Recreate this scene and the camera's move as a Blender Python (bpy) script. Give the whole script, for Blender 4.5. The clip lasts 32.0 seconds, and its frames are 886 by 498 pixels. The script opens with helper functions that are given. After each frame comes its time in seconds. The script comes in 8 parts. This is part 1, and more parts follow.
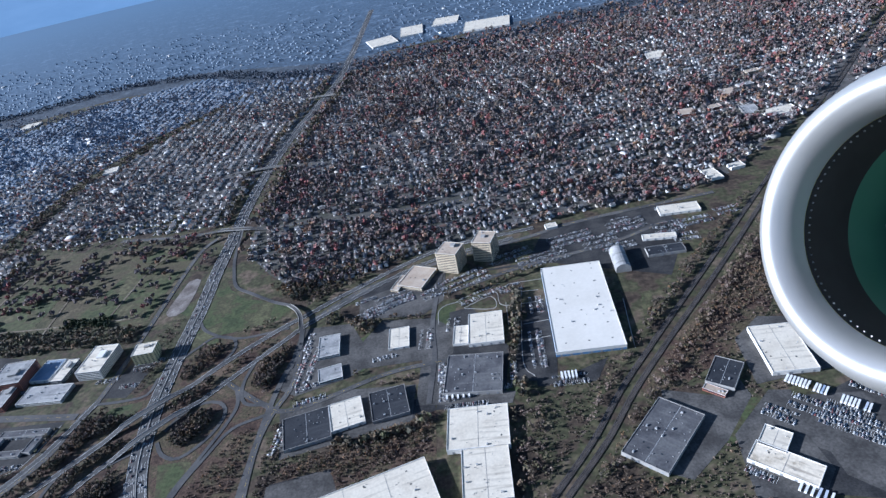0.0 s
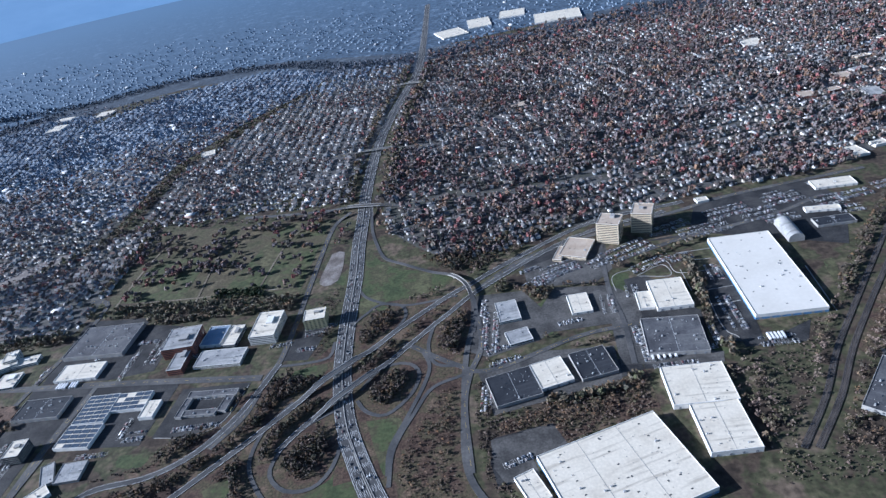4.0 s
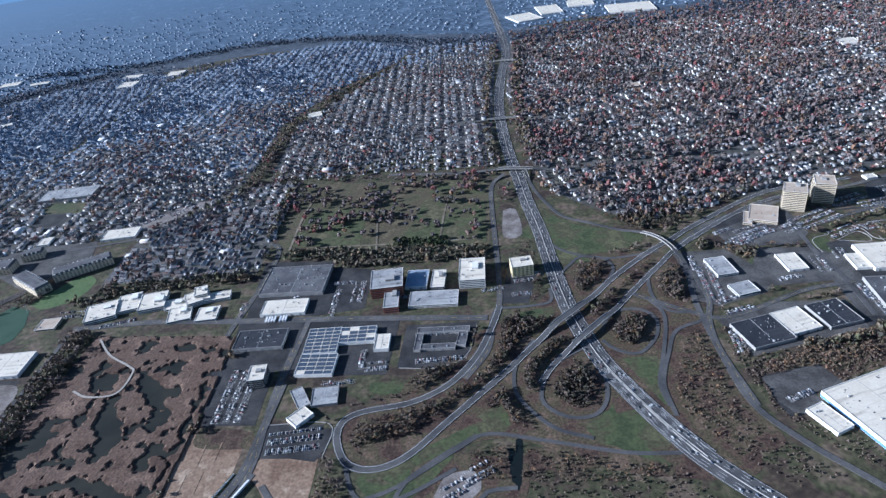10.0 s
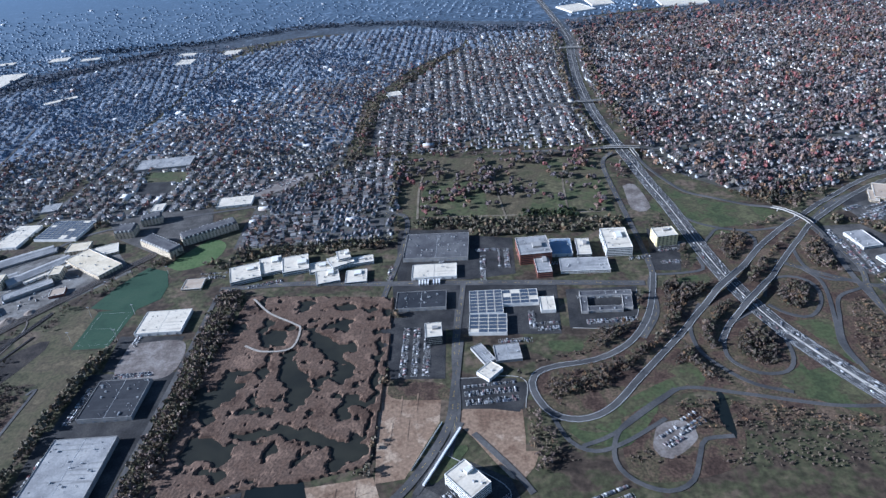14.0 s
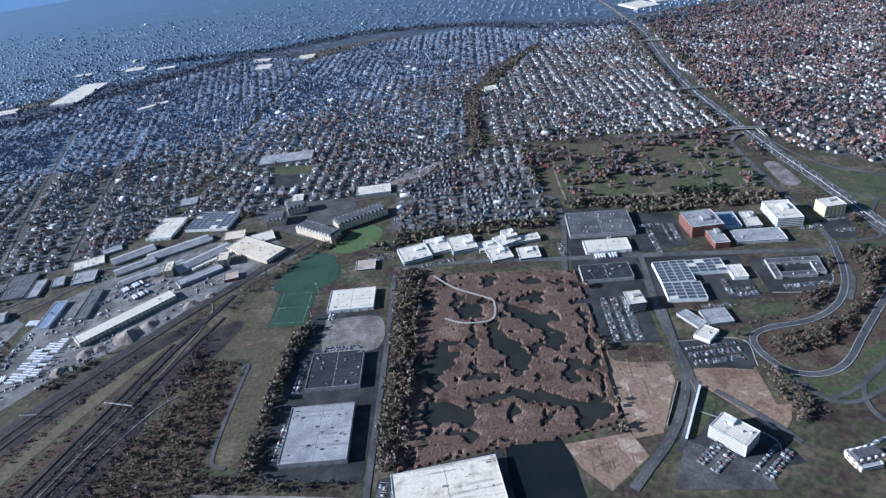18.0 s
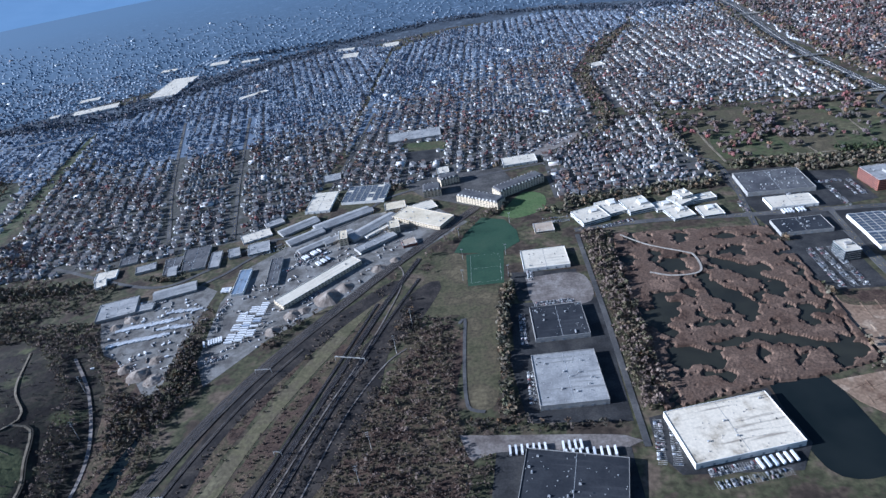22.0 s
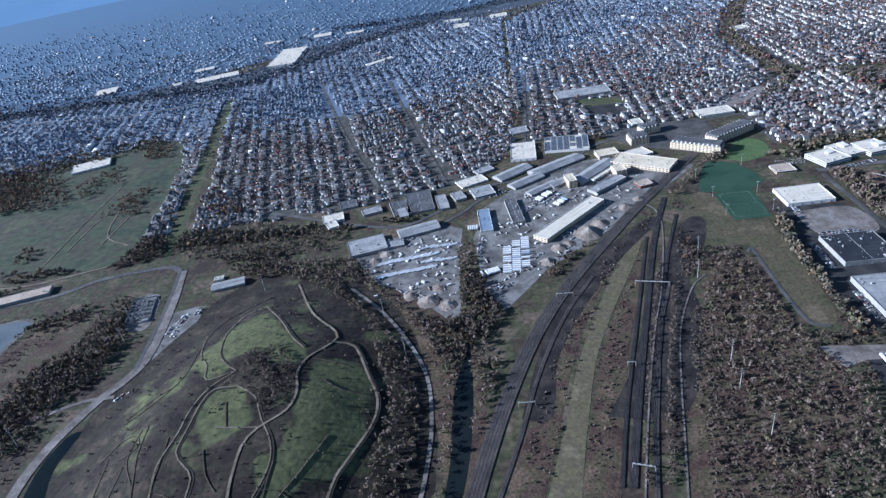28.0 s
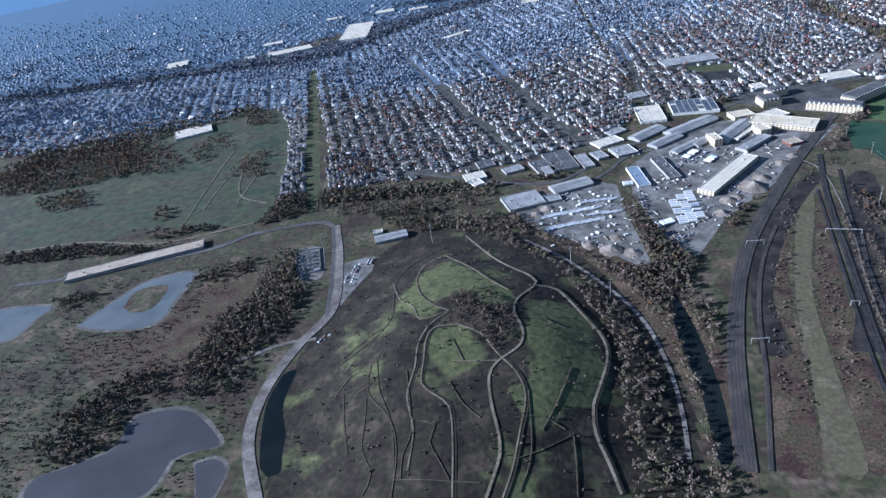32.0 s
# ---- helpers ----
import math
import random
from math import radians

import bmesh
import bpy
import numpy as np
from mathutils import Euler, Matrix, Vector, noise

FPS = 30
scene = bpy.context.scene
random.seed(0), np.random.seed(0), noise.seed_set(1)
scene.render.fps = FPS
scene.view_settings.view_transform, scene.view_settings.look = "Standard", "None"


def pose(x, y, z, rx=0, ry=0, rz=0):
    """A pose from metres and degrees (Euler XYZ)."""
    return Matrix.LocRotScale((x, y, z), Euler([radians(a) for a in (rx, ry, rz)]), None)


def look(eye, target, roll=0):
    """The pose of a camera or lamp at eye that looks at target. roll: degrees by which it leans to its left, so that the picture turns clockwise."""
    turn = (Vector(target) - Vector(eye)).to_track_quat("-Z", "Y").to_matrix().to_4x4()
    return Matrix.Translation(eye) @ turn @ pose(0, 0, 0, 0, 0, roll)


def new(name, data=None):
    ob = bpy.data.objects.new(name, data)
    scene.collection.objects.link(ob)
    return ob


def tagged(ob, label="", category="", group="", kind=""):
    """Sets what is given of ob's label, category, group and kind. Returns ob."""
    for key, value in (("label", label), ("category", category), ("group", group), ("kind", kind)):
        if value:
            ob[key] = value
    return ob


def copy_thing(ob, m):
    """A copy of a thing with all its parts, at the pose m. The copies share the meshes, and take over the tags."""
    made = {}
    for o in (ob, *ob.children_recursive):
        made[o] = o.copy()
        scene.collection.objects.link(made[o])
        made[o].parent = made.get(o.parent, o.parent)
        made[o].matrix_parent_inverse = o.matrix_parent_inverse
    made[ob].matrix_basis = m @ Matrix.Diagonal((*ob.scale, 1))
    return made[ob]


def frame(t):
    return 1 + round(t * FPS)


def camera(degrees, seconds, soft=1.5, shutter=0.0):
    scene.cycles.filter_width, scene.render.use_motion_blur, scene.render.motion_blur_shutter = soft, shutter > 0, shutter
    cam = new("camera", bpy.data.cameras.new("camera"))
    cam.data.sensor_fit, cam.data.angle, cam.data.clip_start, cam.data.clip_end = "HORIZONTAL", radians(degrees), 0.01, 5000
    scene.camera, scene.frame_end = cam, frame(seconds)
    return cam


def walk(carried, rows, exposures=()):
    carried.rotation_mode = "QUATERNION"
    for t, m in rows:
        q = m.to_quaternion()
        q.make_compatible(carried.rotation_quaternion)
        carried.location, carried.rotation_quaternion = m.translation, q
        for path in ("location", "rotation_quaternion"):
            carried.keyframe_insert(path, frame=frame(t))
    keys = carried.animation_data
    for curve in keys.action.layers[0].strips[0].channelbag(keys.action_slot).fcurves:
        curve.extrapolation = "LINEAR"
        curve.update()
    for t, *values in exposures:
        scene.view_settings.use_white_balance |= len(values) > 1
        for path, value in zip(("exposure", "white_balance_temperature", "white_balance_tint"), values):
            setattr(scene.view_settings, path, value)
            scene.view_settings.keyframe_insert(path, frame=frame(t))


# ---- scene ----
PLAN_SCALE = 0.5  # the plan below is in true metres; the scene is drawn at half size
cam = camera(70.3, 32.0, soft=1.45)
PATH = [  # seconds, eye, target, roll
    (0, (0.01, -0.00, 321.95), (-10.35, 85.26, 270.74), -12.1),
    (0.5, (-18.74, -2.53, 321.67), (-29.19, 82.84, 270.66), -12.1),
    (1, (-37.30, -5.67, 321.75), (-47.85, 79.81, 270.94), -12.1),
    (1.5, (-55.88, -8.35, 321.68), (-66.58, 77.13, 270.90), -12.0),
    (2, (-74.29, -11.09, 321.91), (-85.19, 74.41, 271.21), -11.9),
    (2.5, (-92.84, -14.06, 322.03), (-103.59, 71.49, 271.38), -11.7),
    (3, (-111.25, -16.97, 322.22), (-122.10, 68.61, 271.63), -11.6),
    (3.5, (-129.41, -19.81, 322.47), (-140.46, 65.80, 271.99), -11.7),
    (4, (-147.58, -22.55, 322.65), (-158.58, 63.07, 272.17), -11.8),
    (4.5, (-165.75, -25.73, 322.83), (-176.56, 59.93, 272.37), -11.8),
    (6.5, (-237.40, -37.69, 323.85), (-246.70, 48.12, 273.35), -10.5),
    (7, (-255.80, -40.39, 323.47), (-264.35, 45.43, 272.86), -9.7),
    (7.5, (-273.89, -43.42, 323.40), (-281.80, 42.40, 272.69), -8.9),
    (8, (-290.74, -46.32, 322.85), (-298.24, 39.46, 272.01), -8.3),
    (8.5, (-308.73, -49.26, 322.69), (-315.88, 36.45, 271.69), -7.8),
    (9, (-326.99, -52.33, 322.38), (-333.79, 33.36, 271.29), -7.5),
    (9.5, (-345.30, -55.25, 321.84), (-351.75, 30.37, 270.58), -7.2),
    (10, (-363.59, -58.11, 321.40), (-369.89, 27.44, 270.00), -7.1),
    (10.5, (-381.99, -61.23, 321.01), (-388.04, 24.23, 269.45), -7.0),
    (11, (-400.26, -64.46, 320.66), (-405.71, 20.99, 269.01), -6.8),
    (11.5, (-418.92, -67.39, 320.19), (-424.02, 18.08, 268.53), -6.4),
    (12, (-437.69, -69.99, 319.82), (-442.29, 15.46, 268.07), -5.7),
    (12.5, (-456.17, -73.10, 319.00), (-460.52, 12.32, 267.19), -5.1),
    (13, (-474.95, -75.98, 317.94), (-479.05, 9.41, 266.05), -4.7),
    (13.5, (-493.72, -78.86, 316.88), (-497.77, 6.53, 264.99), -4.8),
    (14, (-512.45, -81.82, 315.44), (-516.45, 3.56, 263.54), -5.1),
    (14.5, (-531.05, -84.89, 314.03), (-535.45, 0.60, 262.34), -5.8),
    (16.5, (-608.03, -96.73, 308.93), (-612.58, -10.68, 258.18), -6.9),
    (17, (-626.98, -99.53, 307.57), (-631.63, -13.34, 257.07), -6.8),
    (17.5, (-646.12, -102.30, 306.51), (-651.02, -16.02, 256.20), -6.8),
    (18, (-664.97, -105.17, 305.03), (-670.07, -18.81, 254.87), -6.8),
    (18.5, (-683.96, -108.10, 303.47), (-689.36, -21.70, 253.42), -7.0),
    (19, (-702.78, -111.01, 302.15), (-708.53, -24.58, 252.17), -7.3),
    (19.5, (-721.52, -113.87, 300.64), (-727.72, -27.43, 250.75), -7.7),
    (20, (-740.43, -116.81, 299.51), (-747.03, -30.35, 249.70), -8.3),
    (20.5, (-759.11, -119.91, 298.29), (-766.16, -33.51, 248.44), -8.7),
    (21, (-778.11, -122.89, 297.34), (-785.51, -36.52, 247.48), -9.1),
    (21.5, (-797.01, -125.66, 296.24), (-804.86, -39.36, 246.34), -9.1),
    (22, (-815.81, -128.61, 295.09), (-824.21, -42.28, 245.32), -9.2),
    (22.5, (-834.54, -131.62, 294.26), (-843.49, -45.33, 244.51), -9.2),
    (23, (-853.16, -134.54, 293.33), (-862.76, -48.29, 243.64), -9.4),
    (23.5, (-871.91, -137.61, 292.40), (-882.01, -51.40, 242.73), -9.6),
    (24, (-890.43, -140.41, 291.40), (-900.93, -54.24, 241.76), -9.8),
    (24.5, (-909.13, -143.47, 290.73), (-919.83, -57.30, 241.12), -10.1),
    (25, (-927.61, -146.41, 289.95), (-938.36, -60.25, 240.34), -10.3),
    (25.5, (-946.20, -149.37, 289.19), (-956.96, -63.24, 239.53), -10.3),
    (27.5, (-1020.06, -161.22, 285.08), (-1029.86, -75.32, 234.83), -9.5),
    (28, (-1038.32, -164.23, 284.16), (-1048.21, -78.46, 233.72), -9.4),
    (28.5, (-1056.56, -167.35, 283.30), (-1066.86, -81.65, 232.80), -9.6),
    (29, (-1074.75, -170.23, 282.13), (-1084.80, -84.66, 231.36), -9.5),
    (29.5, (-1093.02, -173.14, 281.14), (-1102.82, -87.59, 230.29), -9.5),
    (30, (-1111.30, -176.22, 280.12), (-1120.75, -90.70, 229.15), -9.3),
    (30.5, (-1129.47, -179.20, 279.01), (-1138.72, -93.71, 227.96), -8.8),
    (31, (-1147.64, -182.18, 277.90), (-1157.24, -96.79, 226.75), -8.8),
    (31.5, (-1165.68, -185.10, 276.87), (-1175.73, -99.89, 225.51), -9.0),
    (32, (-1183.73, -188.08, 275.73), (-1193.93, -102.99, 224.19), -9.2),
]
walk(cam, [(t, look(eye, target, roll)) for t, eye, target, roll in PATH], [(0.0, 1.08, 4740.0, 13.0), (5.0, 1.08, 4720.0, 13.0), (13.0, 1.09, 4680.0, 13.0), (20.0, 1.02, 4660.0, 13.0), (25.0, 1.02, 4620.0, 13.0), (32.0, 1.08, 4580.0, 13.5)])

# ---- world and sun ----
SUN_EL, SUN_AZ = 21.5, 265.0          # degrees; azimuth of the sun from +y, clockwise
world = bpy.data.worlds.new("world")
scene.world = world
world.use_nodes = True
wn = world.node_tree.nodes
sky = wn.new("ShaderNodeTexSky")
sky.sky_type, sky.sun_disc = "NISHITA", False
sky.sun_elevation, sky.sun_rotation = radians(SUN_EL), radians(SUN_AZ)
sky.air_density, sky.dust_density, sky.ozone_density = 1.2, 1.0, 2.0
wn["Background"].inputs["Strength"].default_value = 0.043
world.node_tree.links.new(sky.outputs[0], wn["Background"].inputs["Color"])
sun_data = bpy.data.lights.new("sun", "SUN")
sun_data.energy, sun_data.angle, sun_data.color = 5.0, radians(0.6), (1.0, 0.885, 0.735)
sun = new("sun", sun_data)
az, el = radians(SUN_AZ), radians(SUN_EL)
sun.matrix_world = look((0, 0, 2000), (-math.sin(az) * math.cos(el), -math.cos(az) * math.cos(el), 2000 - math.sin(el)))

# ---- materials ----
def mat(name, colours, rough=0.85, scale=0.05, detail=6.0, source="noise", metal=0.0, fine=0.0, fine_scale=1.0, bump=0.0, spread=(0.35, 0.65), coords="Object"):
    """A procedural surface: a ramp of colours driven by noise, by the object's random number or by the tint of its faces, with a finer grain on top."""
    scale, fine_scale = scale / PLAN_SCALE, fine_scale / PLAN_SCALE
    m = bpy.data.materials.new(name)
    m.use_nodes = True
    nt = m.node_tree
    n, l = nt.nodes, nt.links
    b = n["Principled BSDF"]
    b.inputs["Roughness"].default_value, b.inputs["Metallic"].default_value = rough, metal
    b.inputs["Specular IOR Level"].default_value = 0.3
    ramp = n.new("ShaderNodeValToRGB")
    els = ramp.color_ramp.elements
    while len(els) < len(colours):
        els.new(0.5)
    lo, hi = (0.0, 1.0) if source != "noise" else spread
    for i, c in enumerate(colours):
        els[i].position = lo + (hi - lo) * i / max(1, len(colours) - 1)
        els[i].color = (*c, 1)
    geo = n.new("ShaderNodeNewGeometry")
    tc = n.new("ShaderNodeTexCoord")
    place = geo.outputs["Position"] if coords == "World" else tc.outputs["Object"]
    if source == "noise":
        t = n.new("ShaderNodeTexNoise")
        t.inputs["Scale"].default_value, t.inputs["Detail"].default_value, t.inputs["Roughness"].default_value = scale, detail, 0.62
        l.new(place, t.inputs["Vector"])
        l.new(t.outputs["Fac"], ramp.inputs["Fac"])
    elif source == "object":
        t = n.new("ShaderNodeObjectInfo")
        l.new(t.outputs["Random"], ramp.inputs["Fac"])
    else:
        t = n.new("ShaderNodeAttribute")
        t.attribute_name = "tint"
        l.new(t.outputs["Fac"], ramp.inputs["Fac"])
    out = ramp.outputs["Color"]
    if fine:
        f = n.new("ShaderNodeTexNoise")
        f.inputs["Scale"].default_value, f.inputs["Detail"].default_value = fine_scale, 4.0
        l.new(geo.outputs["Position"], f.inputs["Vector"])
        mr = n.new("ShaderNodeMapRange")
        mr.inputs["From Min"].default_value, mr.inputs["From Max"].default_value = 0.3, 0.7
        mr.inputs["To Min"].default_value, mr.inputs["To Max"].default_value = 1.0 - fine, 1.0 + fine
        l.new(f.outputs["Fac"], mr.inputs["Value"])
        mix = n.new("ShaderNodeVectorMath")
        mix.operation = "SCALE"
        l.new(out, mix.inputs[0])
        l.new(mr.outputs["Result"], mix.inputs["Scale"])
        out = mix.outputs["Vector"]
        if bump:
            bp = n.new("ShaderNodeBump")
            bp.inputs["Strength"].default_value, bp.inputs["Distance"].default_value = bump, 0.5
            l.new(f.outputs["Fac"], bp.inputs["Height"])
            l.new(bp.outputs["Normal"], b.inputs["Normal"])
    l.new(out, b.inputs["Base Color"])
    return m


M = {}
M["ground"] = mat("ground", [(0.034, 0.025, 0.018), (0.062, 0.046, 0.032), (0.044, 0.046, 0.022), (0.072, 0.066, 0.036), (0.105, 0.080, 0.056)], 0.95, 0.016, 12, fine=0.5, fine_scale=0.12, bump=0.4, spread=(0.38, 0.62), coords="World")
M["brush"] = mat("brush", [(0.042, 0.026, 0.019), (0.076, 0.050, 0.035), (0.060, 0.052, 0.028), (0.110, 0.078, 0.052)], 0.95, 0.025, 10, fine=0.5, fine_scale=0.3, bump=0.6, spread=(0.39, 0.61), coords="World")
M["asphalt"] = mat("asphalt", [(0.018, 0.018, 0.019), (0.031, 0.031, 0.032), (0.050, 0.048, 0.046)], 0.9, 0.025, 9, fine=0.25, fine_scale=0.4, spread=(0.39, 0.61), coords="World")
M["pave"] = mat("worn_pavement", [(0.044, 0.042, 0.040), (0.070, 0.067, 0.063), (0.100, 0.095, 0.088)], 0.9, 0.025, 10, fine=0.3, fine_scale=0.3, spread=(0.39, 0.61), coords="World")
M["road"] = mat("road", [(0.046, 0.046, 0.048), (0.068, 0.068, 0.068), (0.096, 0.093, 0.090)], 0.9, 0.02, 7, fine=0.15, fine_scale=0.4, coords="World")
M["street"] = mat("street", [(0.050, 0.050, 0.051), (0.075, 0.073, 0.072), (0.108, 0.105, 0.100)], 0.9, 0.02, 6, fine=0.2, fine_scale=0.3, coords="World")
M["concrete"] = mat("concrete", [(0.30, 0.29, 0.27), (0.40, 0.39, 0.36)], 0.85, 0.06, 6, fine=0.15, fine_scale=0.7, coords="World")
M["paint"] = mat("white_paint", [(0.62, 0.62, 0.60), (0.78, 0.78, 0.76)], 0.7, 0.3, 3)
M["paint_yellow"] = mat("yellow_paint", [(0.6, 0.42, 0.06), (0.75, 0.55, 0.1)], 0.7, 0.3, 3)
M["lawn"] = mat("lawn", [(0.040, 0.052, 0.022), (0.062, 0.076, 0.031), (0.056, 0.052, 0.028), (0.094, 0.094, 0.046)], 0.95, 0.022, 9, fine=0.3, fine_scale=0.2, bump=0.3, spread=(0.39, 0.61), coords="World")
M["bright_lawn"] = mat("bright_lawn", [(0.055, 0.092, 0.030), (0.078, 0.118, 0.042), (0.096, 0.124, 0.052)], 0.95, 0.02, 6, fine=0.2, fine_scale=0.2, coords="World")
M["fairway"] = mat("fairway", [(0.032, 0.044, 0.026), (0.056, 0.068, 0.036), (0.048, 0.046, 0.032), (0.074, 0.080, 0.044)], 0.95, 0.010, 10, fine=0.35, fine_scale=0.06, spread=(0.38, 0.62), coords="World")
M["cemetery_grass"] = mat("cemetery_grass", [(0.046, 0.056, 0.024), (0.070, 0.078, 0.034), (0.064, 0.058, 0.032), (0.108, 0.100, 0.052)], 0.95, 0.02, 9, fine=0.35, fine_scale=0.12, spread=(0.39, 0.61), coords="World")
M["dirt_grey"] = mat("grey_dirt", [(0.10, 0.085, 0.075), (0.16, 0.14, 0.125), (0.24, 0.22, 0.20)], 0.95, 0.04, 7, fine=0.25, fine_scale=0.3, coords="World")
M["turf"] = mat("artificial_turf", [(0.018, 0.046, 0.026), (0.026, 0.060, 0.034), (0.034, 0.066, 0.038)], 0.9, 0.02, 5, fine=0.12, fine_scale=0.3, coords="World")
M["dry_grass"] = mat("dry_grass", [(0.054, 0.052, 0.026), (0.082, 0.074, 0.040), (0.068, 0.056, 0.034), (0.115, 0.096, 0.056)], 0.95, 0.018, 10, fine=0.35, fine_scale=0.2, bump=0.4, spread=(0.39, 0.61), coords="World")
M["strip_grass"] = mat("strip_grass", [(0.078, 0.072, 0.038), (0.112, 0.100, 0.054), (0.095, 0.080, 0.050), (0.140, 0.124, 0.072)], 0.95, 0.02, 9, fine=0.3, fine_scale=0.2, bump=0.3, spread=(0.39, 0.61), coords="World")
M["dirt"] = mat("bare_dirt", [(0.150, 0.098, 0.064), (0.235, 0.165, 0.110), (0.200, 0.138, 0.092), (0.350, 0.270, 0.190)], 0.95, 0.022, 12, fine=0.3, fine_scale=0.25, bump=0.4, spread=(0.39, 0.61), coords="World")
M["gravel"] = mat("pale_gravel", [(0.089, 0.083, 0.077), (0.142, 0.136, 0.124), (0.201, 0.195, 0.183)], 0.95, 0.035, 7, fine=0.25, fine_scale=0.4, spread=(0.41, 0.6), coords="World")
M["path"] = mat("gravel_track", [(0.095, 0.078, 0.054), (0.150, 0.126, 0.090), (0.205, 0.178, 0.132)], 0.95, 0.04, 6, fine=0.3, fine_scale=0.4, coords="World")
M["ballast"] = mat("rail_ballast", [(0.034, 0.030, 0.027), (0.061, 0.052, 0.046), (0.086, 0.073, 0.061)], 0.95, 0.04, 6, fine=0.3, fine_scale=0.6, coords="World")
M["ballast_dark"] = mat("sooty_ballast", [(0.013, 0.011, 0.013), (0.024, 0.021, 0.022), (0.044, 0.038, 0.036)], 0.95, 0.05, 6, fine=0.3, fine_scale=0.6, coords="World")
M["cinder"] = mat("cinder_ground", [(0.014, 0.012, 0.012), (0.026, 0.022, 0.020), (0.043, 0.036, 0.030)], 0.95, 0.035, 8, fine=0.4, fine_scale=0.25, bump=0.5, spread=(0.41, 0.6), coords="World")
M["steel"] = mat("rail_steel", [(0.25, 0.23, 0.21), (0.38, 0.35, 0.32)], 0.45, 0.2, 3, metal=0.8)
M["water"] = mat("dark_water", [(0.007, 0.011, 0.012), (0.015, 0.019, 0.019)], 0.12, 0.01, 3, coords="World")
M["water"].node_tree.nodes["Principled BSDF"].inputs["Specular IOR Level"].default_value = 0.12
M["marsh_water"] = mat("murky_water", [(0.02, 0.021, 0.018), (0.034, 0.034, 0.026)], 0.45, 0.02, 4, coords="World")
M["marsh_water"].node_tree.nodes["Principled BSDF"].inputs["Specular IOR Level"].default_value = 0.12
M["lagoon"] = mat("turbid_water", [(0.058, 0.056, 0.061), (0.072, 0.070, 0.075), (0.090, 0.087, 0.090)], 0.2, 0.006, 6, coords="World")
# Paler copy of the lagoon water, the sky's reflection painted into its colour.
M["shallow"] = mat("sky_toned_water", [(0.105, 0.118, 0.122), (0.135, 0.148, 0.150), (0.165, 0.172, 0.168)], 0.2, 0.012, 6, coords="World")
M["lagoon"].node_tree.nodes["Principled BSDF"].inputs["Specular IOR Level"].default_value = 0.15
# Ground of the far districts, lightened and blued to stand in for haze.
M["hazed_yards"] = mat("hazed_yards", [(0.092, 0.124, 0.174), (0.116, 0.148, 0.200), (0.144, 0.174, 0.224)], 0.95, 0.012, 8, fine=0.35, fine_scale=0.08, coords="World")
M["leafy_yards"] = mat("leafy_yards", [(0.052, 0.054, 0.050), (0.080, 0.076, 0.072), (0.118, 0.112, 0.108)], 0.95, 0.02, 8, fine=0.35, fine_scale=0.1, coords="World")
M["yards"] = mat("house_yards", [(0.036, 0.040, 0.030), (0.062, 0.060, 0.052), (0.098, 0.094, 0.088)], 0.95, 0.03, 8, fine=0.35, fine_scale=0.1, coords="World")
M["trail"] = mat("worn_earth", [(0.050, 0.040, 0.029), (0.080, 0.066, 0.046), (0.115, 0.096, 0.068)], 0.95, 0.05, 6, fine=0.3, fine_scale=0.4, coords="World")
M["reed"] = mat("marsh_reed", [(0.062, 0.038, 0.026), (0.110, 0.071, 0.049), (0.090, 0.060, 0.043), (0.160, 0.106, 0.074)], 0.95, 0.025, 10, fine=0.35, fine_scale=0.3, bump=0.7, spread=(0.39, 0.61), coords="World")
M["plank"] = mat("weathered_plank", [(0.28, 0.25, 0.21), (0.38, 0.35, 0.30)], 0.9, 0.2, 5, fine=0.2, fine_scale=0.8, coords="World")
M["ditch"] = mat("dark_ditch", [(0.018, 0.016, 0.012), (0.035, 0.03, 0.022)], 0.95, 0.06, 5, fine=0.3, fine_scale=0.4, coords="World")


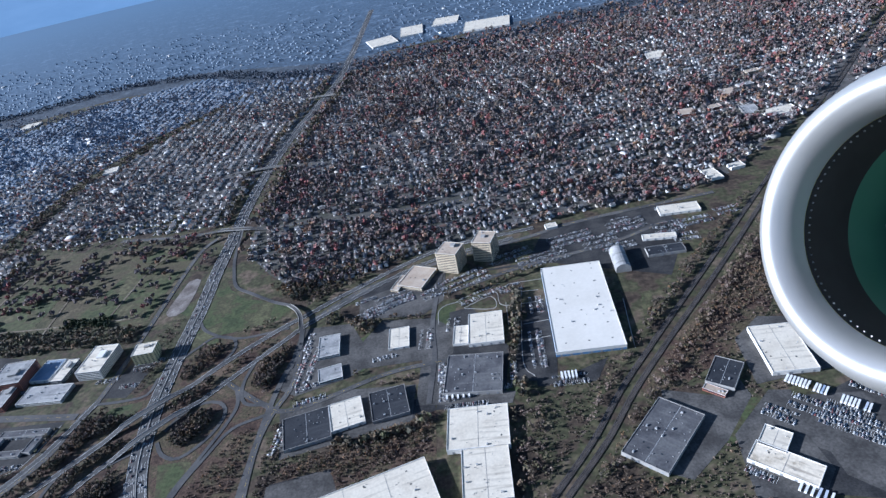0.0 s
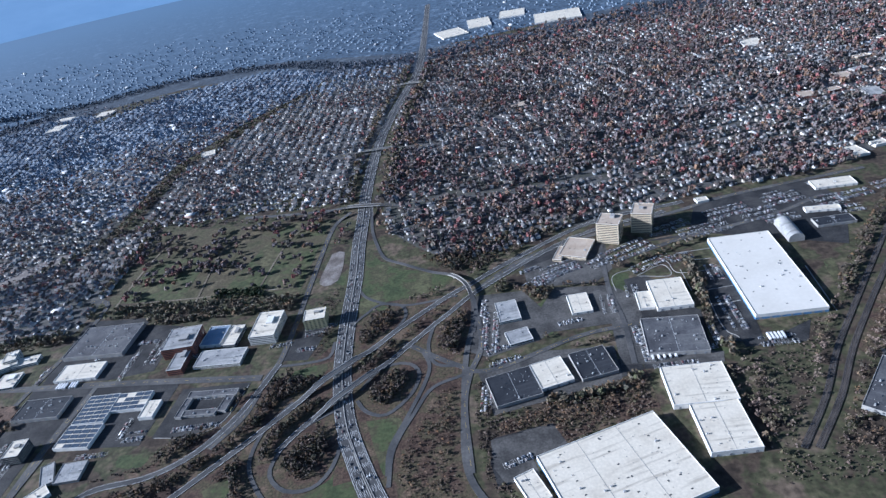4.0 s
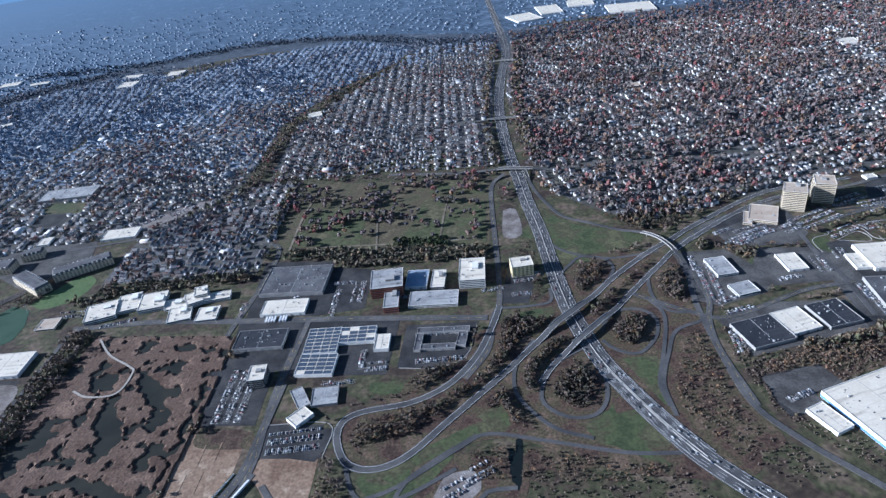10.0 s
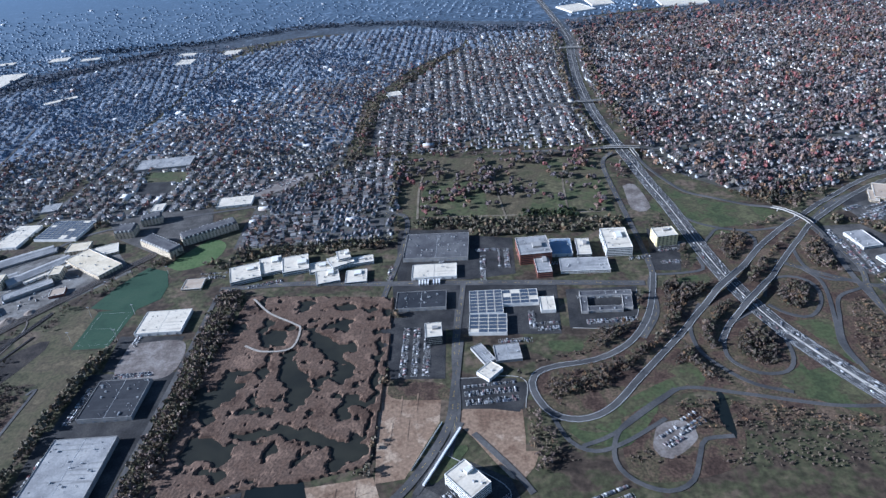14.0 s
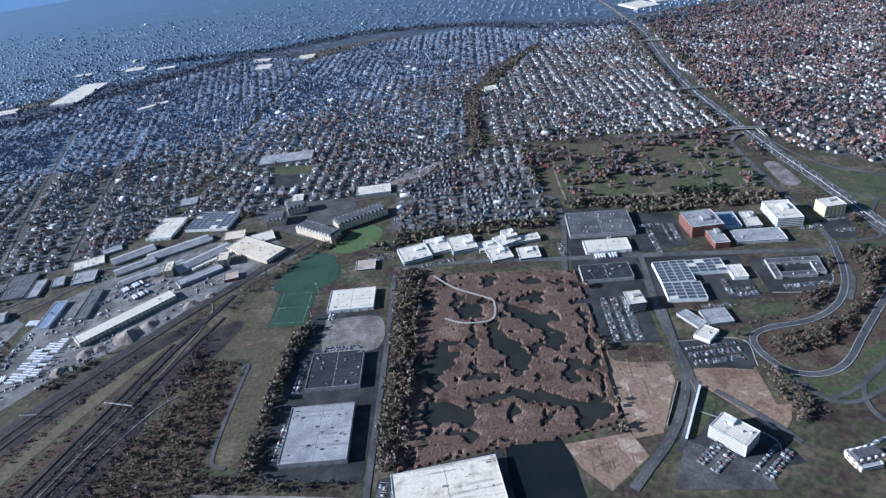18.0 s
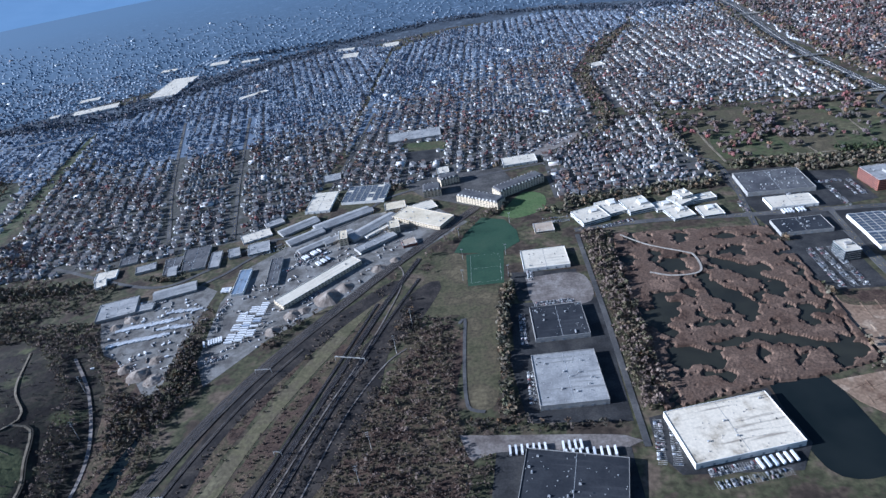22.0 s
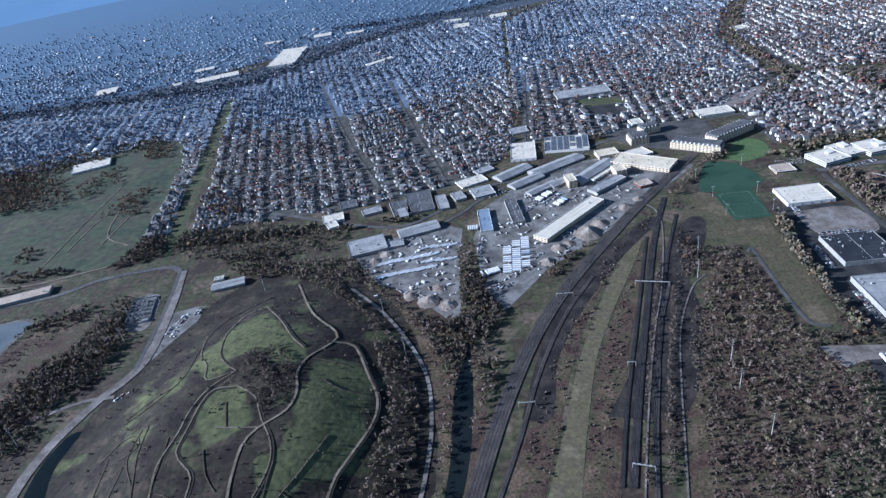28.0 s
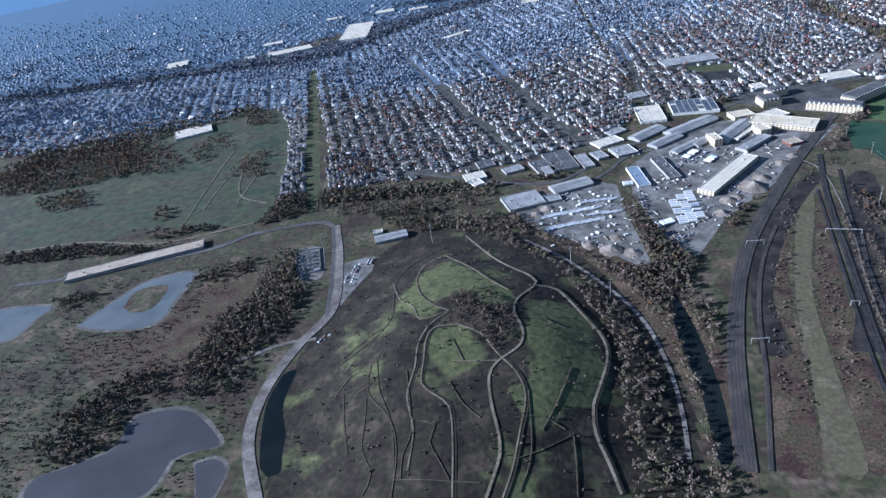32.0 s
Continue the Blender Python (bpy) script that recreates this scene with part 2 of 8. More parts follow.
def hill_cover():
    """Scrub low on the slopes, grass towards the top, in uneven patches."""
    m = mat("hill_cover", [(0.014, 0.010, 0.008), (0.025, 0.019, 0.014), (0.022, 0.021, 0.012), (0.048, 0.037, 0.026)], 0.95, 0.03, 8, fine=0.45, fine_scale=0.15, bump=0.6, spread=(0.4, 0.6), coords="World")
    n, l = m.node_tree.nodes, m.node_tree.links
    b = n["Principled BSDF"]
    low = b.inputs["Base Color"].links[0].from_socket
    geo = n.new("ShaderNodeNewGeometry")
    patch_noise = n.new("ShaderNodeTexNoise")
    patch_noise.inputs["Scale"].default_value, patch_noise.inputs["Detail"].default_value = 0.016 / PLAN_SCALE, 7.0
    l.new(geo.outputs["Position"], patch_noise.inputs["Vector"])
    cover = n.new("ShaderNodeAttribute")
    cover.attribute_name = "meadow"
    rise = n.new("ShaderNodeMapRange")
    rise.inputs["To Min"].default_value, rise.inputs["To Max"].default_value = -0.14, 0.16
    l.new(cover.outputs["Fac"], rise.inputs["Value"])
    add = n.new("ShaderNodeMath")
    l.new(patch_noise.outputs["Fac"], add.inputs[0])
    l.new(rise.outputs["Result"], add.inputs[1])
    edge = n.new("ShaderNodeMapRange")
    edge.inputs["From Min"].default_value, edge.inputs["From Max"].default_value = 0.44, 0.54
    l.new(add.outputs[0], edge.inputs["Value"])
    grass = n.new("ShaderNodeTexNoise")
    grass.inputs["Scale"].default_value, grass.inputs["Detail"].default_value = 0.12 / PLAN_SCALE, 8.0
    l.new(geo.outputs["Position"], grass.inputs["Vector"])
    ramp = n.new("ShaderNodeValToRGB")
    ramp.color_ramp.elements[0].position, ramp.color_ramp.elements[0].color = 0.35, (0.055, 0.062, 0.026, 1)
    ramp.color_ramp.elements[1].position, ramp.color_ramp.elements[1].color = 0.65, (0.115, 0.12, 0.05, 1)
    l.new(grass.outputs["Fac"], ramp.inputs["Fac"])
    mix = n.new("ShaderNodeMix")
    mix.data_type = "RGBA"
    l.new(edge.outputs["Result"], mix.inputs["Factor"])
    l.new(low, mix.inputs[6])
    l.new(ramp.outputs["Color"], mix.inputs[7])
    l.new(mix.outputs[2], b.inputs["Base Color"])
    return m


M["hill"] = hill_cover()
def hazed_country():
    """The far country: dark woods and yards near the valley, paler and bluer towards the horizon by haze painted into
    the colour.
    """
    m = mat("hazed_country", [(0.030, 0.048, 0.076), (0.062, 0.092, 0.134), (0.044, 0.068, 0.104), (0.118, 0.158, 0.214)], 1.0, 0.012, 15, fine=0.6, fine_scale=0.05, spread=(0.36, 0.62), coords="World")
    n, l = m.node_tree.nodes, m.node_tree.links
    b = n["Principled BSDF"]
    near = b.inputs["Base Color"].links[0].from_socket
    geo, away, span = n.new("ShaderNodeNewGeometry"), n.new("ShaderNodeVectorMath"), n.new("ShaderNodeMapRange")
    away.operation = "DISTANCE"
    away.inputs[1].default_value = (500.0 * PLAN_SCALE, 0.0, 0.0)
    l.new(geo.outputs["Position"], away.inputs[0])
    span.inputs["From Min"].default_value, span.inputs["From Max"].default_value = 3200.0 * PLAN_SCALE, 7400.0 * PLAN_SCALE
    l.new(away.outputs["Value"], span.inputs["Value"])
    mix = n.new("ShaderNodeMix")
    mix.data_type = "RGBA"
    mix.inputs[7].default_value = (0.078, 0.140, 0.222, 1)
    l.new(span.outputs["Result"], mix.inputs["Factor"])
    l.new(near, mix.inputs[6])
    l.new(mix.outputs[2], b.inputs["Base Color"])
    return m


M["distance"] = hazed_country()
# Backdrop ridge: haze painted in as blue, with a faint glow of its own.
M["horizon"] = mat("hazed_ridge", [(0.085, 0.145, 0.235), (0.105, 0.170, 0.265)], 1.0, 0.002, 6)
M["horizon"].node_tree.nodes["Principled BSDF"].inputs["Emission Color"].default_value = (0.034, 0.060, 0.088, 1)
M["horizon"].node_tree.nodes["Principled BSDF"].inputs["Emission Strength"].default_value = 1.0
M["lip"] = mat("satin_lip", [(0.40, 0.40, 0.39), (0.45, 0.45, 0.44)], 0.4, 1.0, 3, metal=0.5)
M["liner"] = mat("dark_liner", [(0.02, 0.021, 0.022), (0.03, 0.031, 0.032)], 0.6, 2.0, 3)
M["fan_case"] = mat("green_fan_case", [(0.07, 0.20, 0.13), (0.10, 0.25, 0.17)], 0.45, 0.7, 3)
M["cowl_yellow"] = mat("yellow_cowl", [(0.72, 0.62, 0.02), (0.78, 0.68, 0.03)], 0.35, 1.0, 2)
M["pipe"] = mat("stacked_pipe", [(0.40, 0.40, 0.40), (0.55, 0.56, 0.57), (0.66, 0.66, 0.65)], 0.6, source="object")
M["trailer"] = mat("trailer_panel", [(0.70, 0.70, 0.69), (0.78, 0.78, 0.77), (0.60, 0.61, 0.62), (0.76, 0.75, 0.73), (0.66, 0.66, 0.66), (0.74, 0.74, 0.73), (0.30, 0.36, 0.46)], 0.45, source="object", fine=0.06, fine_scale=0.6)
M["heap"] = mat("aggregate_heap", [(0.115, 0.092, 0.074), (0.19, 0.16, 0.132), (0.29, 0.255, 0.215)], 0.95, 0.05, 7, fine=0.25, fine_scale=0.6, coords="World")
M["clutter"] = mat("weathered_goods", [(0.30, 0.27, 0.23), (0.10, 0.085, 0.07), (0.46, 0.45, 0.43), (0.17, 0.12, 0.085), (0.24, 0.24, 0.25), (0.58, 0.57, 0.55), (0.14, 0.15, 0.17)], 0.85, source="tint", fine=0.2, fine_scale=0.8)
M["mud"] = mat("pale_mud", [(0.060, 0.052, 0.042), (0.100, 0.090, 0.075), (0.17, 0.155, 0.135)], 0.7, 0.03, 9, fine=0.3, fine_scale=0.2, coords="World")

M["roof_white"] = mat("white_membrane_roof", [(0.468, 0.419, 0.333), (0.576, 0.522, 0.419), (0.621, 0.567, 0.459)], 0.75, 0.03, 8, fine=0.08, fine_scale=0.3, spread=(0.3, 0.55))
M["roof_new"] = mat("clean_white_roof", [(0.575, 0.545, 0.480), (0.610, 0.580, 0.515), (0.640, 0.610, 0.545)], 0.75, 0.012, 5, fine=0.03, fine_scale=0.2)
M["roof_stained"] = mat("stained_white_roof", [(0.30, 0.25, 0.18), (0.54, 0.475, 0.365), (0.66, 0.59, 0.465)], 0.8, 0.045, 8, fine=0.12, fine_scale=0.3, spread=(0.33, 0.5))


def streaks(m, strength, dirt):
    """Dirt washed into long streaks along the roof, and darker seams between the sheets."""
    n, l = m.node_tree.nodes, m.node_tree.links
    b = n["Principled BSDF"]
    clean = b.inputs["Base Color"].links[0].from_socket
    tc, mp, t = n.new("ShaderNodeTexCoord"), n.new("ShaderNodeMapping"), n.new("ShaderNodeTexNoise")
    mp.inputs["Scale"].default_value = (0.012 / PLAN_SCALE, 0.16 / PLAN_SCALE, 0.05)
    t.inputs["Scale"].default_value, t.inputs["Detail"].default_value = 1.0, 5.0
    l.new(tc.outputs["Object"], mp.inputs["Vector"])
    l.new(mp.outputs["Vector"], t.inputs["Vector"])
    r = n.new("ShaderNodeMapRange")
    r.inputs["From Min"].default_value, r.inputs["From Max"].default_value, r.inputs["To Max"].default_value = 0.56, 0.68, strength
    l.new(t.outputs["Fac"], r.inputs["Value"])
    mix = n.new("ShaderNodeMix")
    mix.data_type = "RGBA"
    mix.inputs[7].default_value = (*dirt, 1)
    l.new(r.outputs["Result"], mix.inputs["Factor"])
    l.new(clean, mix.inputs[6])
    l.new(mix.outputs[2], b.inputs["Base Color"])


streaks(M["roof_white"], 0.45, (0.20, 0.17, 0.13))
streaks(M["roof_stained"], 0.7, (0.16, 0.13, 0.10))
M["roof_grey"] = mat("grey_gravel_roof", [(0.20, 0.20, 0.20), (0.28, 0.28, 0.275), (0.35, 0.345, 0.33)], 0.85, 0.04, 8, fine=0.15, fine_scale=0.4)
M["roof_dark"] = mat("dark_gravel_roof", [(0.05, 0.05, 0.055), (0.085, 0.085, 0.09), (0.12, 0.12, 0.12)], 0.85, 0.04, 8, fine=0.2, fine_scale=0.4)
M["roof_black"] = mat("black_membrane_roof", [(0.018, 0.02, 0.025), (0.035, 0.037, 0.042)], 0.7, 0.05, 7, fine=0.2, fine_scale=0.4)
streaks(M["roof_grey"], 0.5, (0.07, 0.07, 0.07))
streaks(M["roof_dark"], 0.5, (0.16, 0.155, 0.15))
streaks(M["roof_black"], 0.4, (0.075, 0.075, 0.08))
M["roof_tan"] = mat("tan_roof", [(0.34, 0.27, 0.20), (0.44, 0.37, 0.29)], 0.85, 0.05, 7, fine=0.12, fine_scale=0.4)
M["roof_yellow"] = mat("cream_roof", [(0.52, 0.44, 0.30), (0.66, 0.58, 0.43)], 0.8, 0.05, 7, fine=0.12, fine_scale=0.4)
M["roof_blue"] = mat("blue_grey_roof", [(0.15, 0.20, 0.27), (0.23, 0.28, 0.35)], 0.6, 0.05, 6, fine=0.1, fine_scale=0.4)
M["wall_white"] = mat("white_wall_panel", [(0.62, 0.61, 0.57), (0.74, 0.72, 0.67)], 0.8, 0.08, 5, fine=0.08, fine_scale=0.6)
M["wall_cream"] = mat("cream_wall", [(0.52, 0.43, 0.30), (0.62, 0.53, 0.38)], 0.85, 0.08, 5, fine=0.08, fine_scale=0.6)
M["wall_yellow"] = mat("pale_yellow_wall", [(0.62, 0.52, 0.27), (0.70, 0.60, 0.34)], 0.85, 0.08, 5, fine=0.08, fine_scale=0.6)
M["wall_grey"] = mat("grey_block_wall", [(0.24, 0.235, 0.225), (0.34, 0.33, 0.31)], 0.85, 0.08, 5, fine=0.1, fine_scale=0.6)
M["wall_blue"] = mat("blue_wall_stripe", [(0.10, 0.20, 0.36), (0.14, 0.26, 0.44)], 0.7, 0.1, 4)
M["wall_brick"] = mat("red_brick_wall", [(0.20, 0.075, 0.05), (0.29, 0.12, 0.08)], 0.9, 0.1, 6, fine=0.15, fine_scale=1.5)
M["glass"] = mat("dark_window_glass", [(0.02, 0.028, 0.036), (0.035, 0.045, 0.055)], 0.08, 0.1, 2)
M["panel"] = mat("solar_panel", [(0.046, 0.060, 0.084), (0.070, 0.088, 0.118)], 0.35, 0.3, 4)
M["metal_unit"] = mat("galvanised_unit", [(0.36, 0.37, 0.37), (0.55, 0.55, 0.54)], 0.5, 0.5, 3, metal=0.3)
M["door"] = mat("dock_door_paint", [(0.20, 0.21, 0.22), (0.30, 0.31, 0.32)], 0.6, 0.5, 3)

HOUSE_WALL = [(0.62, 0.61, 0.58), (0.40, 0.37, 0.31), (0.30, 0.32, 0.34), (0.74, 0.73, 0.70), (0.24, 0.15, 0.115), (0.46, 0.45, 0.43), (0.34, 0.37, 0.39), (0.68, 0.66, 0.62), (0.26, 0.25, 0.24)]
HOUSE_ROOF = [(0.060, 0.057, 0.058), (0.13, 0.128, 0.126), (0.085, 0.066, 0.056), (0.20, 0.196, 0.195), (0.095, 0.10, 0.115), (0.27, 0.266, 0.262), (0.070, 0.067, 0.070), (0.16, 0.155, 0.15), (0.115, 0.075, 0.060)]
# Siding and roofs of far houses: bluer copies, haze painted into the colours.
M["house_wall_far"] = mat("hazed_siding", [(0.38, 0.43, 0.50), (0.26, 0.305, 0.37), (0.23, 0.275, 0.34), (0.48, 0.53, 0.59), (0.21, 0.225, 0.26), (0.31, 0.355, 0.42)], 0.8, source="tint")
M["house_wall_deep"] = mat("deep_haze_siding", [(0.20, 0.26, 0.34), (0.16, 0.21, 0.285), (0.24, 0.30, 0.38), (0.42, 0.48, 0.56)], 0.85, source="tint")
M["house_roof_deep"] = mat("deep_haze_roof", [(0.090, 0.126, 0.178), (0.108, 0.146, 0.200), (0.13, 0.17, 0.226), (0.19, 0.234, 0.29)], 0.85, source="tint")
M["house_roof_far"] = mat("hazed_roof", [(0.110, 0.140, 0.188), (0.155, 0.188, 0.238), (0.126, 0.152, 0.198), (0.22, 0.255, 0.305), (0.145, 0.176, 0.225), (0.30, 0.335, 0.385)], 0.85, source="tint")
for key, src in (("", "tint"), ("_one", "object")):
    M["house_wall" + key] = mat("house_siding" + key, HOUSE_WALL, 0.8, source=src, fine=0.12, fine_scale=0.8)
    M["house_roof" + key] = mat("shingle_roof" + key, HOUSE_ROOF, 0.85, source=src, fine=0.2, fine_scale=0.8)
    M["leaf" + key] = mat("autumn_leaf" + key, [(0.100, 0.098, 0.102), (0.140, 0.120, 0.118), (0.165, 0.130, 0.124), (0.108, 0.110, 0.090), (0.200, 0.130, 0.108), (0.140, 0.124, 0.130), (0.155, 0.132, 0.130), (0.25, 0.152, 0.090), (0.122, 0.116, 0.120), (0.26, 0.098, 0.090), (0.128, 0.118, 0.112)], 0.8, source=src, fine=0.35, fine_scale=0.5)
    M["car" + key] = mat("car_paint" + key, [(0.5, 0.5, 0.5), (0.02, 0.02, 0.022), (0.25, 0.26, 0.27), (0.72, 0.72, 0.71), (0.05, 0.07, 0.12), (0.11, 0.11, 0.12), (0.17, 0.045, 0.04), (0.35, 0.35, 0.34), (0.035, 0.035, 0.038), (0.65, 0.65, 0.65), (0.05, 0.05, 0.055), (0.2, 0.2, 0.21)], 0.3, source=src)
# Leaves and valley ground far off: haze painted in as a blue tint.
M["mid_leaf"] = mat("hazed_autumn_leaf", [(0.128, 0.158, 0.208), (0.158, 0.168, 0.204), (0.180, 0.174, 0.196), (0.140, 0.166, 0.210), (0.205, 0.172, 0.176)], 0.85, source="tint")
M["hazed_valley_ground"] = mat("hazed_valley_ground", [(0.034, 0.044, 0.060), (0.056, 0.070, 0.090), (0.046, 0.058, 0.076), (0.086, 0.104, 0.126)], 0.95, 0.012, 10, fine=0.4, fine_scale=0.06, spread=(0.39, 0.61), coords="World")
M["valley_leaf"] = mat("hazed_woodland", [(0.060, 0.076, 0.104), (0.076, 0.092, 0.120), (0.092, 0.098, 0.118)], 0.9, source="tint")
M["flat_roof"] = mat("flat_roof", [(0.60, 0.60, 0.58), (0.16, 0.16, 0.165), (0.42, 0.42, 0.41), (0.72, 0.71, 0.69), (0.28, 0.28, 0.28)], 0.8, source="tint", fine=0.15, fine_scale=0.4)
M["twig"] = mat("bare_twig", [(0.105, 0.078, 0.064), (0.150, 0.112, 0.092), (0.205, 0.160, 0.130), (0.118, 0.098, 0.066), (0.100, 0.096, 0.052), (0.165, 0.118, 0.078)], 0.9, source="tint", fine=0.35, fine_scale=0.5)
M["twig_dark"] = mat("undergrowth_twig", [(0.080, 0.060, 0.048), (0.108, 0.083, 0.066), (0.135, 0.104, 0.084), (0.082, 0.074, 0.048), (0.112, 0.080, 0.060)], 0.95, source="tint", fine=0.3, fine_scale=0.4)
M["wood_dark"] = mat("dark_mixed_wood", [(0.042, 0.042, 0.028), (0.074, 0.062, 0.050), (0.056, 0.058, 0.034), (0.100, 0.080, 0.066), (0.068, 0.056, 0.050), (0.150, 0.094, 0.046), (0.090, 0.074, 0.064)], 0.9, source="tint", fine=0.3, fine_scale=0.5)
M["wood_rust"] = mat("rusty_wood", [(0.102, 0.078, 0.060), (0.156, 0.108, 0.074), (0.120, 0.098, 0.072), (0.216, 0.126, 0.066), (0.090, 0.084, 0.060)], 0.9, source="tint", fine=0.3, fine_scale=0.5)
M["hedge"] = mat("mixed_hedge", [(0.10, 0.10, 0.072), (0.14, 0.12, 0.092), (0.115, 0.118, 0.062), (0.17, 0.135, 0.098), (0.09, 0.086, 0.064), (0.19, 0.13, 0.075), (0.13, 0.115, 0.085)], 0.9, source="tint", fine=0.3, fine_scale=0.5)
M["evergreen"] = mat("evergreen_leaf", [(0.02, 0.035, 0.018), (0.035, 0.052, 0.022), (0.055, 0.06, 0.025)], 0.8, source="tint", fine=0.3, fine_scale=0.5)
M["bark"] = mat("bark", [(0.07, 0.055, 0.042), (0.11, 0.09, 0.07)], 0.95, 0.5, 5)
M["tyre"] = mat("tyre_rubber", [(0.015, 0.015, 0.015), (0.025, 0.025, 0.025)], 0.85, 2.0, 3)

# ---- building helpers ----
rng = np.random.default_rng(7)


def smooth_step(v):
    v = min(1.0, max(0.0, v))
    return v * v * (3 - 2 * v)


def gz(x, y):
    """Height of the ground: flat, but for the capped landfill hill."""
    r = math.hypot((x + 2440) / (255.0 if x > -2440 else 222.0), (y - 215) / 395.0)
    h = 38.0 * smooth_step((1.0 - r) / 0.75)
    return h + (1.2 * noise.noise((x * 0.02, y * 0.02, 0)) if h > 1 else 0)


class Geo:
    """Collects faces, and turns them into one mesh."""

    def __init__(self):
        self.v, self.f, self.m = [], [], []

    def face(self, pts, mi=0):
        k = len(self.v)
        self.v += [tuple(p) for p in pts]
        self.f.append(tuple(range(k, k + len(pts))))
        self.m.append(mi)

    def prism(self, poly, z0, z1, mi=0, side=None, base=False):
        n, k = len(poly), len(self.v)
        area = sum(poly[i][0] * poly[(i + 1) % n][1] - poly[(i + 1) % n][0] * poly[i][1] for i in range(n))
        if area < 0:
            poly = poly[::-1]
        self.v += [(x, y, z0) for x, y in poly] + [(x, y, z1) for x, y in poly]
        self.f.append(tuple(range(k + n, k + 2 * n)))
        self.m.append(mi)
        if base:
            self.f.append(tuple(range(k + n - 1, k - 1, -1)))
            self.m.append(mi)
        for i in range(n):
            j = (i + 1) % n
            self.f.append((k + i, k + j, k + n + j, k + n + i))
            self.m.append(mi if side is None else side)
        return self

    def box(self, x0, x1, y0, y1, z0, z1, mi=0):
        return self.prism([(x0, y0), (x1, y0), (x1, y1), (x0, y1)], z0, z1, mi, base=True)

    def cyl(self, x, y, z0, z1, r0, r1=None, n=10, mi=0):
        r1 = r0 if r1 is None else r1
        k = len(self.v)
        for z, r in ((z0, r0), (z1, r1)):
            self.v += [(x + r * math.cos(2 * math.pi * i / n), y + r * math.sin(2 * math.pi * i / n), z) for i in range(n)]
        for i in range(n):
            j = (i + 1) % n
            self.f.append((k + i, k + j, k + n + j, k + n + i))
            self.m.append(mi)
        self.f.append(tuple(range(k + n, k + 2 * n)))
        self.m.append(mi)
        return self

    def mesh(self, name, *mats):
        me = bpy.data.meshes.new(name)
        me.from_pydata(self.v, [], self.f)
        for m in mats:
            me.materials.append(m)
        if len(mats) > 1:
            me.polygons.foreach_set("material_index", self.m)
        me.update()
        return me


def part(name, me, parent, label="", at=None):
    ob = new(name, me)
    ob.parent = parent
    if at is not None:
        ob.matrix_basis = at
    return tagged(ob, label)


def thing(name, m, label, category, group="", kind=""):
    ob = new(name)
    ob.empty_display_size = 1.0
    ob.matrix_basis = m
    return tagged(ob, label, category, group, kind)


def solid(name, me, label, category, group="", kind=""):
    return tagged(new(name, me), label, category, group, kind)


def glide(pts, step=12.0):
    """A smooth line through the points."""
    p = [Vector((x, y, 0)) for x, y in pts]
    p = [p[0] * 2 - p[1]] + p + [p[-1] * 2 - p[-2]]
    out = []
    for i in range(1, len(p) - 2):
        a, b, c, d = p[i - 1 : i + 3]
        n = max(2, int((c - b).length / step))
        for k in range(n):
            t = k / n
            q = 0.5 * (2 * b + (c - a) * t + (2 * a - 5 * b + 4 * c - d) * t * t + (3 * b - a - 3 * c + d) * t * t * t)
            out.append((q.x, q.y))
    return out + [(p[-2].x, p[-2].y)]


def offsets(line, d):
    """The line moved sideways by d (to its left)."""
    out = []
    for i, (x, y) in enumerate(line):
        a, b = line[max(0, i - 1)], line[min(len(line) - 1, i + 1)]
        dx, dy = b[0] - a[0], b[1] - a[1]
        k = d / (math.hypot(dx, dy) or 1)
        out.append((x - dy * k, y + dx * k))
    return out


def ribbon(g, line, d0, d1, height, thick=0.0, mi=0):
    """A strip along the line between two sideways distances, with a top and sides."""
    a, b = offsets(line, d1), offsets(line, d0)
    k, n = len(g.v), len(line)
    zs = [height(x, y) for x, y in line]
    for (ax, ay), (bx, by), z in zip(a, b, zs):
        g.v += [(ax, ay, z), (bx, by, z), (ax, ay, z - thick), (bx, by, z - thick)]
    for i in range(n - 1):
        q, r = k + 4 * i, k + 4 * i + 4
        g.f += [(q, q + 1, r + 1, r)]
        g.m += [mi]
        if thick:
            g.f += [(q + 2, q, r, r + 2), (q + 1, q + 3, r + 3, r + 1), (q + 3, q + 2, r + 2, r + 3)]
            g.m += [mi] * 3
    return g


# A map of what is taken, four metres a cell: houses and trees ask it for room.
CELL, MX, MY, NX, NY = 4.0, -5200.0, -300.0, 1700, 1300
taken = np.zeros((NY, NX), dtype=np.uint8)


def claim_poly(poly, value=1, grow=0.0):
    xs, ys = [p[0] for p in poly], [p[1] for p in poly]
    i0, i1 = int((min(xs) - grow - MX) / CELL), int((max(xs) + grow - MX) / CELL) + 2
    j0, j1 = int((min(ys) - grow - MY) / CELL), int((max(ys) + grow - MY) / CELL) + 2
    i0, j0, i1, j1 = max(0, i0), max(0, j0), min(NX, i1), min(NY, j1)
    if i1 <= i0 or j1 <= j0:
        return
    gx, gy = np.meshgrid(MX + CELL * (np.arange(i0, i1) + 0.5), MY + CELL * (np.arange(j0, j1) + 0.5))
    taken[j0:j1, i0:i1][in_poly(gx, gy, poly)] = value


def in_poly(gx, gy, poly):
    inside = np.zeros(np.shape(gx), dtype=bool)
    n = len(poly)
    for a in range(n):
        (x0, y0), (x1, y1) = poly[a], poly[(a + 1) % n]
        if y0 != y1:
            inside ^= ((gy < y0) != (gy < y1)) & (gx < (x1 - x0) * (gy - y0) / (y1 - y0) + x0)
    return inside


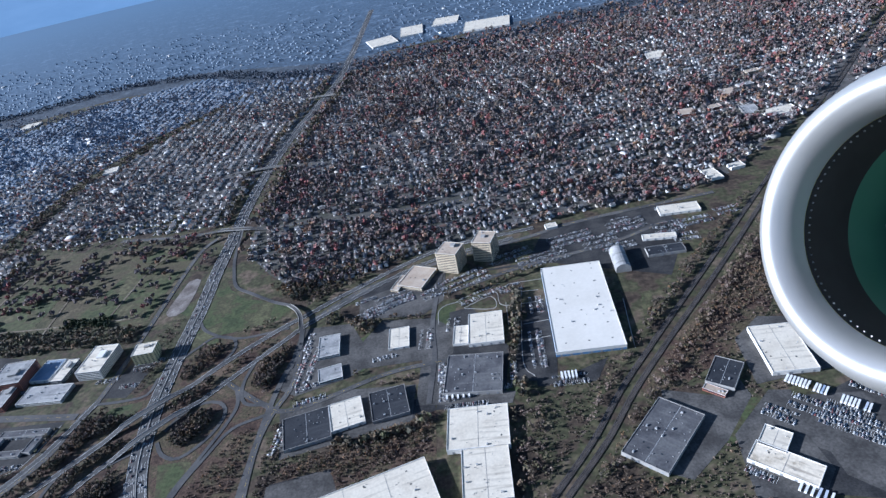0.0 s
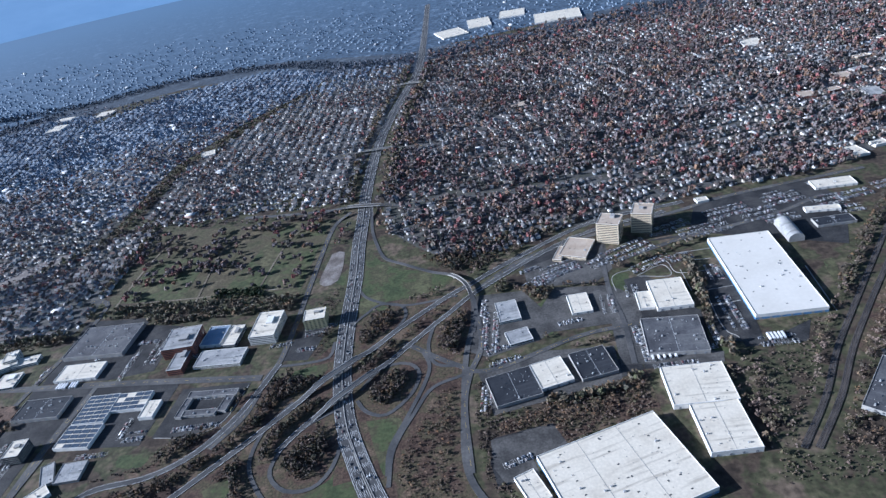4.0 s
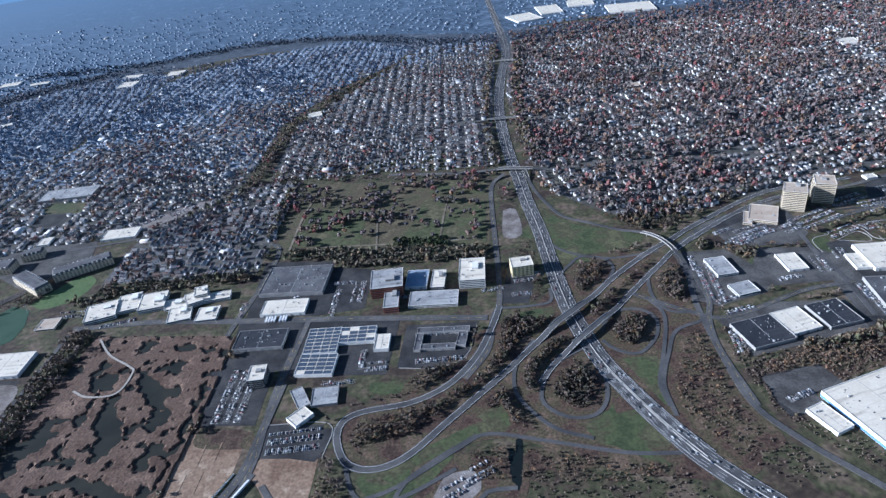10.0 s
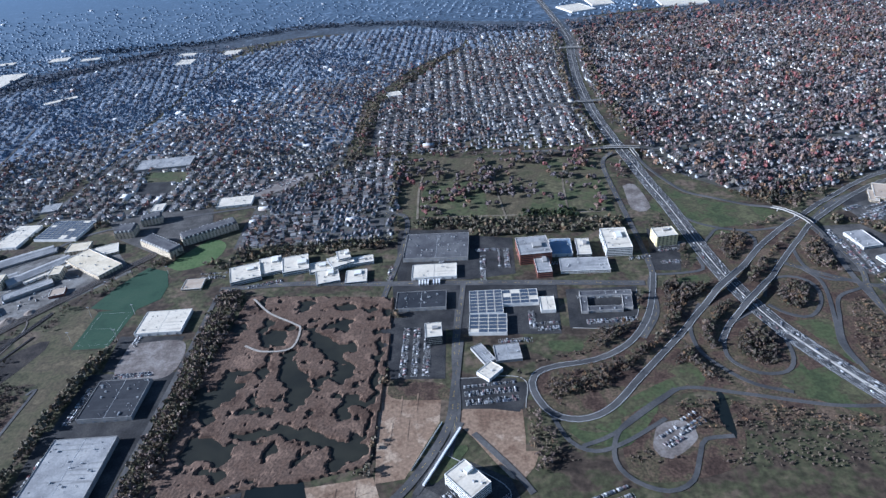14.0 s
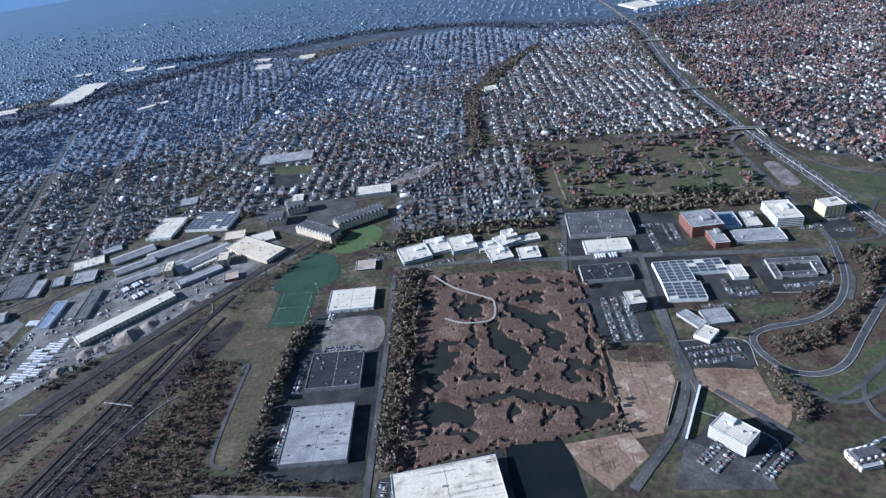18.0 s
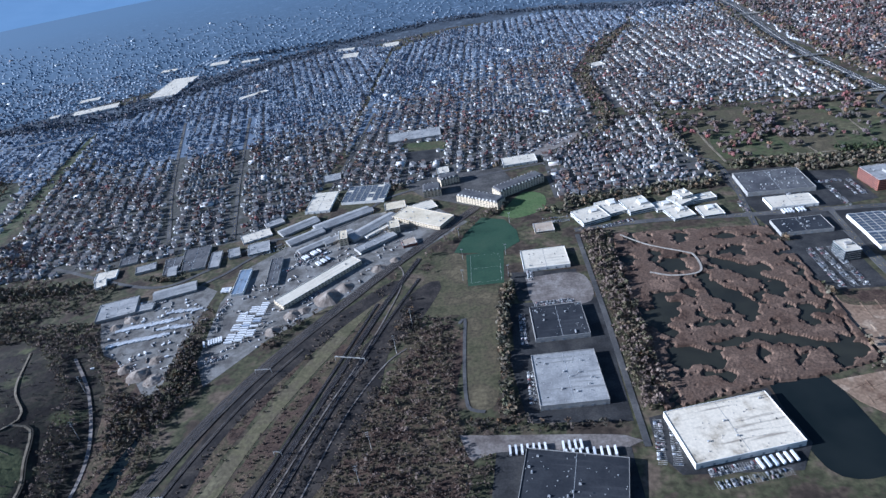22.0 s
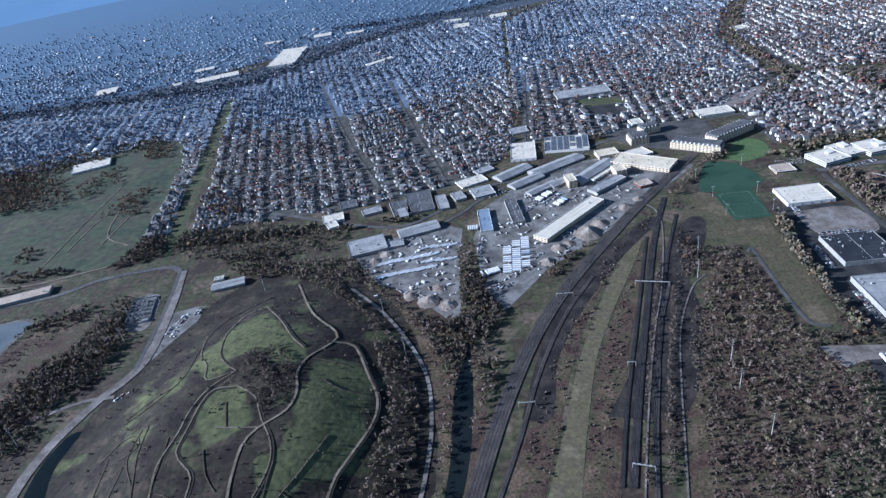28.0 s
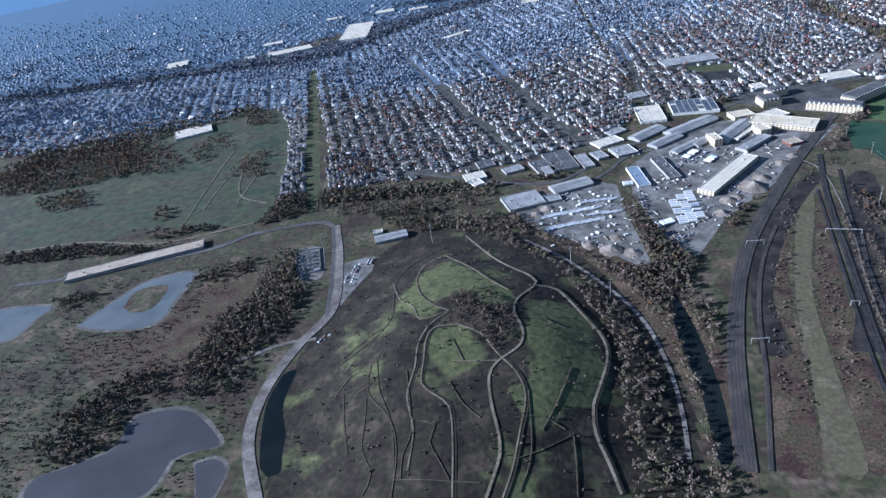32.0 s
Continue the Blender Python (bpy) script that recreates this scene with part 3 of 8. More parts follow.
def claim_line(line, half, value=1):
    for (x0, y0), (x1, y1) in zip(line, line[1:]):
        n = max(1, int(math.hypot(x1 - x0, y1 - y0) / CELL))
        r = int(math.ceil(half / CELL))
        for k in range(n + 1):
            i, j = int((x0 + (x1 - x0) * k / n - MX) / CELL), int((y0 + (y1 - y0) * k / n - MY) / CELL)
            if 0 <= i < NX and 0 <= j < NY:
                taken[max(0, j - r) : j + r + 1, max(0, i - r) : i + r + 1] = value


def free(xs, ys):
    i = np.clip(((np.asarray(xs) - MX) / CELL).astype(int), 0, NX - 1)
    j = np.clip(((np.asarray(ys) - MY) / CELL).astype(int), 0, NY - 1)
    return taken[j, i] == 0


def stuff(name, verts, faces, mats, mat_index, tint, label, category):
    """One large mesh from arrays of equal quads, with a tint for each face."""
    me = bpy.data.meshes.new(name)
    nv, nf = len(verts), len(faces)
    me.vertices.add(nv)
    me.vertices.foreach_set("co", np.asarray(verts, dtype=np.float32).ravel())
    me.loops.add(nf * 4)
    me.loops.foreach_set("vertex_index", np.asarray(faces, dtype=np.int32).ravel())
    me.polygons.add(nf)
    me.polygons.foreach_set("loop_start", np.arange(0, nf * 4, 4, dtype=np.int32))
    for m in mats:
        me.materials.append(m)
    if mat_index is not None:
        me.polygons.foreach_set("material_index", np.asarray(mat_index, dtype=np.int32))
    att = me.attributes.new("tint", "FLOAT", "FACE")
    att.data.foreach_set("value", np.asarray(tint, dtype=np.float32))
    me.update(calc_edges=True)
    ob = new(name, me)
    return tagged(ob, label, category, "", "stuff")

# ---- the ground ----
def steps(*spans):
    out = []
    for a, b, d in spans:
        out += list(np.arange(a, b, d))
    return out + [spans[-1][1]]


gxs = steps((-12000, -5000, 500), (-5000, -2700, 100), (-2700, -2180, 6), (-2180, 1600, 100), (1600, 6000, 400))
gys = steps((-2500, -200, 150), (-200, 620, 6), (620, 3000, 100), (3000, 4700, 150), (4700, 7700, 500))
g = Geo()
g.v = [(x, y, gz(x, y)) for y in gys for x in gxs]
w = len(gxs)
for j in range(len(gys) - 1):
    for i in range(w - 1):
        g.f.append((j * w + i, j * w + i + 1, (j + 1) * w + i + 1, (j + 1) * w + i))
        cx, cy = (gxs[i] + gxs[i + 1]) / 2, (gys[j] + gys[j + 1]) / 2
        g.m.append(1 if math.hypot((cx + 2440) / (255.0 if cx > -2440 else 222.0), (cy - 215) / 395.0) < 1.04 else 0)
ground = solid("ground", g.mesh("ground", M["ground"], M["hill"]), "dull brown and green ground with a grassy capped hill", "ground", kind="structure")
MEADOWS = [
    [(-2503, 449), (-2461, 465), (-2402, 390), (-2366, 345), (-2370, 298), (-2392, 337), (-2429, 354), (-2458, 340), (-2486, 350), (-2510, 406)],
    [(-2534, 370), (-2510, 406), (-2477, 349), (-2464, 299), (-2494, 292), (-2521, 330)],
    [(-2481, 247), (-2466, 277), (-2430, 273), (-2406, 229), (-2398, 209), (-2422, 193), (-2442, 186), (-2469, 207)],
    [(-2360, 332), (-2296, 329), (-2265, 263), (-2263, 212), (-2276, 160), (-2299, 130), (-2331, 133), (-2354, 160), (-2369, 205), (-2347, 242)],
    [(-2386, 155), (-2349, 168), (-2327, 110), (-2361, 91)],
]
mown = np.zeros(len(g.v))
vx, vy = np.array([p[0] for p in g.v]), np.array([p[1] for p in g.v])
for poly in MEADOWS:
    mown = np.maximum(mown, in_poly(vx, vy, poly) * 1.0)
grid = mown.reshape(len(gys), w)
for _ in range(3):
    grid = (grid + np.roll(grid, 1, 0) + np.roll(grid, -1, 0) + np.roll(grid, 1, 1) + np.roll(grid, -1, 1)) / 5
ground.data.attributes.new("meadow", "FLOAT", "POINT").data.foreach_set("value", grid.ravel())
# Sloped backdrop added to close the view, too gentle to cast a shadow.
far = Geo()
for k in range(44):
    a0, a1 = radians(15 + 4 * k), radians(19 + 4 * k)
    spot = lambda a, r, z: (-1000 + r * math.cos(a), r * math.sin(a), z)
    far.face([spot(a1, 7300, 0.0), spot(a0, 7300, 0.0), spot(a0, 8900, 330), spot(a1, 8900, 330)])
# Far backdrop plain; aerial haze is painted into its base colour.
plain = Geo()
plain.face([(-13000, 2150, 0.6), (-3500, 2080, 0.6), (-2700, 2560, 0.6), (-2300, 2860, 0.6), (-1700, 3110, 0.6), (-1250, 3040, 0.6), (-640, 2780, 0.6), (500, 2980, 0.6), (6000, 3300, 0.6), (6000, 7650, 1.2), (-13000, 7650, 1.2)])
solid("backdrop", plain.mesh("backdrop", M["distance"]), "plain of the far country with blue haze painted into its colour", "backdrop", kind="structure")
solid("backdrop", far.mesh("backdrop", M["horizon"]), "long backdrop ridge far behind the town, glowing with painted blue haze", "backdrop", kind="structure")

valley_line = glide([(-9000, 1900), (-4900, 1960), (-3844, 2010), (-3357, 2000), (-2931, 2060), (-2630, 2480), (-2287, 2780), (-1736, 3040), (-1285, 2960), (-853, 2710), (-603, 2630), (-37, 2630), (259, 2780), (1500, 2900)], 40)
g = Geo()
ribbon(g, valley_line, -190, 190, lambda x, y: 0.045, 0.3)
solid("valley_floor", g.mesh("valley_floor", M["hazed_valley_ground"]), "meadow and yards along the far river valley, tinted with painted haze", "ground", kind="structure")

PATCH = {
    "lawn": ("lawn", "lawn", 0.10, "mown green lawn beside the road"),
    "golf": ("golf_course", "fairway", 0.08, "green golf course with sandy paths"),
    "cemetery": ("cemetery_lawn", "dry_grass", 0.10, "grassy cemetery ground with scattered autumn trees"),
    "turf": ("sports_field", "turf", 0.25, "dark green artificial turf sports field"),
    "field": ("meadow", "dry_grass", 0.10, "olive brown unmown meadow beside the woods"),
    "grassstrip": ("grass_strip", "strip_grass", 0.15, "long grass strip between the railway tracks"),
    "dirt": ("construction_site", "dirt", 0.12, "bare brown dirt of a building site"),
    "sand": ("cleared_lot", "dirt", 0.14, "pale brown cleared lot of bare earth"),
    "yard": ("gravel_yard", "gravel", 0.12, "pale dusty gravel yard of an industrial site"),
    "parking": ("parking_lot", "asphalt", 0.16, "worn grey asphalt parking lot"),
    "water": ("lagoon", "lagoon", 0.10, "still grey turbid water among scrub"),
    "mud": ("mud_flat", "mud", 0.06, "pale muddy shore round the lagoon"),
    "shallow": ("shallow_lagoon", "shallow", 0.10, "lagoon water with pale sky reflection painted in, and a scrubby island"),
    "pond": ("pond", "water", 0.10, "black pond beside the marsh"),
    "cemgrass": ("mown_grass", "cemetery_grass", 0.18, "mown grass between the cemetery trees"),
    "bright": ("park_lawn", "bright_lawn", 0.10, "bright green park lawn"),
    "lot": ("gravel_lot", "dirt_grey", 0.2, "bare grey brown lot"),
    "pave": ("paved_yard", "pave", 0.15, "worn pale asphalt yard between buildings"),
    "cinder": ("rail_yard_ground", "cinder", 0.09, "sooty dark ground beside the railway tracks"),
    "brush": ("brush_field", "brush", 0.07, "brown brush and weeds on open ground"),
}
ROUND = ("cinder", "mud", "shallow", "lot", "lawn", "golf", "field", "grassstrip", "water", "pond", "brush", "bright")
layer = [0]


def patch(kind, pts):
    name, m, z, label = PATCH[kind]
    layer[0] += 1
    poly = [(x, y) for x, y in glide(list(pts) + [pts[0]], 10)][:-1] if kind in ROUND else list(pts)
    g = Geo()
    g.prism(poly, -1.0, z + 0.0015 * layer[0])
    solid(name, g.mesh(name, M[m]), label, name.replace("_", " "), kind="structure")
    if kind not in ("brush", "cemetery", "cemgrass", "cinder"):
        claim_poly(poly)
    return poly


# ---- roads and rails ----
LIFTS = [(-595, 703, 85, 7.5), (-564, 663, 85, 7.5), (-395, 902, 95, 7.5), (-629, 1300, 95, 7.0), (-644, 1650, 95, 7.0), (-580, 2270, 95, 7.0)]


def over(base, lifts):
    def height(x, y):
        h = base + gz(x, y)
        for lx, ly, r, up in lifts:
            h = max(h, base + up * smooth_step(1.35 * (1 - math.hypot(x - lx, y - ly) / r)))
        return h
    return height


def stripe(g, line, d, half, height, mi, dash=0):
    if not dash:
        ribbon(g, line, d - half, d + half, height, 0, mi)
        return
    off = offsets(line, d)
    for i in range(0, len(off) - 1, 2):
        ribbon(g, [off[i], off[i + 1]], -half, half, height, 0, mi)


def road(kind, width, pts, lifts=()):
    line = glide(pts, 10)
    layer[0] += 1
    base = 0.30 + 0.003 * layer[0] + (0.25 if kind == "highway" else 0)
    up = over(base, lifts)
    half = width / 2
    names = {"highway": ("highway", "road", "broad grey highway with a concrete median barrier"), "parkway": ("parkway", "road", "grey dual carriageway with white edge lines"),
             "ramp": ("ramp", "road", "narrow curving highway ramp"), "service": ("service_road", "street", "pale service road beside the brush"),
             "street": ("street", "street", "pale grey town street"), "dirt": ("dirt_road", "dirt_grey", "dusty unpaved road"), "track": ("gravel_path", "path", "pale gravel path over the hill"), "trail": ("trail", "trail", "narrow worn earth trail through the scrub")}
    name, m, label = names[kind]
    g = Geo()
    ribbon(g, line, -half, half, up, 1.2 if lifts else 0.5)
    ob = solid(name, g.mesh(name, M[m]), label, name.replace("_", " "), kind="structure")
    claim_line(line, half + 6)
    top = lambda x, y: up(x, y) + 0.03
    if kind == "highway":
        g = Geo()
        ribbon(g, line, -0.5, 0.5, lambda x, y: up(x, y) + 0.9, 1.0)
        part("median_barrier", g.mesh("median_barrier", M["concrete"]), ob, "pale concrete barrier")
    if kind in ("highway", "parkway"):
        g = Geo()
        for d in (-half + 0.8, half - 0.8):
            stripe(g, line, d, 0.16, top, 0)
        if kind == "highway":
            for d in (-half * 0.36, -half * 0.66, half * 0.36, half * 0.66):
                stripe(g, line, d, 0.14, top, 0, 1)
        part("lane_marking", g.mesh("lane_marking", M["paint"]), ob, "white painted lines")
    if kind == "street" and width > 8:
        g = Geo()
        stripe(g, line, 0, 0.09, top, 0, 1)
        part("lane_marking", g.mesh("lane_marking", M["paint_yellow"]), ob, "yellow centre line")
    if lifts:
        for lx, ly, r, h in lifts:
            near = min(line, key=lambda p: math.hypot(p[0] - lx, p[1] - ly))
            if math.hypot(near[0] - lx, near[1] - ly) < 45:
                i = line.index(near)
                span = line[max(0, i - 4) : i + 5]
                for d in (-half, half):
                    g = Geo()
                    ribbon(g, span, d - 0.25, d + 0.25, lambda x, y: up(x, y) + 0.9, 1.6)
                    part("parapet", g.mesh("parapet", M["concrete"]), ob, "pale concrete bridge parapet")
                for q in span[1::3]:
                    g = Geo()
                    g.cyl(q[0], q[1], 0, up(*q) - 1.2, 0.9, n=8)
                    part("pier", g.mesh("pier", M["concrete"]), ob)
    return line


def rail(width, pts, tracks=1, old=False):
    line = glide(pts, 12)
    layer[0] += 1
    base = 0.5 + 0.003 * layer[0]
    g = Geo()
    ribbon(g, line, -width / 2, width / 2, lambda x, y: base, 1.0)
    ob = solid("railway", g.mesh("railway", M["ballast_dark" if old else "ballast"]), "railway track bed of dark ballast with steel rails", "railway", kind="structure")
    for k in range(tracks):
        c = (k - (tracks - 1) / 2) * 4.2
        for s in (-0.72, 0.72):
            g = Geo()
            ribbon(g, line, c + s - 0.09, c + s + 0.09, lambda x, y: base + 0.18, 0.16)
            part("rail", g.mesh("rail", M["steel"]), ob, "steel rail")
        g = Geo()
        for a, b in zip(line, line[1:]):
            dx, dy = b[0] - a[0], b[1] - a[1]
            n = max(1, int(math.hypot(dx, dy) / 2.4))
            ux, uy = dx / math.hypot(dx, dy), dy / math.hypot(dx, dy)
            for q in range(n):
                x, y = a[0] + dx * q / n - uy * c, a[1] + dy * q / n + ux * c
                g.face([(x - uy * 1.3 - ux * 0.14, y + ux * 1.3 - uy * 0.14, base + 0.05), (x + uy * 1.3 - ux * 0.14, y - ux * 1.3 - uy * 0.14, base + 0.05),
                        (x + uy * 1.3 + ux * 0.14, y - ux * 1.3 + uy * 0.14, base + 0.05), (x - uy * 1.3 + ux * 0.14, y + ux * 1.3 + uy * 0.14, base + 0.05)])
        sl = part("sleepers", g.mesh("sleepers", M["cinder"]), ob, "weathered wooden sleepers")
        tagged(sl, kind="stuff")
    claim_line(line, width / 2 + 3)


def kerb(pts):
    g = Geo()
    ribbon(g, glide(pts, 6), -0.45, 0.45, lambda x, y: 0.55, 0.6)
    solid("kerb", g.mesh("kerb", M["concrete"]), "pale concrete kerb of the parking lot", "kerb", kind="structure")



GANTRIES = [(-1996, 456, -3, 25), (-2071, 237, -1, 21), (-1865, 464, -14, 48), (-1956, 132, -16, 23), (-1933, 293, -7, 10)]
PYLONS = [(-1820, 237), (-1812, 166), (-2697, 444), (-2749, 239), (-2711, 498), (-1812, 288), (-1796, 473), (-2496, 559), (-2231, 352), (-2273, 448), (-1776, 538), (-2688, 557)]

# ---- the plan, in metres ----
patch("cemetery", [(-1161, 1017), (-1156, 1327), (-697, 1259), (-713, 952)])
patch("turf", [(-1686, 631), (-1625, 631), (-1619, 736), (-1688, 735)])
patch("turf", [(-1710, 747), (-1688, 818), (-1655, 875), (-1610, 857), (-1589, 806), (-1587, 763), (-1628, 728)])
patch("bright", [(-1620, 876), (-1565, 967), (-1521, 947), (-1529, 885), (-1581, 857)])
patch("field", [(-1785, 587), (-1760, 672), (-1718, 744), (-1680, 715), (-1687, 626), (-1639, 619), (-1642, 506), (-1645, 401), (-1658, 344), (-1688, 348), (-1693, 408), (-1694, 486), (-1695, 549), (-1746, 552)])
patch("lawn", [(-590, 1081), (-545, 1012), (-459, 960), (-517, 912), (-586, 917)])
patch("lawn", [(-570, 570), (-528, 493), (-499, 420), (-581, 445), (-602, 474)])
patch("lawn", [(-899, 431), (-833, 454), (-777, 499), (-730, 500), (-781, 449), (-856, 401)])
patch("golf", [(-3668, 1071), (-3381, 1296), (-3012, 1430), (-2843, 761), (-3048, 721), (-3421, 713)])
patch("lawn", [(-2992, 1805), (-2968, 1808), (-2749, 803), (-2781, 811)])
patch("pond", [(-1315, 354), (-1249, 352), (-1230, 260), (-1238, 203), (-1307, 208)])
patch("dirt", [(-1163, 505), (-1074, 505), (-1078, 432), (-1120, 343), (-1156, 338), (-1162, 454)])
patch("dirt", [(-1242, 337), (-1159, 348), (-1146, 310), (-1200, 265), (-1228, 300)])
patch("sand", [(-1055, 443), (-1043, 455), (-979, 452), (-966, 446), (-967, 401), (-969, 376), (-952, 375), (-961, 352), (-979, 331), (-991, 337), (-1009, 362), (-1035, 404), (-1054, 427)])
patch("yard", [(-2362, 667), (-2193, 732), (-2153, 704), (-2159, 596), (-2155, 502), (-2155, 435), (-2188, 427), (-2234, 459), (-2315, 573)])
patch("yard", [(-2113, 778), (-2043, 855), (-1892, 948), (-1769, 971), (-1683, 865), (-1885, 651), (-2012, 539), (-2085, 438), (-2116, 496), (-2133, 662)])
patch("mud", [(-3078, 402), (-3019, 384), (-2949, 381), (-2921, 404), (-2918, 461), (-2911, 529), (-2931, 547), (-2968, 543), (-3015, 524), (-3040, 481), (-3066, 432)])
patch("shallow", [(-3072, 406), (-3016, 390), (-2952, 387), (-2926, 409), (-2925, 461), (-2916, 524), (-2935, 541), (-2969, 536), (-3012, 518), (-3033, 479), (-3059, 434)])
patch("mud", [(-3303, 442), (-3261, 480), (-3192, 484), (-3147, 470), (-3159, 439), (-3166, 390), (-3190, 375), (-3221, 332)])
patch("shallow", [(-3296, 441), (-3256, 475), (-3194, 477), (-3153, 466), (-3166, 437), (-3171, 395), (-3192, 382), (-3220, 339)])
patch("mud", [(-2959, 101), (-2907, 123), (-2873, 144), (-2871, 192), (-2824, 205), (-2784, 195), (-2747, 162), (-2727, 133), (-2759, 126), (-2781, 113), (-2785, 83), (-2811, 56), (-2917, 64), (-2958, 74)])
patch("water", [(-2953, 102), (-2901, 123), (-2868, 141), (-2868, 187), (-2825, 199), (-2788, 190), (-2753, 160), (-2733, 133), (-2765, 126), (-2787, 114), (-2790, 87), (-2813, 62), (-2912, 68), (-2952, 76)])
patch("mud", [(-2757, 110), (-2733, 118), (-2708, 99), (-2714, 50), (-2731, 51)])
patch("water", [(-2753, 107), (-2732, 113), (-2712, 96), (-2716, 55), (-2731, 56)])
patch("field", [(-2905, 319), (-2844, 305), (-2842, 397), (-2790, 434), (-2798, 518), (-2819, 508), (-2875, 417)])
patch("pond", [(-2685, 248), (-2667, 257), (-2669, 190), (-2643, 116), (-2648, 85), (-2671, 94), (-2692, 192)])
patch("yard", [(-2657, 515), (-2606, 533), (-2592, 503), (-2600, 424), (-2615, 365), (-2632, 399)])
patch("parking", [(-283, 956), (-222, 997), (-153, 925), (-171, 862), (-263, 875)])
patch("parking", [(39, 866), (62, 827), (40, 666), (118, 701), (95, 656), (11, 659), (13, 855)])
patch("parking", [(-378, 860), (-337, 860), (-319, 718), (-355, 712)])
patch("parking", [(-266, 776), (-173, 794), (-175, 758), (-257, 744)])
patch("parking", [(-1180, 665), (-1068, 663), (-1070, 514), (-1149, 519)])
patch("parking", [(-1050, 513), (-969, 507), (-963, 448), (-1047, 453)])
patch("parking", [(-864, 716), (-745, 713), (-762, 631), (-810, 607), (-874, 612)])
patch("parking", [(-1022, 920), (-938, 900), (-943, 774), (-1024, 764)])
patch("parking", [(-1164, 760), (-876, 742), (-889, 600), (-1038, 611), (-1154, 678)])
patch("parking", [(-1167, 959), (-1022, 943), (-1019, 764), (-1156, 773)])
patch("parking", [(-634, 836), (-677, 903), (-705, 757), (-658, 751)])
patch("parking", [(-1615, 659), (-1502, 650), (-1505, 565), (-1605, 572)])
patch("parking", [(-1622, 567), (-1478, 562), (-1485, 425), (-1622, 440)])
patch("parking", [(-1632, 453), (-1485, 436), (-1490, 300), (-1617, 311)])
patch("parking", [(-1471, 303), (-1319, 335), (-1307, 245), (-1332, 210), (-1457, 216), (-1475, 248)])
patch("parking", [(-1658, 273), (-1502, 266), (-1504, 171), (-1670, 185)])
patch("parking", [(-1088, 393), (-991, 336), (-976, 285), (-1075, 271), (-1111, 314)])
patch("parking", [(-1013, 497), (-941, 500), (-970, 442), (-1031, 456)])
patch("parking", [(-97, 973), (29, 979), (76, 1097), (303, 1122), (326, 1019), (261, 879), (68, 969)])
patch("parking", [(3, 809), (27, 835), (21, 669), (-25, 678)])
patch("parking", [(258, 542), (459, 626), (352, 433), (264, 453)])
patch("parking", [(-207, 650), (-140, 674), (-135, 638), (-201, 616)])
patch("parking", [(-356, 541), (-293, 554), (-291, 512), (-329, 479), (-354, 464), (-362, 502)])
patch("grassstrip", [(-2079, 47), (-2031, 197), (-1997, 311), (-1950, 429), (-1890, 561), (-1856, 633), (-1840, 625), (-1872, 540), (-1933, 412), (-1975, 308), (-2005, 194), (-2043, 44)])
patch("brush", [(-2125, 50), (-2084, 185), (-2047, 295), (-1994, 409), (-1926, 516), (-1870, 612), (-1894, 562), (-1958, 430), (-2004, 312), (-2037, 197), (-2085, 47)])
patch("brush", [(-2041, 44), (-2002, 194), (-1970, 307), (-1928, 412), (-1868, 539), (-1834, 605), (-1874, 475), (-1923, 347), (-1964, 190), (-2005, 42)])
patch("brush", [(-1932, 38), (-1882, 235), (-1831, 383), (-1784, 376), (-1742, 299), (-1766, 170), (-1821, 31)])
patch("brush", [(137, 631), (227, 733), (349, 867), (469, 981), (422, 848), (320, 700), (232, 647), (177, 614)])
patch("brush", [(-135, 638), (-134, 476), (-168, 472), (-188, 573), (-180, 634)])
patch("brush", [(-461, 675), (-400, 679), (-400, 547), (-378, 424), (-463, 433), (-478, 536)])
patch("brush", [(-489, 536), (-421, 609), (-411, 473), (-468, 461)])
patch("brush", [(-288, 582), (-202, 600), (-152, 630), (-144, 566), (-294, 521), (-341, 555), (-350, 566)])
patch("lawn", [(-150, 843), (-107, 883), (-111, 851), (-148, 767)])
patch("lawn", [(-131, 672), (-19, 665), (-23, 648), (-130, 649)])
patch("lawn", [(-957, 654), (-925, 654), (-927, 609), (-960, 611)])
patch("lawn", [(-593, 1010), (-430, 953), (-436, 908), (-560, 890), (-590, 938)])
patch("lawn", [(-912, 465), (-821, 486), (-743, 520), (-735, 491), (-797, 453), (-869, 418), (-913, 411)])
patch("lawn", [(-665, 989), (-575, 928), (-512, 962), (-586, 1048)])
patch("lawn", [(-604, 482), (-518, 494), (-511, 434), (-600, 442)])
patch("brush", [(-928, 472), (-919, 518), (-838, 527), (-800, 501), (-855, 437), (-892, 435)])
patch("brush", [(-1149, 524), (-1070, 501), (-1065, 474), (-1146, 482)])
patch("cemgrass", [(-1136, 1013), (-1112, 1177), (-978, 1165), (-979, 998)])
patch("cemgrass", [(-896, 983), (-848, 1183), (-714, 1141), (-719, 964)])
patch("cemgrass", [(-847, 1213), (-806, 1267), (-704, 1251), (-711, 1184)])
patch("lot", [(-1589, 638), (-1498, 635), (-1494, 555), (-1578, 559)])
patch("dirt", [(373, 590), (444, 608), (396, 521), (349, 503)])
patch("brush", [(-835, 450), (-703, 418), (-720, 341), (-816, 320), (-851, 347)])
patch("brush", [(-688, 441), (-535, 427), (-531, 408), (-699, 408)])
patch("brush", [(-1780, 530), (-1697, 513), (-1707, 357), (-1686, 272), (-1699, 204), (-1743, 147), (-1830, 155)])
patch("brush", [(-2325, 556), (-2243, 508), (-2142, 378), (-2121, 263), (-2144, 51), (-2158, 52), (-2194, 271), (-2254, 421)])
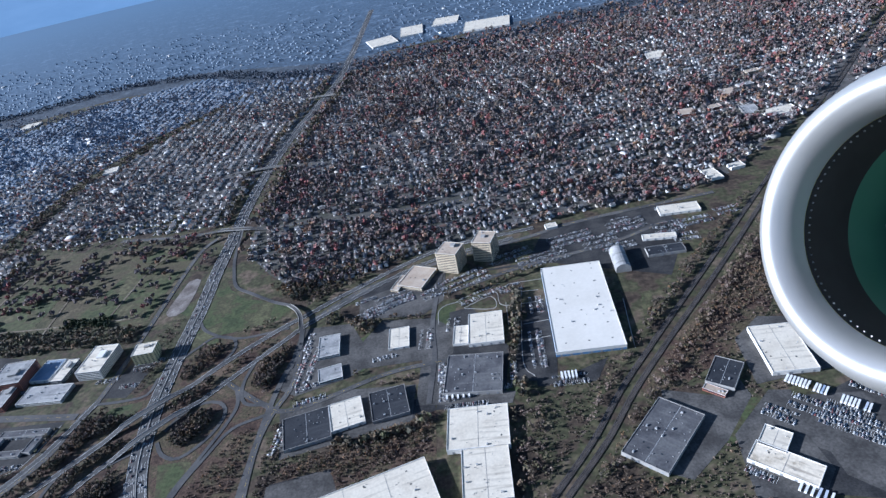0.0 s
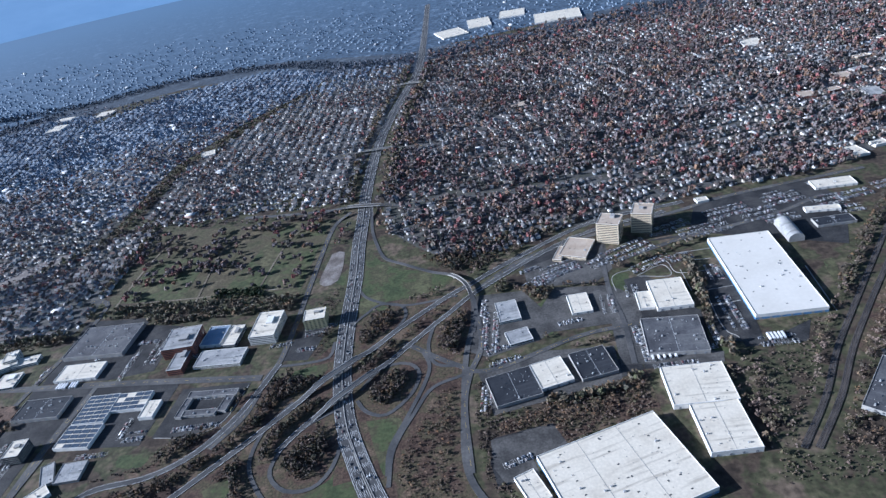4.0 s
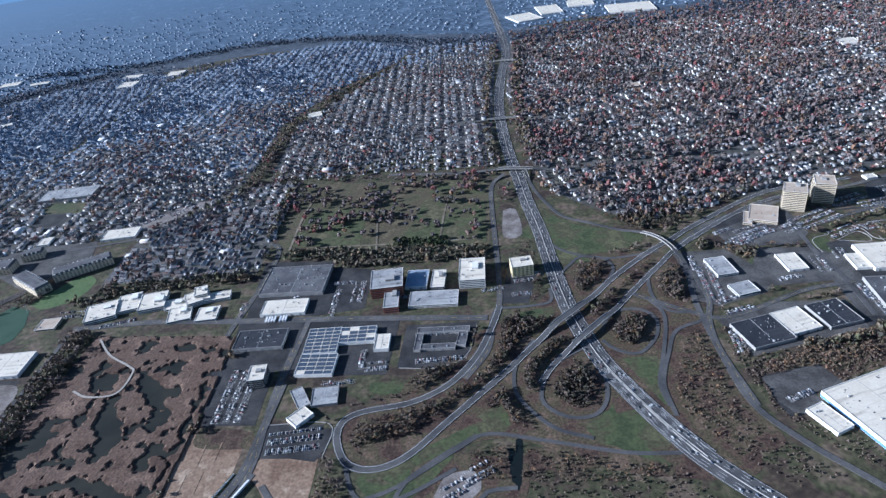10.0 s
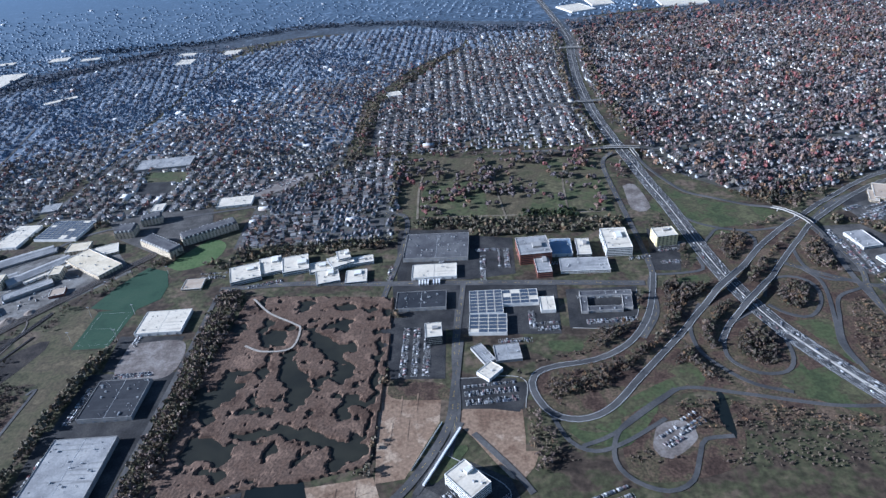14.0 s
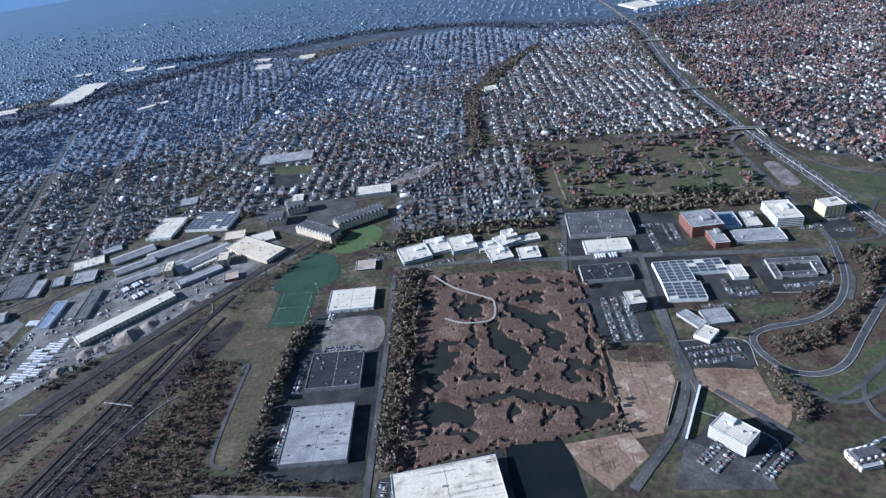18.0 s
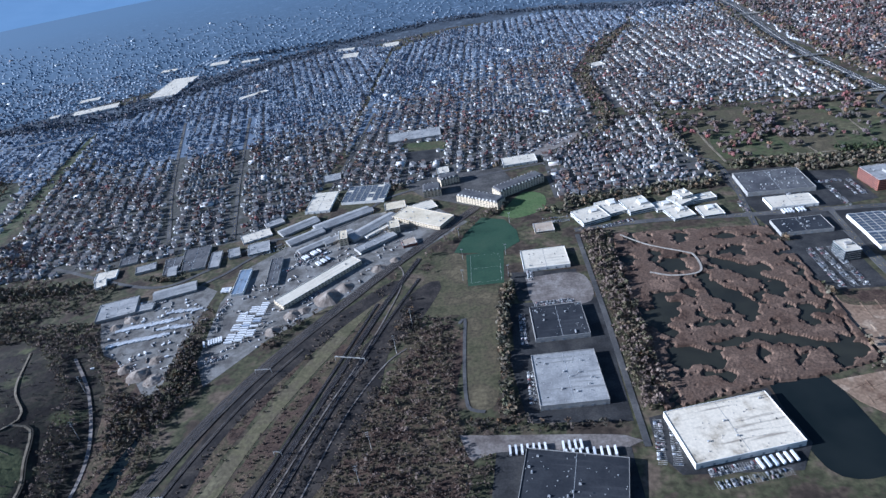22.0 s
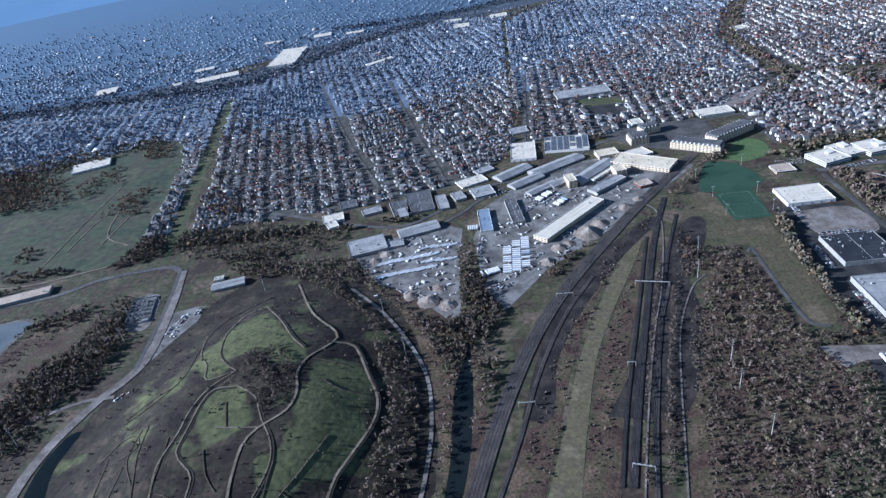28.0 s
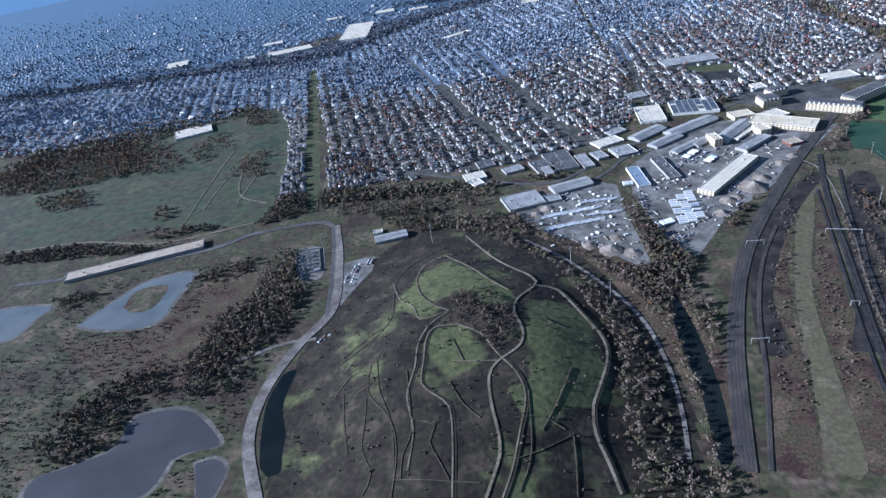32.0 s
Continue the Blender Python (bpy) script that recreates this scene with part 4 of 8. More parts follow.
patch("brush", [(-3091, 377), (-2945, 372), (-2893, 503), (-2825, 544), (-2777, 391), (-2787, 265), (-2928, 247)])
patch("pond", [(-2142, 366), (-2137, 270), (-2143, 156), (-2162, 66), (-2176, 67), (-2165, 158), (-2162, 273)])
patch("pond", [(-706, 457), (-697, 456), (-705, 388), (-712, 385)])
patch("parking", [(-119, 783), (-107, 803), (-21, 755), (-38, 633), (-135, 638)])
patch("parking", [(-116, 860), (-79, 868), (-21, 750), (-118, 743)])
patch("lot", [(-798, 409), (-762, 412), (-754, 384), (-796, 353), (-813, 370)])
patch("pond", [(-718, 443), (-709, 440), (-709, 395), (-716, 393)])
patch("brush", [(-811, 648), (-655, 743), (-532, 881), (-383, 857), (-386, 706), (-426, 533), (-424, 386), (-585, 398), (-722, 461), (-894, 422), (-941, 500), (-856, 578)])
patch("lawn", [(-575, 543), (-561, 461), (-524, 401), (-602, 451), (-610, 478), (-572, 504)])
patch("lawn", [(-866, 428), (-804, 466), (-752, 491), (-714, 502), (-737, 477), (-795, 447), (-850, 417)])
patch("lawn", [(-537, 597), (-521, 552), (-499, 497), (-493, 551), (-486, 595)])
patch("lawn", [(-675, 727), (-622, 735), (-625, 708), (-675, 706)])
patch("lawn", [(-912, 584), (-865, 582), (-866, 558), (-908, 563)])
patch("lawn", [(-753, 503), (-722, 520), (-710, 484), (-729, 471)])
patch("cinder", [(-1979, 210), (-1932, 293), (-1879, 425), (-1800, 598), (-1751, 658), (-1732, 637), (-1772, 530), (-1807, 479), (-1816, 382), (-1851, 275), (-1898, 203)])
patch("cinder", [(-2079, 218), (-2043, 344), (-1977, 504), (-1896, 598), (-1821, 672), (-1811, 652), (-1891, 550), (-1965, 437), (-2022, 321), (-2043, 215)])
patch("lot", [(-2746, 571), (-2700, 582), (-2677, 487), (-2717, 482)])
patch("pave", [(324, 588), (433, 579), (356, 441), (330, 466), (328, 498), (299, 523)])
patch("pave", [(236, 537), (302, 602), (328, 598), (313, 534), (322, 475), (294, 440), (227, 449)])
patch("pave", [(-381, 870), (-290, 867), (-263, 812), (-248, 750), (-276, 728), (-356, 703), (-384, 720)])
patch("pave", [(-235, 863), (-144, 851), (-159, 747), (-257, 745), (-263, 812)])
patch("pave", [(-144, 851), (-104, 810), (-120, 674), (-20, 656), (-27, 634), (-165, 652), (-161, 734)])
patch("pave", [(-283, 937), (-124, 995), (-127, 899), (-162, 864), (-278, 873)])
patch("pave", [(-360, 538), (-276, 556), (-260, 516), (-308, 504), (-301, 476), (-343, 465), (-358, 493)])
patch("pave", [(-373, 668), (-286, 703), (-167, 695), (-169, 623), (-353, 581)])
patch("pave", [(173, 625), (232, 604), (274, 639), (279, 596), (226, 530), (170, 480), (148, 491)])
patch("pave", [(298, 705), (346, 747), (419, 731), (392, 628), (293, 614)])
patch("lawn", [(-138, 875), (-111, 878), (-96, 801), (-114, 752), (-144, 788)])
patch("lawn", [(-277, 815), (-247, 833), (-243, 763), (-262, 739)])
patch("lawn", [(223, 539), (262, 589), (324, 588), (303, 572), (268, 569), (229, 520)])
patch("lawn", [(201, 839), (216, 844), (208, 799), (192, 788)])
patch("lot", [(-1703, 301), (-1648, 295), (-1505, 279), (-1504, 261), (-1659, 269), (-1687, 259)])
patch("lawn", [(-597, 1045), (-580, 1037), (-500, 954), (-547, 930), (-591, 927), (-603, 977)])
patch("lawn", [(-597, 918), (-562, 892), (-529, 866), (-586, 867)])
patch("pave", [(-1097, 330), (-1020, 281), (-1022, 252), (-1133, 261)])
patch("lawn", [(-1078, 378), (-1053, 390), (-1041, 384), (-1079, 337), (-1090, 338)])
patch("lawn", [(-921, 417), (-864, 400), (-797, 446), (-789, 434), (-840, 377), (-874, 379), (-893, 383)])
road("service", 5, [(-1702, 529), (-1693, 540), (-1694, 486), (-1695, 414), (-1693, 361), (-1687, 343), (-1669, 337)])
road("ramp", 6, [(-756, 469), (-807, 435), (-849, 399), (-863, 355), (-847, 324), (-813, 308), (-781, 321), (-759, 361), (-746, 380), (-710, 383)])
patch("lot", [(-677, 1093), (-650, 1094), (-646, 985), (-683, 982)])
patch("pave", [(-1832, 1085), (-1711, 1116), (-1601, 1118), (-1579, 1039), (-1660, 924), (-1779, 1005)])
patch("lawn", [(-1855, 1356), (-1744, 1341), (-1743, 1281), (-1841, 1300)])
patch("parking", [(-1849, 1292), (-1753, 1288), (-1746, 1205), (-1828, 1208)])
patch("lot", [(-1559, 1169), (-1506, 1225), (-1407, 1282), (-1394, 1252), (-1485, 1173), (-1543, 1137)])
road("highway", 30, [(-594, 3915), (-571, 2976), (-569, 2460), (-603, 2164), (-634, 1867), (-644, 1624), (-639, 1387), (-629, 1254), (-621, 1114), (-610, 994), (-605, 892), (-599, 786), (-589, 695), (-569, 603), (-540, 529), (-508, 463), (-477, 410)])
road("highway", 30, [(-563, 577), (-526, 493), (-488, 421), (-454, 375), (-418, 333)])
road("ramp", 6, [(-602, 950), (-570, 904), (-499, 870), (-406, 879)])
road("ramp", 6, [(-898, 379), (-856, 396), (-781, 449), (-741, 470), (-670, 453), (-570, 425), (-502, 419)])
road("ramp", 6, [(-929, 434), (-912, 388), (-883, 370), (-842, 383), (-784, 417)])
road("ramp", 6, [(-707, 743), (-659, 743), (-621, 751), (-617, 790)])
road("service", 9, [(-369, 836), (-390, 722), (-395, 599), (-391, 493), (-356, 425), (-319, 377), (-289, 339)])
road("street", 14, [(-1483, 781), (-1335, 784), (-1174, 766), (-950, 746), (-729, 720)])
road("street", 10, [(-662, 1268), (-695, 1211), (-701, 996), (-702, 866), (-707, 758), (-720, 719), (-733, 639), (-770, 578)], LIFTS)
road("street", 12, [(-947, 1338), (-828, 1317), (-686, 1301), (-562, 1281), (-467, 1284), (-336, 1267), (-75, 1275)], LIFTS)
road("street", 9, [(-1049, 678), (-1056, 561), (-1053, 454), (-1066, 374)])
road("street", 9, [(-1059, 401), (-1053, 573), (-1038, 748)])
road("street", 8, [(-1049, 429), (-1083, 359), (-1106, 320)])
road("street", 8, [(-1033, 409), (-986, 346), (-967, 314)])
road("street", 8, [(-1481, 764), (-1480, 548), (-1481, 424), (-1483, 259)])
road("street", 9, [(-493, 763), (-407, 695), (-351, 674), (-222, 724), (-150, 737), (-89, 741)])
road("street", 9, [(-379, 869), (-366, 740), (-386, 668), (-394, 602), (-386, 488)])
road("street", 8, [(-146, 651), (-140, 751), (-145, 842), (-133, 982)])
road("street", 10, [(-374, 886), (-276, 969), (-123, 1028), (36, 1068), (153, 1101), (417, 1135)])
road("street", 9, [(-117, 920), (21, 968), (183, 1003), (301, 1053)])
road("street", 8, [(-2131, 876), (-1952, 909), (-1855, 1026), (-1698, 1074), (-1499, 1112)])
road("street", 9, [(-1963, 1662), (-1990, 1282), (-2013, 1041)])
road("street", 8, [(-2266, 789), (-2171, 837), (-2082, 877)])
road("street", 7, [(-2193, 732), (-2156, 766), (-2119, 814), (-2067, 861)])
road("street", 8, [(-2569, 866), (-2299, 743), (-2185, 794)])
road("dirt", 15, [(-2659, 42), (-2698, 137), (-2701, 223), (-2676, 311), (-2642, 393), (-2658, 533), (-2686, 658)])
road("dirt", 7, [(-2760, 285), (-2702, 314), (-2653, 320)])
road("dirt", 2, [(-1978, 40), (-1943, 171), (-1918, 259), (-1885, 366), (-1849, 470), (-1805, 638), (-1807, 713), (-1844, 734)])
road("dirt", 2, [(-1935, 38), (-1903, 167), (-1882, 254), (-1852, 361), (-1811, 449), (-1781, 481)])
road("street", 10, [(-770, 1660), (-669, 1651), (-603, 1649), (-489, 1634)], LIFTS)
road("street", 10, [(-755, 2305), (-646, 2281), (-571, 2273), (-436, 2233)], LIFTS)
road("street", 10, [(-1201, 1037), (-1153, 1013), (-1151, 901), (-1177, 722)])
road("track", 5, [(-1128, 1000), (-1128, 1152), (-1116, 1253)])
road("track", 4, [(-942, 969), (-953, 1190), (-902, 1240)])
road("track", 4, [(-1087, 1004), (-943, 992), (-729, 982)])
road("track", 4, [(-816, 947), (-796, 1172), (-752, 1255)])
road("track", 2.5, [(-3022, 715), (-3035, 915), (-3046, 1154)])
road("track", 2.5, [(-3002, 791), (-3002, 936), (-2973, 976)])
road("track", 2.5, [(-2932, 807), (-2930, 949)])
road("track", 5, [(-3403, 688), (-3222, 698), (-3035, 662), (-2863, 706)])
road("street", 12, [(-3278, 556), (-3180, 562), (-2934, 612), (-2849, 658), (-2729, 678), (-2692, 659)])
road("street", 7, [(-2692, 659), (-2668, 535), (-2647, 372)])
road("street", 9, [(-2653, 1837), (-2473, 1282), (-2339, 926)])
road("street", 9, [(-2408, 1795), (-2291, 1303), (-2185, 902)])
road("dirt", 5, [(-2339, 537), (-2265, 442), (-2205, 325), (-2189, 225), (-2193, 136), (-2204, 70)])
road("ramp", 6, [(-591, 834), (-571, 859), (-548, 882), (-509, 872), (-497, 840), (-512, 803), (-549, 760), (-571, 738)])
road("ramp", 6, [(-554, 662), (-535, 697), (-510, 713), (-481, 710), (-464, 684), (-475, 641), (-508, 606), (-539, 616), (-557, 641)])
road("ramp", 6, [(-463, 740), (-449, 700), (-456, 658), (-478, 594), (-497, 541), (-496, 497)])
road("ramp", 6, [(-396, 670), (-442, 650), (-467, 603), (-492, 540), (-493, 479)])
road("ramp", 6, [(-444, 812), (-453, 746), (-437, 701), (-391, 691)])
road("ramp", 6, [(-581, 631), (-634, 596), (-659, 552), (-661, 517), (-633, 490), (-597, 490), (-576, 516), (-569, 558), (-573, 595)])
road("ramp", 6, [(-660, 654), (-692, 602), (-698, 545), (-677, 501), (-648, 469), (-606, 451)])
road("street", 16, [(-4209, 1853), (-3989, 1869), (-3758, 1859), (-3451, 1810), (-3259, 1804), (-3063, 1850)])
road("track", 3, [(-2979, 994), (-2939, 849), (-2864, 791)])
road("parkway", 11, [(54, 1101), (-137, 1069), (-301, 970), (-374, 915), (-424, 879), (-503, 807), (-566, 735), (-622, 682), (-670, 631), (-709, 586), (-754, 539), (-799, 492), (-840, 448), (-873, 427), (-906, 425), (-932, 442), (-947, 481), (-942, 510), (-914, 526), (-851, 536), (-804, 560), (-772, 593), (-744, 640), (-722, 699), (-707, 750)], LIFTS[:2])
road("parkway", 10, [(10, 1074), (-173, 1024), (-352, 899), (-420, 830), (-483, 759), (-535, 697), (-591, 641), (-633, 599), (-661, 558)], LIFTS[:2])
road("ramp", 7, [(-612, 1278), (-599, 1178), (-580, 1105), (-556, 1045), (-514, 1011), (-464, 974), (-421, 944), (-392, 908), (-378, 860), (-373, 828), (-379, 768)], LIFTS)
road("street", 12, [(-1047, 596), (-1057, 490), (-1064, 433), (-1084, 384), (-1116, 332), (-1151, 293), (-1176, 265)])
rail(8, [(1292, 2120), (975, 1728), (491, 1109), (322, 892), (193, 727), (122, 634), (69, 553), (8, 476)], 2)
rail(8, [(1043, 1801), (510, 1103), (343, 886), (212, 723), (140, 630), (86, 550), (24, 474)], 2)
rail(20, [(-2154, 51), (-2118, 180), (-2089, 269), (-2046, 377), (-1987, 487), (-1904, 610), (-1812, 738), (-1662, 926)], 4)
rail(5, [(-2131, 50), (-2084, 185), (-2050, 296), (-2002, 410), (-1946, 504)], 1)
rail(5, [(-1964, 39), (-1933, 170), (-1909, 258), (-1878, 365), (-1838, 469)], 1)
rail(9, [(-1972, 110), (-1942, 220), (-1890, 396), (-1832, 587), (-1775, 740)], 2, True)
rail(4.5, [(-1983, 111), (-1954, 222), (-1898, 410), (-1839, 607)], 1, True)
rail(5, [(-1948, 108), (-1922, 218), (-1880, 356), (-1825, 532), (-1772, 672)], 1, True)
rail(4, [(-2116, 199), (-2092, 266), (-2058, 341), (-2014, 428), (-1971, 503), (-1904, 609)], 1)
kerb([(-135, 831), (-135, 867), (-122, 882), (-97, 887)])
kerb([(-92, 867), (-44, 890), (-39, 855), (-90, 865)])
kerb([(-43, 912), (-32, 895), (-26, 861), (18, 857), (44, 861)])
kerb([(-16, 909), (-10, 919), (48, 921)])
kerb([(-19, 868), (-19, 806)])
kerb([(-5, 892), (38, 890)])
kerb([(5, 802), (46, 805)])
kerb([(0, 760), (43, 765)])
kerb([(10, 897), (-4, 720), (10, 680)])
kerb([(170, 833), (160, 713)])
kerb([(-870, 612), (-810, 607), (-766, 631), (-747, 705)])
kerb([(-1050, 513), (-961, 507), (-961, 448)])
kerb([(-1085, 387), (-1000, 328), (-998, 295)])
WOODS = [
    ("dark", 20, [(-805, 573), (-756, 622), (-666, 706), (-609, 678), (-643, 648), (-687, 620), (-730, 576), (-794, 544)]),
    ("dark", 18, [(-542, 683), (-504, 696), (-474, 675), (-488, 633), (-518, 619), (-541, 639)]),
    ("dark", 20, [(-679, 619), (-638, 651), (-589, 622), (-638, 596), (-667, 553), (-670, 521), (-686, 517), (-689, 572)]),
    ("dark", 26, [(-651, 557), (-614, 582), (-584, 567), (-583, 523), (-607, 499), (-645, 505)]),
    ("dark", 30, [(-929, 479), (-911, 509), (-849, 520), (-809, 523), (-843, 472), (-868, 439), (-905, 438), (-925, 455)]),
    ("dark", 22, [(-779, 493), (-742, 542), (-689, 574), (-696, 528), (-741, 490)]),
    ("rust", 34, [(-809, 518), (-782, 546), (-754, 545), (-784, 506)]),
    ("rust", 34, [(-722, 500), (-690, 517), (-662, 470), (-685, 458), (-722, 475)]),
    ("dark", 30, [(-519, 614), (-482, 609), (-499, 552), (-522, 554)]),
    ("dark", 34, [(-564, 754), (-459, 832), (-463, 740), (-537, 712)]),
    ("dark", 34, [(-435, 828), (-383, 820), (-390, 707), (-437, 713), (-447, 761)]),
    ("rust", 60, [(-791, 397), (-766, 447), (-685, 447), (-596, 420), (-524, 401), (-536, 377)]),
    ("rust", 70, [(-458, 607), (-417, 653), (-407, 588), (-424, 444), (-471, 414), (-483, 518)]),
    ("dark", 40, [(-712, 705), (-638, 718), (-658, 684), (-708, 662)]),
    ("dark", 36, [(-722, 836), (-660, 845), (-616, 876), (-624, 771), (-673, 769)]),
    ("dark", 30, [(-2167, 533), (-2157, 577), (-2110, 524), (-2094, 405), (-2131, 364), (-2178, 318), (-2207, 407), (-2171, 478)]),
    ("dark", 30, [(-1992, 590), (-1942, 658), (-1903, 669), (-1949, 559), (-2015, 510)]),
    ("dark", 80, [(-1766, 680), (-1729, 732), (-1711, 669), (-1772, 515), (-1798, 491), (-1808, 536)]),
    ("dark", 26, [(-2035, 605), (-2000, 633), (-1988, 565), (-2034, 513)]),
    ("dark", 36, [(-1622, 535), (-1627, 567), (-1660, 341), (-1638, 318), (-1628, 337), (-1631, 403)]),
    ("dark", 40, [(-1687, 324), (-1644, 324), (-1503, 307), (-1507, 293), (-1648, 295), (-1689, 304)]),
    ("dark", 30, [(-2820, 225), (-2840, 294), (-2816, 396), (-2786, 453), (-2739, 386), (-2760, 309), (-2770, 241), (-2790, 210)]),
    ("dark", 34, [(-2981, 143), (-2984, 200), (-2934, 259), (-2880, 287), (-2841, 238), (-2882, 221), (-2875, 144), (-2932, 114)]),
    ("dark", 28, [(-2754, 514), (-2747, 568), (-2715, 473), (-2701, 380), (-2714, 328), (-2736, 344), (-2723, 412)]),
    ("dark", 26, [(-3412, 701), (-3100, 675), (-2843, 761), (-2718, 796), (-2708, 743), (-2826, 698), (-3078, 628), (-3367, 635)]),
    ("park", 90, [(-3473, 1240), (-3272, 1242), (-3139, 1036), (-3325, 1018)]),
    ("park", 70, [(-3006, 1034), (-2955, 1109), (-2900, 941), (-3002, 936)]),
    ("park", 60, [(-3495, 950), (-3372, 966), (-3300, 863), (-3409, 860)]),
    ("park", 70, [(-3123, 1444), (-3039, 1465), (-2995, 1305), (-3061, 1304)]),
    ("park", 50, [(-3727, 1156), (-3664, 1214), (-3534, 1258), (-3361, 1290), (-3276, 1073), (-3392, 1003), (-3518, 986), (-3614, 993)]),
    ("dark", 40, [(-3008, 504), (-2877, 544), (-2823, 572), (-2808, 523), (-2871, 499), (-2962, 472)]),
    ("park", 60, [(-2729, 927), (-2654, 954), (-2631, 871), (-2705, 861)]),
    ("park", 120, [(-3759, 1202), (-3694, 1263), (-3536, 1038), (-3627, 1012)]),
    ("park", 150, [(-3098, 696), (-3014, 725), (-2989, 693), (-3074, 670)]),
    ("park", 90, [(-3188, 1158), (-3120, 1279), (-3060, 1151), (-3121, 1066)]),
    ("park", 60, [(-3126, 811), (-3089, 816), (-3065, 760), (-3098, 755)]),
    ("dark", 22, [(-290, 872), (-153, 858), (-155, 840), (-281, 845)]),
    ("dark", 28, [(-13, 846), (12, 841), (1, 716), (-5, 654), (-19, 656), (-23, 734)]),
    ("rust", 26, [(-274, 591), (-175, 634), (-139, 616), (-162, 569), (-262, 544), (-337, 535), (-353, 561)]),
    ("rust", 30, [(195, 677), (270, 764), (358, 865), (425, 899), (409, 819), (316, 754), (224, 671), (196, 654)]),
    ("dark", 34, [(176, 757), (274, 887), (490, 1134), (487, 1086), (273, 854), (185, 728)]),
    ("dark", 40, [(45, 538), (145, 663), (156, 617), (62, 486)]),
    ("rust", 50, [(87, 507), (150, 475), (139, 460), (59, 470)]),
    ("dark", 26, [(-819, 635), (-655, 743), (-535, 863), (-436, 847), (-446, 714), (-470, 608), (-555, 593), (-594, 551), (-667, 515), (-722, 471), (-797, 468), (-853, 555)]),
    ("dark", 30, [(-2859, 816), (-2710, 821), (-2559, 771), (-2557, 740), (-2697, 748), (-2829, 753)]),
    ("dark", 40, [(-2619, 688), (-2510, 710), (-2473, 613), (-2524, 593), (-2591, 638)]),
    ("dark", 34, [(-3172, 481), (-3119, 498), (-3067, 499), (-3102, 472), (-3148, 447)]),
    ("rust", 24, [(-545, 945), (-445, 957), (-451, 928), (-539, 910)]),
    ("dark", 26, [(-477, 1027), (-421, 1024), (-345, 1009), (-316, 992), (-392, 950), (-442, 974)]),
    ("dark", 26, [(-411, 825), (-383, 820), (-397, 730), (-432, 735)]),
    ("rust", 24, [(-328, 949), (-275, 984), (-271, 961), (-329, 907)]),
    ("rust", 40, [(-960, 421), (-935, 418), (-920, 386), (-946, 374), (-967, 381)]),
    ("dark", 30, [(-966, 516), (-934, 524), (-955, 454), (-977, 456)]),
]
POOLS = [
    [(-1329, 583), (-1306, 588), (-1273, 521), (-1258, 513), (-1265, 482), (-1288, 461), (-1303, 512), (-1322, 547)],
    [(-1409, 559), (-1387, 556), (-1366, 526), (-1375, 495), (-1396, 492), (-1408, 512)],
    [(-1453, 517), (-1430, 527), (-1396, 498), (-1388, 450), (-1403, 440), (-1428, 483), (-1450, 456)],
    [(-1354, 499), (-1338, 497), (-1339, 473), (-1353, 475)],
    [(-1328, 484), (-1306, 481), (-1308, 458), (-1328, 456)],
    [(-1308, 408), (-1286, 404), (-1290, 386), (-1308, 390)],
    [(-1422, 399), (-1411, 424), (-1380, 424), (-1343, 393), (-1355, 373), (-1388, 386), (-1410, 376)],
    [(-1241, 557), (-1211, 568), (-1205, 539), (-1223, 519), (-1247, 528)],
    [(-1216, 489), (-1187, 491), (-1199, 449), (-1218, 433), (-1221, 465)],
    [(-1302, 665), (-1266, 631), (-1233, 603), (-1216, 568), (-1239, 560), (-1262, 586), (-1296, 624)],
    [(-1253, 663), (-1223, 670), (-1222, 637), (-1247, 630)],
    [(-1240, 605), (-1206, 611), (-1207, 582), (-1236, 582)],
    [(-1372, 430), (-1333, 432), (-1301, 442), (-1256, 435), (-1194, 401), (-1165, 406), (-1171, 372), (-1214, 371), (-1231, 398), (-1281, 420), (-1334, 417)],
    [(-1181, 593), (-1175, 535), (-1175, 472), (-1182, 414), (-1173, 413), (-1167, 483), (-1165, 561), (-1167, 629)],
    [(-1377, 644), (-1348, 656), (-1324, 636), (-1325, 610), (-1359, 605)],
    [(-1325, 731), (-1299, 730), (-1302, 698), (-1323, 691)],
    [(-1259, 711), (-1216, 713), (-1219, 692), (-1255, 687)],
    [(-1369, 379), (-1350, 361), (-1354, 347), (-1370, 357)],
    [(-1445, 687), (-1406, 672), (-1386, 653), (-1415, 649), (-1444, 661)],
    [(-1267, 379), (-1249, 402), (-1243, 396), (-1261, 368)],
    [(-1471, 633), (-1434, 636), (-1428, 612), (-1469, 602)],
]

